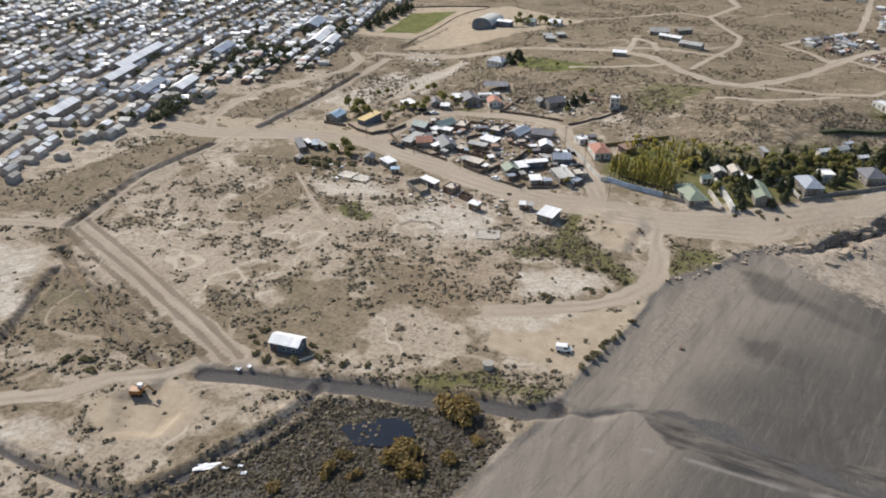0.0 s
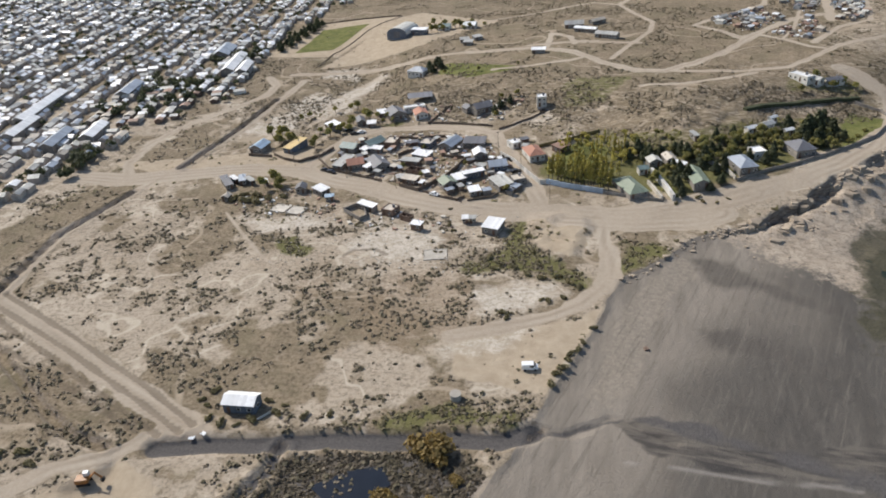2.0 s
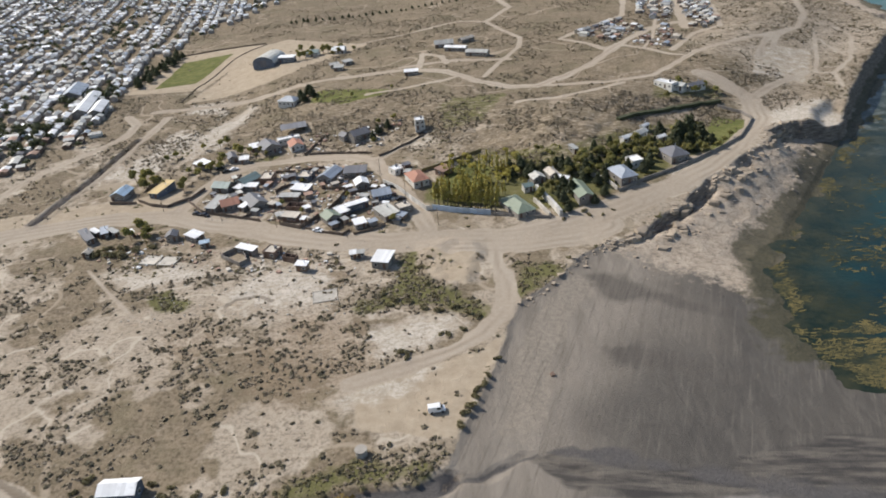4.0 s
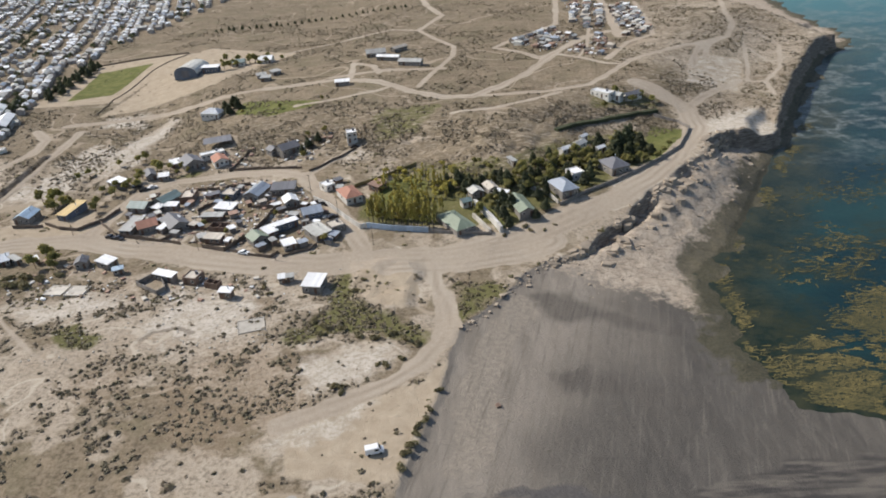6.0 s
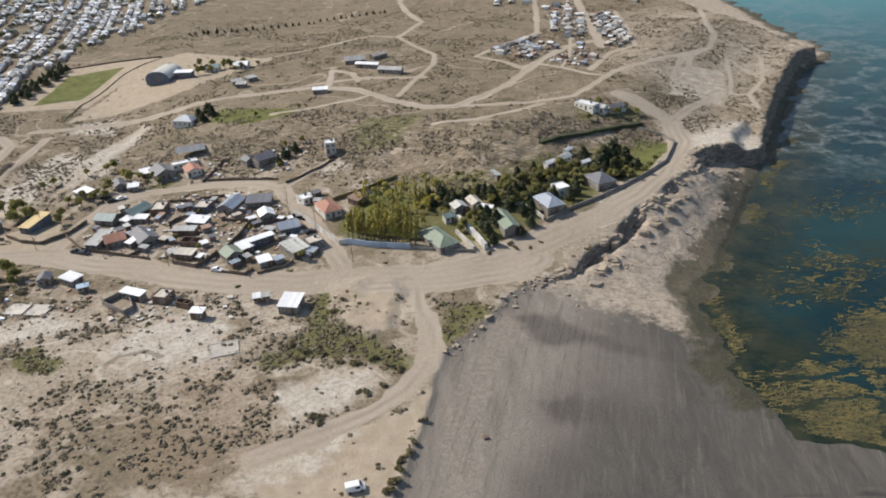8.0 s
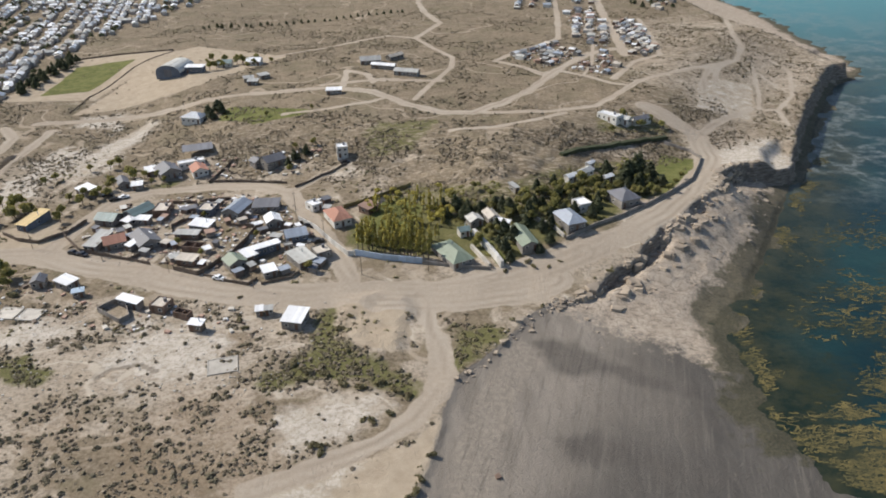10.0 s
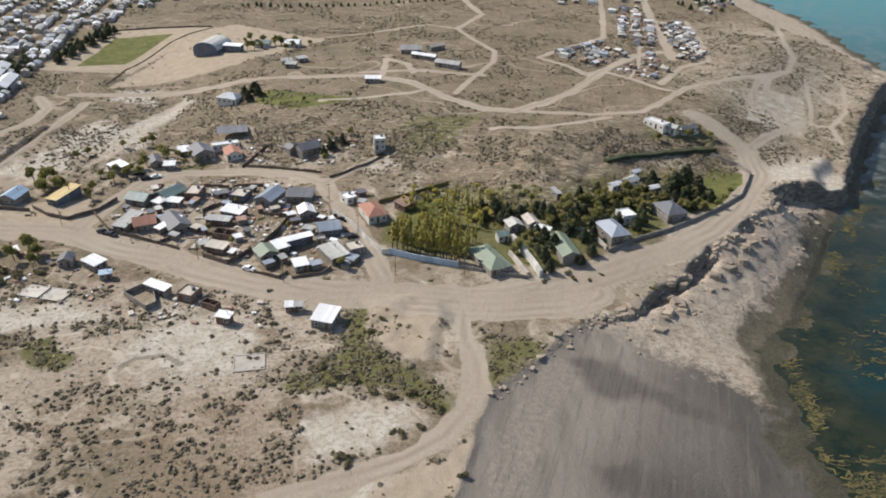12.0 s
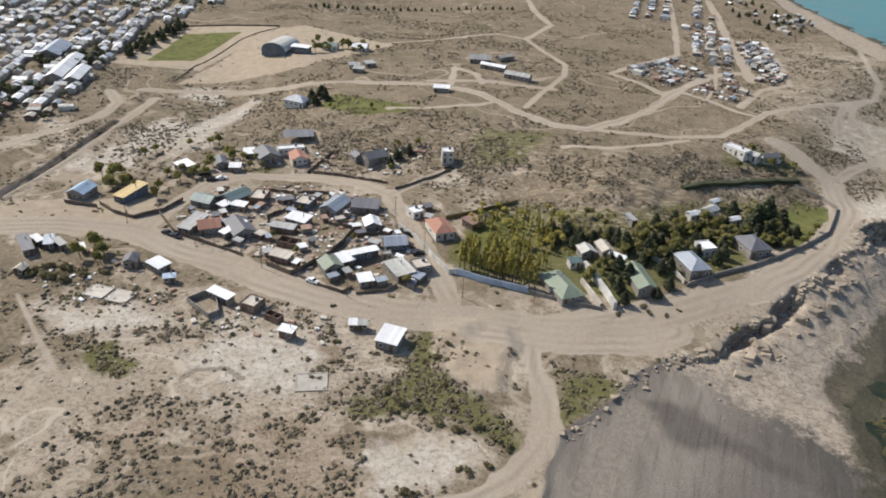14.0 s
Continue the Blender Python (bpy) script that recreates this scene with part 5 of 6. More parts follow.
for x, y, s in ((-42, 88, 2.5), (-44.5, 85.5, 2.3), (-39.5, 86, 2.2), (-40.5, 83.5, 2.0), (-46, 68, 2.3), (-50, 65, 2.1), (-45, 63, 2.1), (-48.5, 69, 1.7), (-60, 62, 1.3), (-61, 57, 1.4), (-55, 58, 1.1), (-70, 48, 1.2), (-38, 70, 1.4), (-34, 78, 1.1)):
    plant("rust_bush", x, y, s, "rust-brown autumn bush in the marsh")


def scatter(name, material, label, count, box_, density, seed, r_lo, r_hi, leaves=12, even=2.2, tall=0.45):
    """Low shrubs past counting, as one sheet of leaf clumps."""
    r = np.random.RandomState(seed)
    x = r.uniform(box_[0], box_[1], count * 6)
    y = r.uniform(box_[2], box_[3], count * 6)
    keep = r.rand(len(x)) < density(x, y) * (1 - way_mask(x, y, 0.8))
    sd, s_ = line_dist(x, y, SCARP)
    keep &= (s_ < 0) & (sd > 1.0)
    dcx, _ = line_dist(x, y, CREEK)
    keep &= dcx > 3.0
    for hx, hy, hr in HOUSES:
        keep &= np.hypot(x - hx, y - hy) > hr + 0.8
    x, y = x[keep][:count], y[keep][:count]
    size = r_lo + (r_hi - r_lo) * r.rand(len(x)) ** even
    z = np.array([lay(a, b) for a, b in zip(x, y)])
    kit = [leaf_quads(seed + 500 + i, leaves, (0, 0, 0.14), (1.0, 0.8, tall), 0.4, 0.1, 0.0, 1.3) for i in range(9)]
    soup = []
    pick = r.randint(0, 9, len(x))
    turn = r.uniform(0, 6.28, len(x))
    for i in range(9):
        m = pick == i
        c, s = np.cos(turn[m])[:, None, None], np.sin(turn[m])[:, None, None]
        q = kit[i][None]
        qx, qy = q[..., 0] * c - q[..., 1] * s, q[..., 0] * s + q[..., 1] * c
        k = size[m][:, None, None]
        soup.append(np.stack([qx * k + x[m][:, None, None], qy * k + y[m][:, None, None], q[..., 2] * k + z[m][:, None, None]], -1).reshape(-1, 4, 3))
    me = quad_soup(name, soup)
    me.materials.append(material)
    return tagged(new(name, me), label, "shrubs", kind="stuff")


def plain_density(x, y):
    n = fractal(x, y, 17, 301, 4)
    fine = fractal(x, y, 5, 311, 3)
    bare = np.zeros(x.shape)
    for ring in PALES + TANS + LAWNS:
        bare = np.maximum(bare, inside(x, y, ring, 4))
    bushy = np.zeros(x.shape)
    for ring in DRIES + GREENS:
        bushy = np.maximum(bushy, inside(x, y, ring, 6))
    return np.clip(smooth(0.485, 0.575, 0.55 * n + 0.45 * fine) * 0.95 + 0.03 + 0.08 * bushy, 0, 1) * (1 - 0.93 * bare)


def plateau_density(x, y):
    n = fractal(x, y, 18, 401, 3)
    bare = np.zeros(x.shape)
    for ring in PALES + TANS + LAWNS:
        bare = np.maximum(bare, inside(x, y, ring, 4))
    return np.clip(0.06 + smooth(0.47, 0.58, n) * (1.25 - 0.75 * smooth(420, 640, y)), 0, 1) * (1 - 0.95 * bare)


scatter("scrub", M_CUSHION, "low olive scrub scattered over the sandy plain", 5000, (-250, 0, 25, 205), plain_density, 21, 0.2, 1.0, 16, 1.9, 0.65)
scatter("dry_scrub", M_DRY_CUSHION, "dry brown scrub scattered over the sandy plain", 6400, (-250, 0, 25, 205), plain_density, 22, 0.18, 0.85, 13, 1.9, 0.55)
scatter("hill_scrub", M_CUSHION, "dark low scrub over the plateau and its slope", 13000, (-300, 215, 285, 640), plateau_density, 23, 0.3, 1.15, 8)
scatter("hill_dry_scrub", M_DRY_CUSHION, "dry brown scrub over the plateau and its slope", 9000, (-300, 215, 285, 700), plateau_density, 24, 0.3, 1.1, 8)
scatter("flat_scrub", M_DRY_CUSHION, "dry brown scrub on the flat beside the village hill", 1500, (-245, -130, 225, 400), plain_density, 41, 0.3, 1.2, 12)
def slope_density(x, y):
    d_, s_ = line_dist(x, y, HILL_FOOT)
    on = smooth(1, 8, -d_ * s_) * (1 - smooth(48, 66, -d_ * s_)) * smooth(-150, -120, x)
    return on * smooth(0.42, 0.56, fractal(x * 0.55, y * 1.3, 9, 421, 4))


scatter("slope_scrub", M_DRY_CUSHION, "dry tufts in rows along the hillside", 5200, (-150, 130, 245, 370), slope_density, 43, 0.2, 0.8, 8, 1.8, 0.6)
scatter("slope_dark_scrub", M_CUSHION, "dark tufts in rows along the hillside", 3200, (-150, 130, 245, 370), slope_density, 44, 0.2, 0.75, 8, 1.8, 0.6)
scatter("reed_bed", M_REED, "dense brown reeds of the marsh", 5200, (-95, -25, 8, 86), lambda x, y: inside(x, y, WETLAND, 3) * (1 - inside(x, y, pool_ring, 2)) * (1 - 0.85 * inside(x, y, MEADOW, 4)), 25, 0.35, 0.8)
scatter("creek_grass", M_OLIVE, "green grass and bushes along the creek", 1500, (-130, 16, 84, 202), lambda x, y: np.maximum(inside(x, y, GREENS[2], 3), 0.9 * np.maximum.reduce([inside(x, y, GREENS[0], 3), inside(x, y, GREENS[1], 3), inside(x, y, GREENS[-1], 3)])), 26, 0.3, 1.1)
scatter("garden_shrubs", M_GREEN, "green shrubs and hedges in the gardens", 900, (-42, 100, 218, 312), lambda x, y: 0.8 * inside(x, y, [(-40, 237), (-26, 280), (17, 271), (63, 298), (100, 306), (90, 281), (52, 247), (12, 224), (-12, 226)], 3) * (1 - inside(x, y, LAWNS[2], 2)) * smooth(0.45, 0.55, fractal(x, y, 9, 91)), 27, 0.4, 1.3, 16)
scatter("village_shrubs", M_OLIVE, "dusty shrubs in the yards and beside the road", 700, (-240, -20, 185, 330), lambda x, y: smooth(0.5, 0.6, fractal(x, y, 12, 191)), 28, 0.35, 1.1)

scatter("edge_scrub", M_OLIVE, "dark scrub hanging over the low beach scarp", 700, (-26, 75, 90, 250), lambda x, y: (1 - smooth(1.5, 3.5, line_dist(x, y, SCARP)[0])) * smooth(0.48, 0.56, fractal(x, y, 8, 95)), 29, 0.3, 1.0, 14)
# kelp on the water: thick golden mats with dark leads between them
r = np.random.RandomState(5)
KELP_MATS = [[(68, 150), (80, 156), (101, 165), (125, 185), (150, 200), (170, 190), (150, 120), (110, 112), (90, 126), (70, 138)], [(100, 190), (118, 188), (140, 215), (128, 228), (104, 210)],
             [(110, 232), (150, 240), (190, 262), (180, 285), (138, 262)]]
kx, ky = r.uniform(62, 215, 150000), r.uniform(112, 330, 150000)
kd, ks = line_dist(kx, ky, SHORE)
lead = np.abs(fractal(kx * 0.75 + ky * 0.25, ky * 1.5, 15, 501, 4) - 0.5)
mats = np.maximum.reduce([w_ * inside(kx, ky, ring, 10, 7, 9) for w_, ring in zip((1.0, 0.3, 0.12), KELP_MATS)])
fringe = (1 - smooth(2, 9, kd)) * smooth(0.45, 0.6, fractal(kx, ky, 9, 505, 3)) * 0.6
bed = (ks > 0) & (kd > 0.8) & (r.rand(150000) < np.maximum(mats * smooth(0.025, 0.10, lead) * (0.5 + 0.5 * smooth(0.42, 0.58, fractal(kx, ky, 20, 509, 3))), fringe))
kx, ky = kx[bed], ky[bed]
a = r.uniform(-0.45, 0.45, len(kx)) + np.where(r.rand(len(kx)) < 0.2, 1.2, 0)
L, W = r.uniform(0.35, 1.25, len(kx)), r.uniform(0.10, 0.30, len(kx))
cu, su = np.cos(a), np.sin(a)
kz = np.full(len(kx), SEA_Z)
corner = []
for p_, q_, up in ((-1, -0.6, 0.03), (0.9, -1, 0.05), (1, 0.7, 0.03), (-0.8, 1, 0.06)):
    corner.append(np.stack([kx + p_ * L * cu - q_ * W * su, ky + p_ * L * su + q_ * W * cu, kz + up], -1))
kelp_mesh = quad_soup("kelp", [np.stack(corner, 1)])
kelp_mesh.materials.append(M_KELP)
tagged(new("kelp", kelp_mesh), "golden-brown kelp fronds floating on dark water", "seaweed", kind="stuff")


# ---- the far settlements ----
TOWN_EDGE = np.array([(-262, 60), (-246, 131), (-250, 205), (-252, 225), (-243, 262), (-240, 290), (-226, 318), (-222, 335), (-228, 352), (-250, 420), (-258, 500), (-258, 555), (-238, 620), (-220, 700), (-200, 800), (-180, 1000), (-150, 1600)], float)
TR = random.Random(4)
KIT = {}
FAR_ROOFS = ("white", "white", "tin", "grey", "grey", "beige", "beige", "slate", "patch", "patch", "brown")


def cottage(kind, key):
    """One low town house with two roof slopes, built at the origin."""
    w, d, h = ((8, 7, 2.9), (11, 7, 3.1), (6.5, 6, 2.7))[kind]
    ob = new("town_house")
    tagged(ob, "low town house with a %s" % ROOF_WORDS[key], "house", "houses of the town")
    bm = bmesh.new()
    vs = box(bm, -w / 2 + 0.3, w / 2 - 0.3, -d / 2 + 0.3, d / 2 - 0.3, -1.5, h)
    for sx_, f in ((-1, (vs[4], vs[7])), (1, (vs[6], vs[5]))):
        bm.faces.new((f[0], f[1], bm.verts.new((sx_ * (w / 2 - 0.3), 0, h + 0.9))))
    part("wall", bm, WALLS[("block", "white", "brick")[kind]], ob)
    bm = bmesh.new()
    slab(bm, ((-w / 2, -d / 2, h - 0.05), (w / 2, -d / 2, h - 0.05), (w / 2, 0, h + 1.05), (-w / 2, 0, h + 1.05)), 0.1)
    slab(bm, ((-w / 2, 0, h + 1.05), (w / 2, 0, h + 1.05), (w / 2, d / 2, h - 0.05), (-w / 2, d / 2, h - 0.05)), 0.1)
    part("roof", bm, ROOFS[key], ob)
    bm = bmesh.new()
    box(bm, -0.5, 0.5, -d / 2 + 0.22, -d / 2 + 0.32, 0, 2.0)
    part("door", bm, M_DOOR, ob)
    return ob


def cottage_at(x, y, angle, group, scale=1.0):
    key = TR.choice(FAR_ROOFS)
    k = (TR.randrange(3), key)
    m = pose(x, y, lay(x, y), 0, 0, angle)
    if k not in KIT:
        KIT[k] = cottage(*k)
        KIT[k].matrix_basis = m
        ob = KIT[k]
    else:
        ob = copy_thing(KIT[k], m)
    ob.scale = (scale * TR.uniform(0.85, 1.2), scale * TR.uniform(0.85, 1.15), (0.35 + 0.5 * scale) * TR.uniform(0.9, 1.15))
    ob["group"] = group
    return ob


town_axis = radians(106)
ca, sa = math.cos(town_axis), math.sin(town_axis)
near_town, far_town, town_trees = [], [], []
lots = []
for i in range(-6, 230):
    for j in range(-64, 100):
        if j % 3 == 2 and TR.random() < 0.8:
            continue
        u, v = i * 6.3 + TR.uniform(-1.6, 1.6), j * 6.6 + TR.uniform(-1.0, 1.0) + 5 * math.sin(i * 0.05)
        lots.append((-235 + u * ca - v * sa, 60 + u * sa + v * ca))
lots = np.array(lots)
edge_d, edge_s = line_dist(lots[:, 0], lots[:, 1], TOWN_EDGE)
gaps = fractal(lots[:, 0], lots[:, 1], 40, 71, 3)
for (x, y), d_, s_, g_ in zip(lots, edge_d, edge_s, gaps):
    if s_ > 0 or d_ < 6 or x < -950 or y > 1400 or y < 40:
        continue
    if TR.random() < (0.5 if g_ > 0.58 else 0.12):
        if TR.random() < 0.6:
            town_trees.append((x, y))
        continue
    (near_town if (d_ < 60 and y < 520) else far_town).append((x, y))
near_town.sort(key=lambda p_: abs(p_[1] - 300))
far_town += near_town[70:]
near_town = near_town[:70]
for x, y in near_town:
    cottage_at(x, y, math.degrees(town_axis) + TR.choice((0, 0, 0, 90)) + TR.uniform(-5, 5), "houses at the near edge of the town", 0.66)
# the long sheds of the town
for x, y, l, w in ((-335, 296, 54, 9), (-318, 262, 30, 8), (-285, 250, 26, 8), (-272, 262, 22, 8), (-300, 205, 24, 8), (-262, 388, 42, 9), (-250, 379, 24, 8), (-300, 330, 26, 9), (-285, 415, 26, 13)):
    house(x, y, math.degrees(town_axis), l, w, 4.5, "gable", "white" if l != 26 else "tin", "block", "long shed with a pale metal roof in the town", "long sheds of the town", True)


M_TOWN_WALL = plain("pale_town_plaster", (0.42, 0.38, 0.34), 0.9, 0.3, world_space=True)


def town_mass(name, label, places, keys, axis, seed):
    """Houses past counting: four walls and two roof slopes each, one object for each roof colour."""
    r_ = random.Random(seed)
    sets = {k: ([], []) for k in dict.fromkeys(keys)}
    for x, y in places:
        co, fa = sets[r_.choice(keys)]
        w, d, h = r_.uniform(3.4, 7.4), r_.uniform(3.2, 5.2), r_.uniform(1.9, 2.7)
        t = axis + r_.choice((0, 0, 0, 1.57)) + r_.uniform(-0.06, 0.06)
        c, s = math.cos(t), math.sin(t)
        z = lay(x, y)
        b = len(co)
        for px, py, pz in ((-w, -d, -2), (w, -d, -2), (w, d, -2), (-w, d, -2), (-w, -d, h), (w, -d, h), (w, d, h), (-w, d, h), (-w, 0, h + 1.1), (w, 0, h + 1.1)):
            px, py = px / 2, py / 2
            co.append((x + px * c - py * s, y + px * s + py * c, z + pz))
        fa += [[b + k for k in f] for f in ((0, 1, 5, 4), (2, 3, 7, 6), (1, 2, 6, 9, 5), (3, 0, 4, 8, 7), (4, 5, 9, 8), (6, 7, 8, 9))]
    for k, (co, fa) in sets.items():
        me = bpy.data.meshes.new(name)
        me.from_pydata(co, [], fa)
        me.materials.append(M_TOWN_WALL)
        me.materials.append(ROOFS[k])
        idx = np.tile(np.array([0, 0, 0, 0, 1, 1], np.int32), len(fa) // 6)
        me.polygons.foreach_set("material_index", idx)
        tagged(new(name, me), label, "houses", kind="stuff")


town_mass("town_roofs", "dense low houses of the far town", far_town, ("white", "white", "patch", "grey", "beige", "patch", "tin"), town_axis, 8)
soup = [leaf_quads(900 + i % 40, 26, (x, y, lay(x, y) + 1.6), (2.2, 2.2, 2.2), 0.7, 0.5) for i, (x, y) in enumerate(town_trees[:2400])]
belt = [(-300 + 46 * TR.random(), 290 + 70 * TR.random()) for _ in range(60)] + [(-262 + 14 * TR.random(), 210 + 40 * TR.random()) for _ in range(24)] + [(-290 + 30 * TR.random(), 395 + 30 * TR.random()) for _ in range(40)]
soup += [leaf_quads(950 + i % 30, 60, (x, y, lay(x, y) + 2.2), (2.4, 2.4, 3.0), 0.6, 0.5) for i, (x, y) in enumerate(belt)]
tree_mesh = quad_soup("town_trees", soup)
tree_mesh.materials.append(M_CONIFER)
tagged(new("town_trees", tree_mesh), "dark trees between the houses of the town", "trees", kind="stuff")


def quarter(ring, group, step_x, step_y, axis, fill=0.8, scale=0.85):
    lo, hi = np.min(ring, 0), np.max(ring, 0)
    c, s = math.cos(radians(axis)), math.sin(radians(axis))
    m = (lo + hi) / 2
    n = int(max(hi - lo) / min(step_x, step_y)) + 2
    for i in range(-n, n):
        for j in range(-n, n):
            u, v = i * step_x, j * step_y
            x, y = m[0] + u * c - v * s + TR.uniform(-1.2, 1.2), m[1] + u * s + v * c + TR.uniform(-1.2, 1.2)
            if inside(np.array([x]), np.array([y]), ring, 0.1)[0] > 0.5 and TR.random() < fill:
                cottage_at(x, y, axis + TR.choice((0, 90)) + TR.uniform(-8, 8), group, scale)


quarter([(32, 446), (61, 481), (78, 449), (50, 418)], "houses of the plateau settlement", 7, 7, 50, 0.62, 0.55)
quarter([(88, 614), (112, 625), (101, 478), (86, 466), (78, 505)], "houses of the plateau settlement", 6.5, 9, 80, 0.8, 0.55)
quarter([(113, 556), (132, 572), (120, 458), (108, 440), (101, 443), (107, 497)], "white huts of the trailer park", 4.6, 6, 60, 0.95, 0.42)
quarter([(62, 417), (88, 454), (91, 420), (78, 400)], "houses of the plateau settlement", 8, 8, 50, 0.5, 0.55)
quarter([(50, 618), (78, 625), (90, 720), (57, 706)], "houses of the plateau settlement", 9, 12, 80, 0.8, 0.65)
quarter([(96, 640), (116, 640), (124, 740), (102, 740)], "houses of the plateau settlement", 9, 12, 80, 0.7, 0.65)
quarter([(138, 744), (168, 728), (210, 674), (162, 600), (132, 645)], "houses among trees near the far shore", 12, 14, 40, 0.5, 0.65)
for i in range(60):
    x, y = 130 + 70 * TR.random(), 600 + 140 * TR.random()
    if inside(np.array([x]), np.array([y]), [(138, 744), (168, 728), (210, 674), (162, 600), (132, 645)], 0.1)[0] > 0.5:
        plant("conifer", x, y, TR.uniform(0.5, 0.9), "dark tree among far houses near the shore")


# ---- the arched hangar ----
def hangar(x, y, angle, w, l, h):
    ob = root("hangar", x, y, angle, "large grey hangar with an arched metal roof", "hangar")
    HOUSES.append((x, y, max(w, l) * 0.6))
    n = 14
    arc = [(w / 2 * math.cos(math.pi * i / n), h * (0.35 + 0.65 * math.sin(math.pi * i / n))) for i in range(n + 1)]
    bm = bmesh.new()
    rows = [[bm.verts.new((px, yy, pz)) for px, pz in arc] for yy in (-l / 2, l / 2)]
    inner = [[bm.verts.new((px * 0.985, yy, pz - 0.12)) for px, pz in arc] for yy in (-l / 2, l / 2)]
    for i in range(n):
        bm.faces.new((rows[0][i], rows[0][i + 1], rows[1][i + 1], rows[1][i]))
        bm.faces.new((inner[0][i + 1], inner[0][i], inner[1][i], inner[1][i + 1]))
        for k in (0, 1):
            bm.faces.new((rows[k][i], inner[k][i], inner[k][i + 1], rows[k][i + 1]))
    part("roof", bm, ROOFS["patch"], ob, "pale arched metal roof")
    bm = bmesh.new()
    for yy in (-l / 2 + 0.15, l / 2 - 0.15):
        ring = [bm.verts.new((px * 0.98, yy, pz - 0.1)) for px, pz in arc] + [bm.verts.new((-w / 2 * 0.98, yy, -1.5)), bm.verts.new((w / 2 * 0.98, yy, -1.5))]
        bm.faces.new(ring)
    box(bm, -w / 2, -w / 2 + 0.2, -l / 2 + 0.2, l / 2 - 0.2, -1.5, h * 0.36)
    box(bm, w / 2 - 0.2, w / 2, -l / 2 + 0.2, l / 2 - 0.2, -1.5, h * 0.36)
    part("wall", bm, WALLS["blue"], ob, "dark blue end wall")
    bm = bmesh.new()
    box(bm, -2.2, 2.2, -l / 2 - 0.02, -l / 2 + 0.12, 0, 4.2)
    part("gate", bm, ROOFS["slate"], ob, "dark sliding gate")


hangar(-164, 444, -8, 15, 19, 6.6)
house(-150.5, 439, -5, 11, 5.5, 4.0, "shed", "white", "blue", "annex with a white roof beside the hangar", "buildings round the hangar")
house(-137, 452, 5, 9, 7, 3, "gable", "teal", "white", "", "buildings round the hangar")
house(-120, 455, 0, 9, 8, 3, "gable", "white", "white", "", "buildings round the hangar")
house(-128.5, 362, -15, 11, 8, 3.4, "hip", "tin", "white", "grey-roofed house beside a lawn on the slope", "houses on the slope")
for x, y, a in ((-114, 415, 20), (-107, 420, 40), (-110, 408, 0)):
    house(x, y, a, 6, 5, 2.6, "shed", "grey", "block", "", "huts on the plateau")
house(-62, 378, 5, 8, 5, 2.6, "shed", "white", "block", "", "huts on the plateau")


# ---- walls and fences ----
def fence(name, pts, h, thick, material, label, category="fence", posts=True, group="", sag=0.0):
    """A run of panels between posts, following the ground."""
    pts = [Vector((*p, 0)) for p in pts]
    ob = root(name, pts[0].x, pts[0].y, 0, label, category, group)
    base = ob.matrix_basis.translation
    fr = random.Random(int(abs(pts[0].x * 31 + pts[0].y * 17)))
    for a, b in zip(pts[:-1], pts[1:]):
        n = max(1, round((b - a).length / 2.6))
        side_ = (b - a).normalized().cross(Vector((0, 0, 1))) * thick / 2
        for i in range(n):
            p, q = a.lerp(b, i / n), a.lerp(b, (i + 1) / n)
            zp, zq = lay(p.x, p.y) - base.z, lay(q.x, q.y) - base.z
            hh = h * (1 - fr.random() * sag)
            bm = bmesh.new()
            o = Vector((base.x, base.y, 0))
            low = [p - o - side_, q - o - side_, q - o + side_, p - o + side_]
            zs = (zp, zq, zq, zp)
            vs = [bm.verts.new((c.x, c.y, z - 0.6)) for c, z in zip(low, zs)] + [bm.verts.new((c.x, c.y, z + hh)) for c, z in zip(low, zs)]
            for f in ((0, 3, 2, 1), (4, 5, 6, 7), (0, 1, 5, 4), (1, 2, 6, 5), (2, 3, 7, 6), (3, 0, 4, 7)):
                bm.faces.new([vs[k] for k in f])
            part("panel", bm, material, ob)
            if posts:
                bm = bmesh.new()
                c = p - o
                box(bm, c.x - 0.09, c.x + 0.09, c.y - 0.09, c.y + 0.09, zp - 0.6, zp + h + 0.15)
                part("post", bm, M_WOOD if material == M_WOOD else material, ob)
    return ob


fence("garden_wall", [(-59, 253), (-52, 246), (-45, 236), (-38.5, 228), (-36.5, 228.6)], 1.9, 0.25, WALLS["white"], "white plastered wall along the village street", "wall")
fence("garden_wall", [(-36.2, 228.6), (-27, 225.5), (-14, 223.2)], 2.1, 0.25, M_BLUE_WALL, "long pale blue wall in front of the poplars", "wall")
fence("garden_wall", [(-13.6, 223), (-2, 220), (8, 218.3)], 1.2, 0.22, WALLS["block"], "low grey wall along the coast road", "wall")
fence("garden_wall", [(11.5, 219.5), (8.5, 227), (4.5, 236), (3, 239)], 2.4, 1.1, WALLS["white"], "broad white garden wall beside a strip of lawn", "wall")
fence("garden_wall", [(7.5, 219.5), (4.5, 226), (2, 231)], 1.5, 0.8, M_CONCRETE, "sand-coloured wall beside a strip of lawn", "wall")
fence("garden_wall", [(33.5, 232.8), (44, 240), (55, 246), (66, 254.5), (77, 264.5), (88, 277), (95, 292), (100, 304), (97, 312), (88, 318)], 1.25, 0.3, WALLS["block"], "grey wall round the gardens along the road", "wall")
fence("garden_wall", [(24, 246), (30, 240), (33, 234)], 1.4, 0.5, M_CONCRETE, "sand-coloured wall between two gardens", "wall")
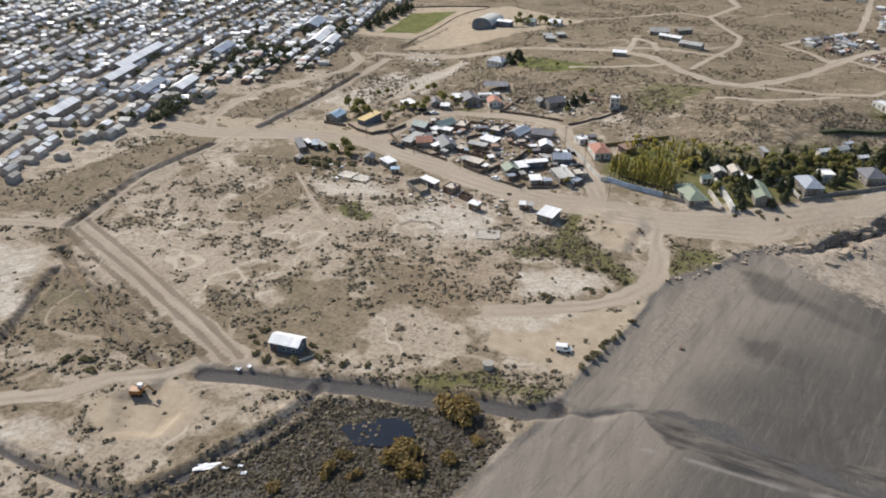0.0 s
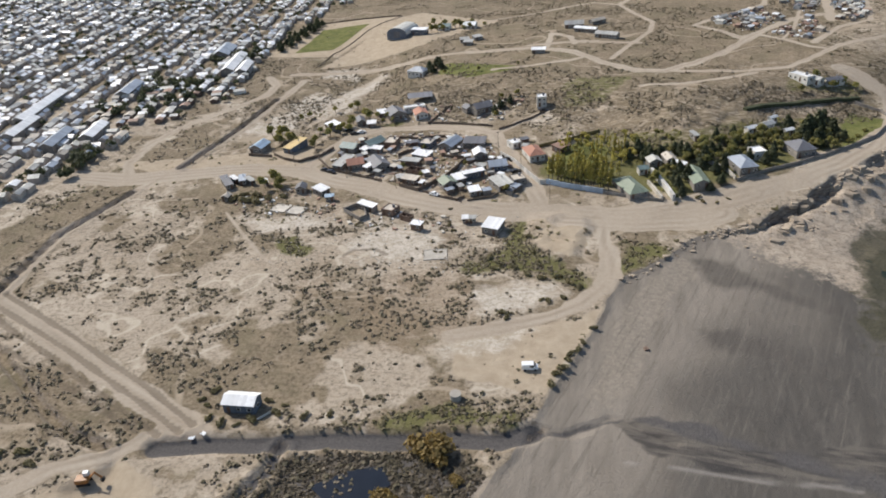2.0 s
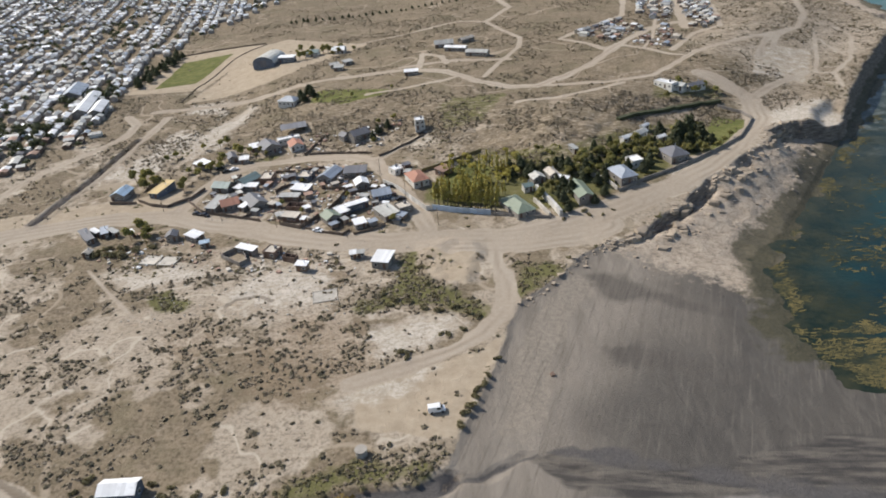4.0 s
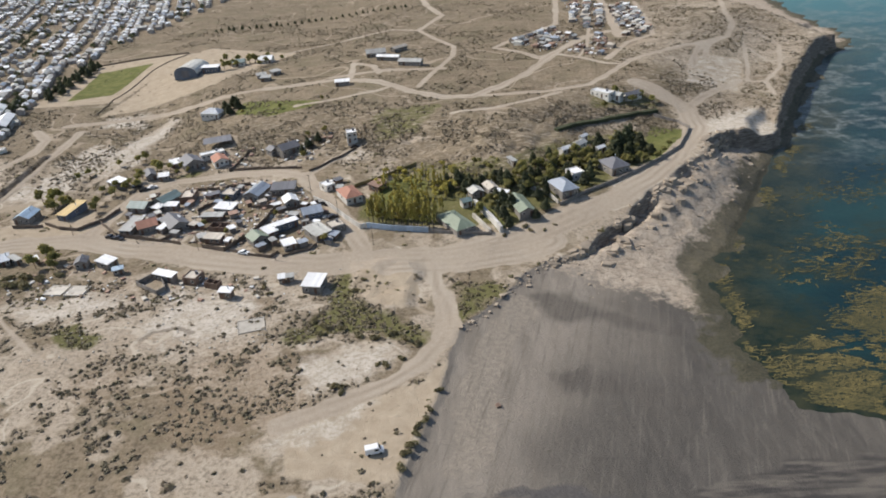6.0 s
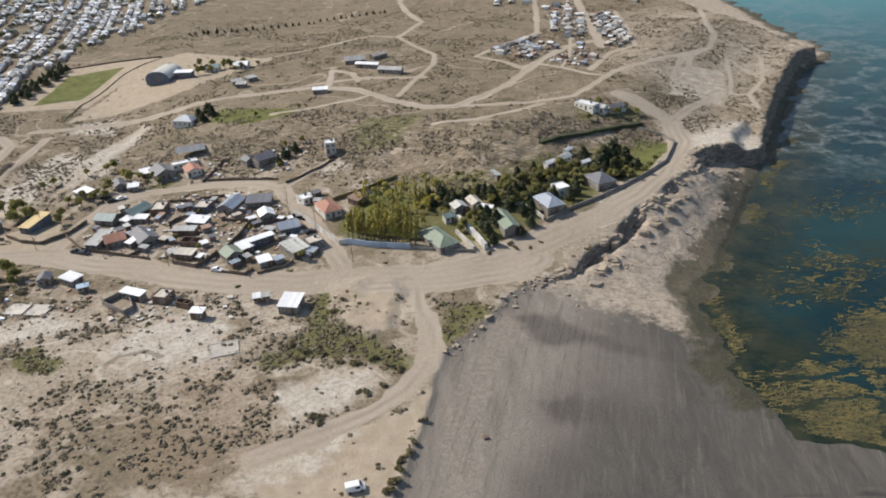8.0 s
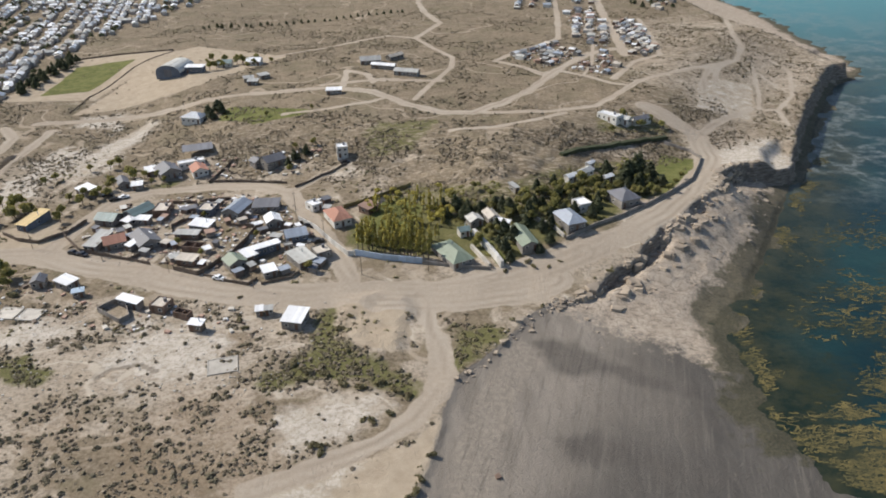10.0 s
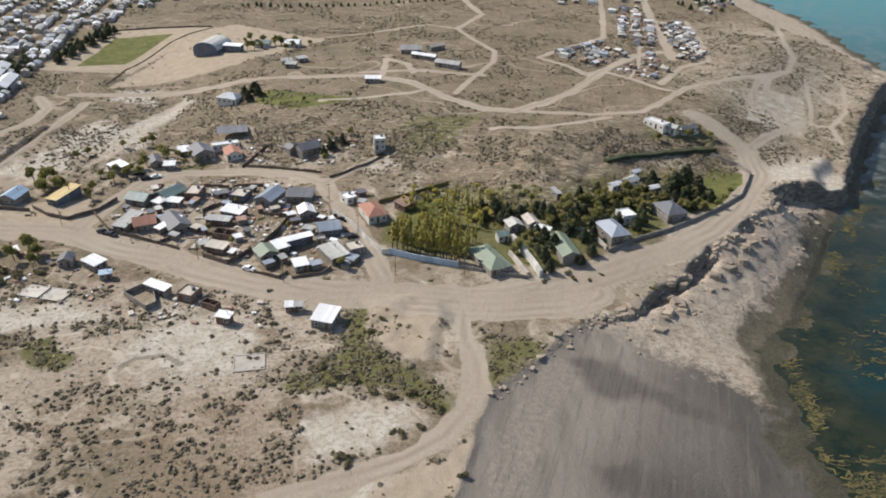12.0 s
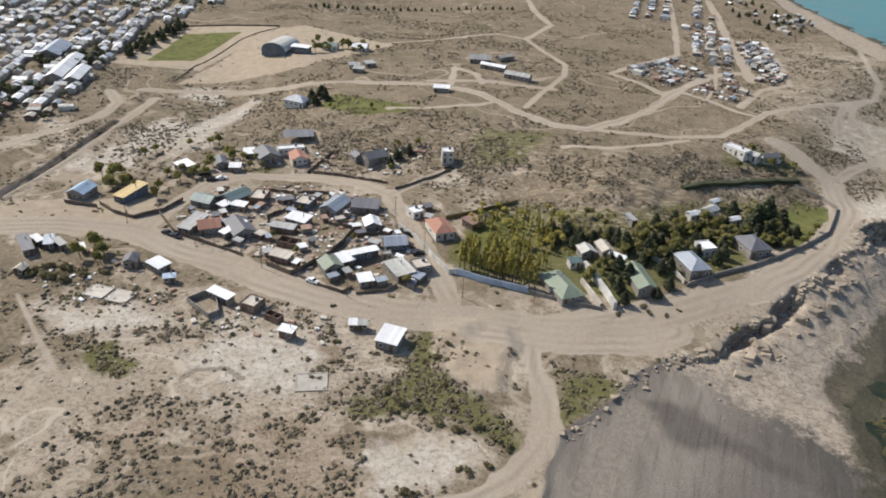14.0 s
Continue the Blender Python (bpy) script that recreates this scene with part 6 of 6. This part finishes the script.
fence("board_fence", [(-143, 250), (-132, 238), (-118, 233), (-112.5, 231), (-107, 239)], 1.7, 0.1, M_WOOD, "dark board fence round a village yard", group="village fences", sag=0.3)
fence("board_fence", [(-112, 231), (-104, 227.5)], 1.5, 0.1, M_WOOD, "dark board fence round a village yard", group="village fences", sag=0.3)
fence("board_fence", [(-95, 223.5), (-86, 219.5), (-84.5, 221), (-78, 231), (-75, 240), (-73.5, 250)], 1.9, 0.12, M_WOOD, "tall dark fence between two village yards", group="village fences", sag=0.2)
fence("board_fence", [(-84, 219.3), (-76, 215.3), (-68, 212.5), (-66, 216)], 1.3, 0.1, M_WOOD, "dark board fence along the road", group="village fences", sag=0.3)
fence("board_fence", [(-73.5, 250), (-83, 252.5), (-86, 257), (-87.5, 270), (-90, 277), (-100, 277)], 1.6, 0.1, M_WOOD, "dark board fence behind village houses", group="village fences", sag=0.3)
fence("board_fence", [(-71.5, 245), (-60, 249), (-56, 252)], 1.3, 0.1, M_WOOD, "dark board fence behind village houses", group="village fences", sag=0.3)
fence("board_fence", [(-113, 277), (-103, 276), (-101, 262), (-106, 255), (-104, 250)], 1.5, 0.1, M_WOOD, "dark board fence behind village houses", group="village fences", sag=0.3)
fence("board_fence", [(-64, 213), (-55, 216), (-53, 219)], 1.1, 0.1, M_WOOD, "low dark fence along the road", group="village fences", sag=0.3)
fence("board_fence", [(-166, 252), (-158, 247), (-150, 245), (-143, 252), (-140, 262)], 1.5, 0.15, M_WOOD, "dark fence round the ochre-roofed house", group="village fences", sag=0.2)
fence("board_fence", [(-178, 250), (-166, 250)], 1.4, 0.15, M_WOOD, "dark fence beside the blue-roofed house", group="village fences", sag=0.2)
fence("block_wall", [(-110, 200), (-101, 193.5), (-99, 196), (-105, 207), (-110, 200)], 1.7, 0.2, WALLS["block"], "grey block wall round a small yard", "wall", False)
fence("board_fence", [(-102, 296.5), (-92, 295), (-70, 289)], 1.3, 0.12, M_WOOD, "dark fence above the upper village street", group="village fences", sag=0.3)
fence("board_fence", [(-66, 284), (-57, 293), (-47, 299)], 1.2, 0.12, M_WOOD, "dark fence beside the path to the cube house", group="village fences", sag=0.3)
fence("board_fence", [(-104, 296), (-101, 306), (-98, 314)], 1.2, 0.12, M_WOOD, "dark fence between two plots on the slope", group="village fences", sag=0.3)
fence("board_fence", [(-44, 262), (-36, 268), (-28, 274), (-20, 279)], 1.5, 0.3, M_OLIVE, "dark hedge behind the poplar grove", "hedge", False)
fence("field_fence", [(-206, 394), (-208, 424), (-199, 470), (-184, 504)], 0.55, 0.25, M_WOOD, "long dark fence along a trench across the plain", sag=0.4)
fence("field_fence", [(-186, 506), (-222, 504), (-256, 503)], 1.0, 0.3, M_WOOD, "dark fence behind the playing field", sag=0.2)
fence("yard_fence", [(-87.5, 86.5), (-85, 90)], 0.6, 0.12, WALLS["white"], "pale low wall beside the lone house", "wall", False)


fence("hedge", [(40, 294), (52, 303), (64, 310), (78, 317), (90, 322)], 1.3, 2.2, M_CONIFER, "long dark clipped hedge below the white farm", "hedge", False)


# ---- vehicles ----
def vehicle(x, y, angle, kind, paint, label):
    ob = root("van" if kind == "van" else "car", x, y, angle, label, "van" if kind == "van" else "car")
    L, Wd = (4.3, 1.85) if kind == "van" else (4.2, 1.75)
    prof = [(-L / 2, 0.35), (-L / 2, 1.95), (L * 0.22, 2.0), (L * 0.36, 1.15), (L / 2, 0.95), (L / 2, 0.35)] if kind == "van" else [(-L / 2, 0.3), (-L / 2, 0.9), (-L * 0.3, 0.98), (-L * 0.18, 1.45), (L * 0.1, 1.45), (L * 0.25, 0.95), (L / 2, 0.8), (L / 2, 0.3)]
    bm = bmesh.new()
    a = [bm.verts.new((px, -Wd / 2, pz)) for px, pz in prof]
    b = [bm.verts.new((px, Wd / 2, pz)) for px, pz in prof]
    bm.faces.new(a)
    bm.faces.new(b[::-1])
    for i in range(len(prof)):
        j = (i + 1) % len(prof)
        bm.faces.new((a[j], a[i], b[i], b[j]))
    bmesh.ops.recalc_face_normals(bm, faces=bm.faces[:])
    bmesh.ops.bevel(bm, geom=bm.edges[:], offset=0.07, segments=2, affect="EDGES")
    part("body", bm, paint, ob)
    for sy_ in (-1, 1):
        bm = bmesh.new()
        if kind == "van":
            box(bm, L * 0.0, L * 0.24, sy_ * Wd / 2 - 0.02, sy_ * Wd / 2 + 0.02, 1.15, 1.75)
        else:
            box(bm, -L * 0.2, L * 0.12, sy_ * Wd / 2 - 0.02, sy_ * Wd / 2 + 0.02, 0.98, 1.35)
        part("side_window", bm, M_PANE, ob)
    bm = bmesh.new()
    x0, z0, x1, z1 = (L * 0.245, 1.88, L * 0.345, 1.25) if kind == "van" else (L * 0.12, 1.4, L * 0.23, 1.02)
    slab(bm, ((x0, -Wd * 0.42, z0 + 0.04), (x0, Wd * 0.42, z0 + 0.04), (x1, Wd * 0.42, z1 + 0.04), (x1, -Wd * 0.42, z1 + 0.04)), 0.05)
    part("windscreen", bm, M_PANE, ob)
    for sx_ in (-1, 1):
        for sy_ in (-1, 1):
            bm = bmesh.new()
            bmesh.ops.create_cone(bm, cap_ends=True, segments=14, radius1=0.34, radius2=0.34, depth=0.24, matrix=Matrix.Translation((sx_ * L * 0.31, sy_ * (Wd / 2 - 0.1), 0.34)) @ Matrix.Rotation(radians(90), 4, "X"))
            part("wheel", bm, M_RUBBER, ob, "black wheel")
    return ob


vehicle(-24.3, 118.0, 12, "van", M_WHITE_PAINT, "white van parked on the sandy flat")
vehicle(-78.3, 216.7, -20, "car", M_WHITE_PAINT, "white car parked beside the village road")
vehicle(-133.7, 236.8, -20, "car", M_DARK_PAINT, "dark car parked beside the village road")
vehicle(-130.0, 235.4, -20, "car", M_DARK_PAINT, "dark car parked beside the village road")
vehicle(-49.6, 237.3, 20, "car", M_DARK_PAINT, "dark car parked beside a village house")
vehicle(-48.7, 221.7, 40, "car", M_WHITE_PAINT, "white car parked beside a beige-roofed house")
vehicle(-54.3, 248.3, -30, "car", M_DARK_PAINT, "dark car standing in the village street")
vehicle(-137.5, 281.5, 30, "car", M_DARK_PAINT, "dark car parked in the upper village street")
vehicle(-134.5, 283.5, 30, "car", M_WHITE_PAINT, "white car parked in the upper village street")


def digger(x, y, angle):
    ob = root("excavator", x, y, angle, "orange-brown excavator at the edge of a dug pit", "excavator")
    for sy_ in (-0.9, 0.9):
        bm = bmesh.new()
        box(bm, -1.6, 1.6, sy_ - 0.28, sy_ + 0.28, 0, 0.8)
        bmesh.ops.bevel(bm, geom=bm.edges[:], offset=0.2, segments=2, affect="EDGES")
        part("track", bm, M_RUBBER, ob, "dark crawler track")
    bm = bmesh.new()
    box(bm, -1.7, 1.3, -1.15, 1.15, 0.85, 2.0)
    bmesh.ops.bevel(bm, geom=bm.edges[:], offset=0.12, segments=2, affect="EDGES")
    part("body", bm, M_ORANGE_PAINT, ob)
    bm = bmesh.new()
    box(bm, 0.1, 1.35, 0.15, 1.15, 2.0, 3.0)
    part("cab", bm, M_WHITE_PAINT, ob, "white cab roof and frame")
    for pts in (((1.2, 1.6), (3.2, 3.4)), ((3.2, 3.4), (4.6, 1.6))):
        bm = bmesh.new()
        (xa, za), (xb, zb) = pts
        slab(bm, ((xa, -0.55, za + 0.2), (xb, -0.55, zb + 0.2), (xb, -0.15, zb + 0.2), (xa, -0.15, za + 0.2)), 0.4)
        part("boom", bm, M_ORANGE_PAINT, ob)
    bm = bmesh.new()
    box(bm, 4.1, 4.9, -0.9, 0.2, 0.7, 1.6)
    bmesh.ops.bevel(bm, geom=bm.edges[:], offset=0.1, segments=1, affect="EDGES")
    part("bucket", bm, M_RUBBER, ob, "dark steel bucket")


digger(-118.5, 60.5, 20)


# ---- slabs, tank, sheeting, poles and rubble ----
def slab_thing(name, x, y, angle, w, d, h, material, label, category):
    ob = root(name, x, y, angle, label, category)
    bm = bmesh.new()
    box(bm, -w / 2, w / 2, -d / 2, d / 2, -0.8, h)
    part("plate", bm, material, ob)
    bm = bmesh.new()
    t = 0.25
    for a in ((-w / 2 - t, w / 2 + t, -d / 2 - t, -d / 2), (-w / 2 - t, w / 2 + t, d / 2, d / 2 + t), (-w / 2 - t, -w / 2, -d / 2, d / 2), (w / 2, w / 2 + t, -d / 2, d / 2)):
        box(bm, *a, -0.8, h + 0.12)
    part("kerb", bm, M_CONCRETE, ob)


slab_thing("foundation_slab", -136.8, 199.8, -8, 6.0, 5.5, 0.35, M_CONCRETE, "pale concrete foundation slab of an unbuilt house", "slab")
slab_thing("foundation_slab", -129.3, 198.4, -8, 6.0, 5.5, 0.35, M_CONCRETE, "pale concrete foundation slab of an unbuilt house", "slab")
slab_thing("foundation_slab", -65.6, 172.8, 15, 7.4, 6.4, 0.15, M_CONCRETE, "worn low foundation plate on sandy ground", "slab")

tank = root("water_cistern", -40.6, 103.2, 0, "round pale concrete cistern among green bushes", "cistern")
bm = bmesh.new()
bmesh.ops.create_cone(bm, cap_ends=True, segments=24, radius1=1.4, radius2=1.4, depth=2.4, matrix=Matrix.Translation((0, 0, 0.5)))
part("body", bm, M_TANK, tank)
bm = bmesh.new()
bmesh.ops.create_cone(bm, cap_ends=True, segments=24, radius1=1.5, radius2=1.5, depth=0.2, matrix=Matrix.Translation((0, 0, 1.75)))
part("rim", bm, M_TANK, tank)


def sheet(x, y, w, d, angle, seed, label):
    """A crumpled bright white sheet that lies on the ground."""
    r_ = random.Random(seed)
    bm = bmesh.new()
    bmesh.ops.create_grid(bm, x_segments=7, y_segments=5, size=0.5)
    for v in bm.verts:
        k = 1 - 0.35 * r_.random() if abs(v.co.x) > 0.45 or abs(v.co.y) > 0.45 else 1
        v.co = Vector((v.co.x * w * k, v.co.y * d * k, 0.15 + 0.3 * r_.random()))
    bmesh.ops.solidify(bm, geom=bm.faces[:], thickness=0.06)
    me = bpy.data.meshes.new("plastic_sheeting")
    bm.to_mesh(me)
    bm.free()
    me.materials.append(M_WHITE_SHEET)
    ob = new("plastic_sheeting", me)
    ob.matrix_basis = pose(x, y, lay(x, y) + 0.1, 0, 0, angle)
    tagged(ob, label, "sheeting")


# the large sheet imitates a sun glint beside the drain by its white colour
sheet(-85.5, 47.6, 8.5, 2.4, 28, 1, "bright white sheet in place of a sun glint beside the drain")
sheet(-78, 49, 1.8, 1.0, 40, 2, "small scrap of white sheeting in the marsh")
sheet(-76, 41, 2.2, 0.9, 50, 3, "small scrap of white sheeting in the marsh")
sheet(-80, 50.5, 1.4, 0.8, 10, 4, "small scrap of white sheeting in the marsh")
sheet(-101, 78, 1.6, 1.4, 10, 5, "white block at the culvert mouth")
sheet(-98.5, 79.5, 1.2, 1.6, 70, 6, "white block at the culvert mouth")


def utility_pole(x, y, angle):
    ob = root("utility_pole", x, y, angle, "slim grey wooden utility pole beside the road", "pole", "utility poles")
    bm = bmesh.new()
    bmesh.ops.create_cone(bm, cap_ends=True, segments=8, radius1=0.11, radius2=0.07, depth=7.5, matrix=Matrix.Translation((0, 0, 3.25)))
    part("mast", bm, M_WOOD, ob)
    bm = bmesh.new()
    box(bm, -0.7, 0.7, -0.05, 0.05, 6.5, 6.62)
    part("crossarm", bm, M_WOOD, ob)


for x, y, a in ((-150, 241, 70), (-122, 232, 70), (-96, 222, 65), (-66, 211, 70), (-33, 217, 80), (-12, 219, 85), (-48, 240, 0), (-62, 263, 0)):
    utility_pole(x, y, a)


def rubble(name, label, count, where, seed, lo, hi, material, category="rocks"):
    """Loose stones past counting, as one object."""
    r_ = np.random.RandomState(seed)
    cube = np.array([(-1, -1, -1), (1, -1, -1), (1, 1, -1), (-1, 1, -1), (-1, -1, 1), (1, -1, 1), (1, 1, 1), (-1, 1, 1)], float)
    faces = np.array([(0, 3, 2, 1), (4, 5, 6, 7), (0, 1, 5, 4), (1, 2, 6, 5), (2, 3, 7, 6), (3, 0, 4, 7)])
    co, fa = [], []
    for i in range(count):
        x, y = where(r_)
        s = lo + (hi - lo) * r_.rand() ** 2.5
        t = r_.uniform(0, 6.28)
        b = cube * (0.55 + 0.45 * r_.rand(8, 3)) * np.array([1, 0.7, 0.5]) * s
        b = np.stack([b[:, 0] * math.cos(t) - b[:, 1] * math.sin(t) + x, b[:, 0] * math.sin(t) + b[:, 1] * math.cos(t) + y, b[:, 2] + lay(x, y) + 0.2 * s], 1)
        fa.append(faces + 8 * i)
        co.append(b)
    me = quads_mesh(name, np.concatenate(co), np.concatenate(fa))
    me.materials.append(material)
    tagged(new(name, me), label, category, kind="stuff")


def along_scarp(r_, first=3, last=22, spread=2.5, shift=1.5):
    i = r_.randint(first, last)
    p_ = SCARP[i] + (SCARP[i + 1] - SCARP[i]) * r_.rand()
    d_ = (SCARP[i + 1] - SCARP[i]) / np.linalg.norm(SCARP[i + 1] - SCARP[i])
    o_ = shift + r_.normal() * spread
    return p_[0] + d_[1] * o_, p_[1] - d_[0] * o_


rubble("scarp_rocks", "broken sandstone blocks along the edge of the beach", 240, lambda r_: along_scarp(r_, 8, 22, 1.3, 0.8), 31, 0.12, 1.0, M_ROCK)
rubble("ledge_rocks", "tilted sandstone slabs on the rocky shore", 120, lambda r_: along_scarp(r_, 12, 20, 7.0, 9.0), 32, 0.15, 0.8, M_ROCK)
rubble("village_rubble", "bricks, scrap and rubble lying about the yards", 600, lambda r_: ((-128 + 78 * r_.rand()), (228 + 46 * r_.rand())), 33, 0.12, 0.5, WALLS["block"], "rubble")
rubble("plain_rubble", "stones and rubble on the sandy plain", 500, lambda r_: ((-130 + 90 * r_.rand()), (160 + 45 * r_.rand())), 34, 0.1, 0.45, M_CONCRETE, "rubble")
rubble("beach_boulder", "single dark boulder on the wet sand", 1, lambda r_: (4.7, 133.9), 35, 0.9, 1.0, WALLS["brick"])


# ---- broken slabs along the rocky shore ----
SLABS = []
for k in range(8):
    rs = random.Random(600 + k)
    bm = bmesh.new()
    n = rs.choice((5, 6, 7))
    ring = [(math.cos(6.28 * i / n) * rs.uniform(0.7, 1.1), math.sin(6.28 * i / n) * rs.uniform(0.45, 0.8)) for i in range(n)]
    low = [bm.verts.new((px * 1.08, py * 1.08, -0.8)) for px, py in ring]
    mid_ = [bm.verts.new((px * 1.04, py * 1.04, 0.12)) for px, py in ring]
    top_ = [bm.verts.new((px * 0.93, py * 0.93, 0.22 + rs.uniform(-0.04, 0.04))) for px, py in ring]
    for a_, b_ in ((low, mid_), (mid_, top_)):
        for i in range(n):
            bm.faces.new((a_[i], a_[(i + 1) % n], b_[(i + 1) % n], b_[i]))
    bm.faces.new(top_)
    me = bpy.data.meshes.new("broken_rock")
    bm.to_mesh(me)
    bm.free()
    me.materials.append(M_ROCK)
    SLABS.append(me)
rs = np.random.RandomState(77)
for i in range(150):
    if i < 95:
        x, y = along_scarp(rs, 12, 21, 1.0, 1.2)
    else:
        x, y = along_scarp(rs, 13, 20, 4.0, 6.0)
    s = 0.6 + 2.8 * rs.rand() ** 1.6
    ob = new("broken_rock", SLABS[rs.randint(8)])
    ob.matrix_basis = pose(x, y, lay(x, y) + 0.02 * s, rs.uniform(-14, 14), rs.uniform(-14, 14), rs.uniform(0, 360))
    ob.scale = (s, s, s * rs.uniform(0.7, 1.1))
    tagged(ob, "pale sandstone slab broken from the beach scarp", "rock", "broken slabs along the scarp", "thing")


# ---- more parked cars ----
for x, y, a, paint_, words in ((-142, 286, 20, M_DARK_PAINT, "dark car parked beside the upper street"), (-48, 301, 10, M_DARK_PAINT, "dark car parked beside the white block house"), (-54, 268, 60, M_WHITE_PAINT, "white car parked in the village street")):
    vehicle(x, y, a, "car", paint_, words)


def clutter(name, label, count, rings, seed, lo, hi, material):
    """Crates, tanks, boards and scrap past counting in the yards, as one object."""
    rc = np.random.RandomState(seed)

    def place(r_):
        ring = rings[r_.randint(len(rings))]
        lo_, hi_ = np.min(ring, 0), np.max(ring, 0)
        for _ in range(60):
            p_ = lo_ + (hi_ - lo_) * r_.rand(2)
            if inside(p_[:1], p_[1:], ring, 0.1)[0] > 0.5 and way_mask(p_[:1], p_[1:], 0.5)[0] < 0.1 and all(math.hypot(p_[0] - a, p_[1] - b) > r for a, b, r in HOUSES):
                break
        return p_[0], p_[1]
    rubble(name, label, count, place, seed, lo, hi, material, "scrap")


YARDS = [VILLAGE, VILLAGE, VILLAGE, [(-137, 300), (-100, 300), (-60, 296), (-60, 318), (-130, 318)], [(-160, 196), (-60, 186), (-56, 200), (-120, 220), (-160, 224)]]
FAR_YARDS = [[(32, 446), (61, 481), (78, 449), (50, 418)], [(62, 417), (88, 454), (91, 420), (78, 400)], [(88, 614), (112, 625), (101, 478), (86, 466), (78, 505)]]
for name_, words, material_, seed_ in (("scrap_boards", "grey boards and scrap stacked in the yards", M_WOOD, 81), ("white_tanks", "white tanks and sheets lying in the yards", ROOFS["white"], 82), ("rusty_scrap", "rusty metal scrap lying in the yards", ROOFS["brown"], 83), ("block_stacks", "stacked grey blocks in the yards", M_CONCRETE, 84)):
    clutter(name_, words, 170, YARDS, seed_, 0.35, 1.3, material_)
    clutter(name_, words.replace("yards", "yards of the plateau settlement"), 130, FAR_YARDS, seed_ + 10, 0.4, 1.7, material_)
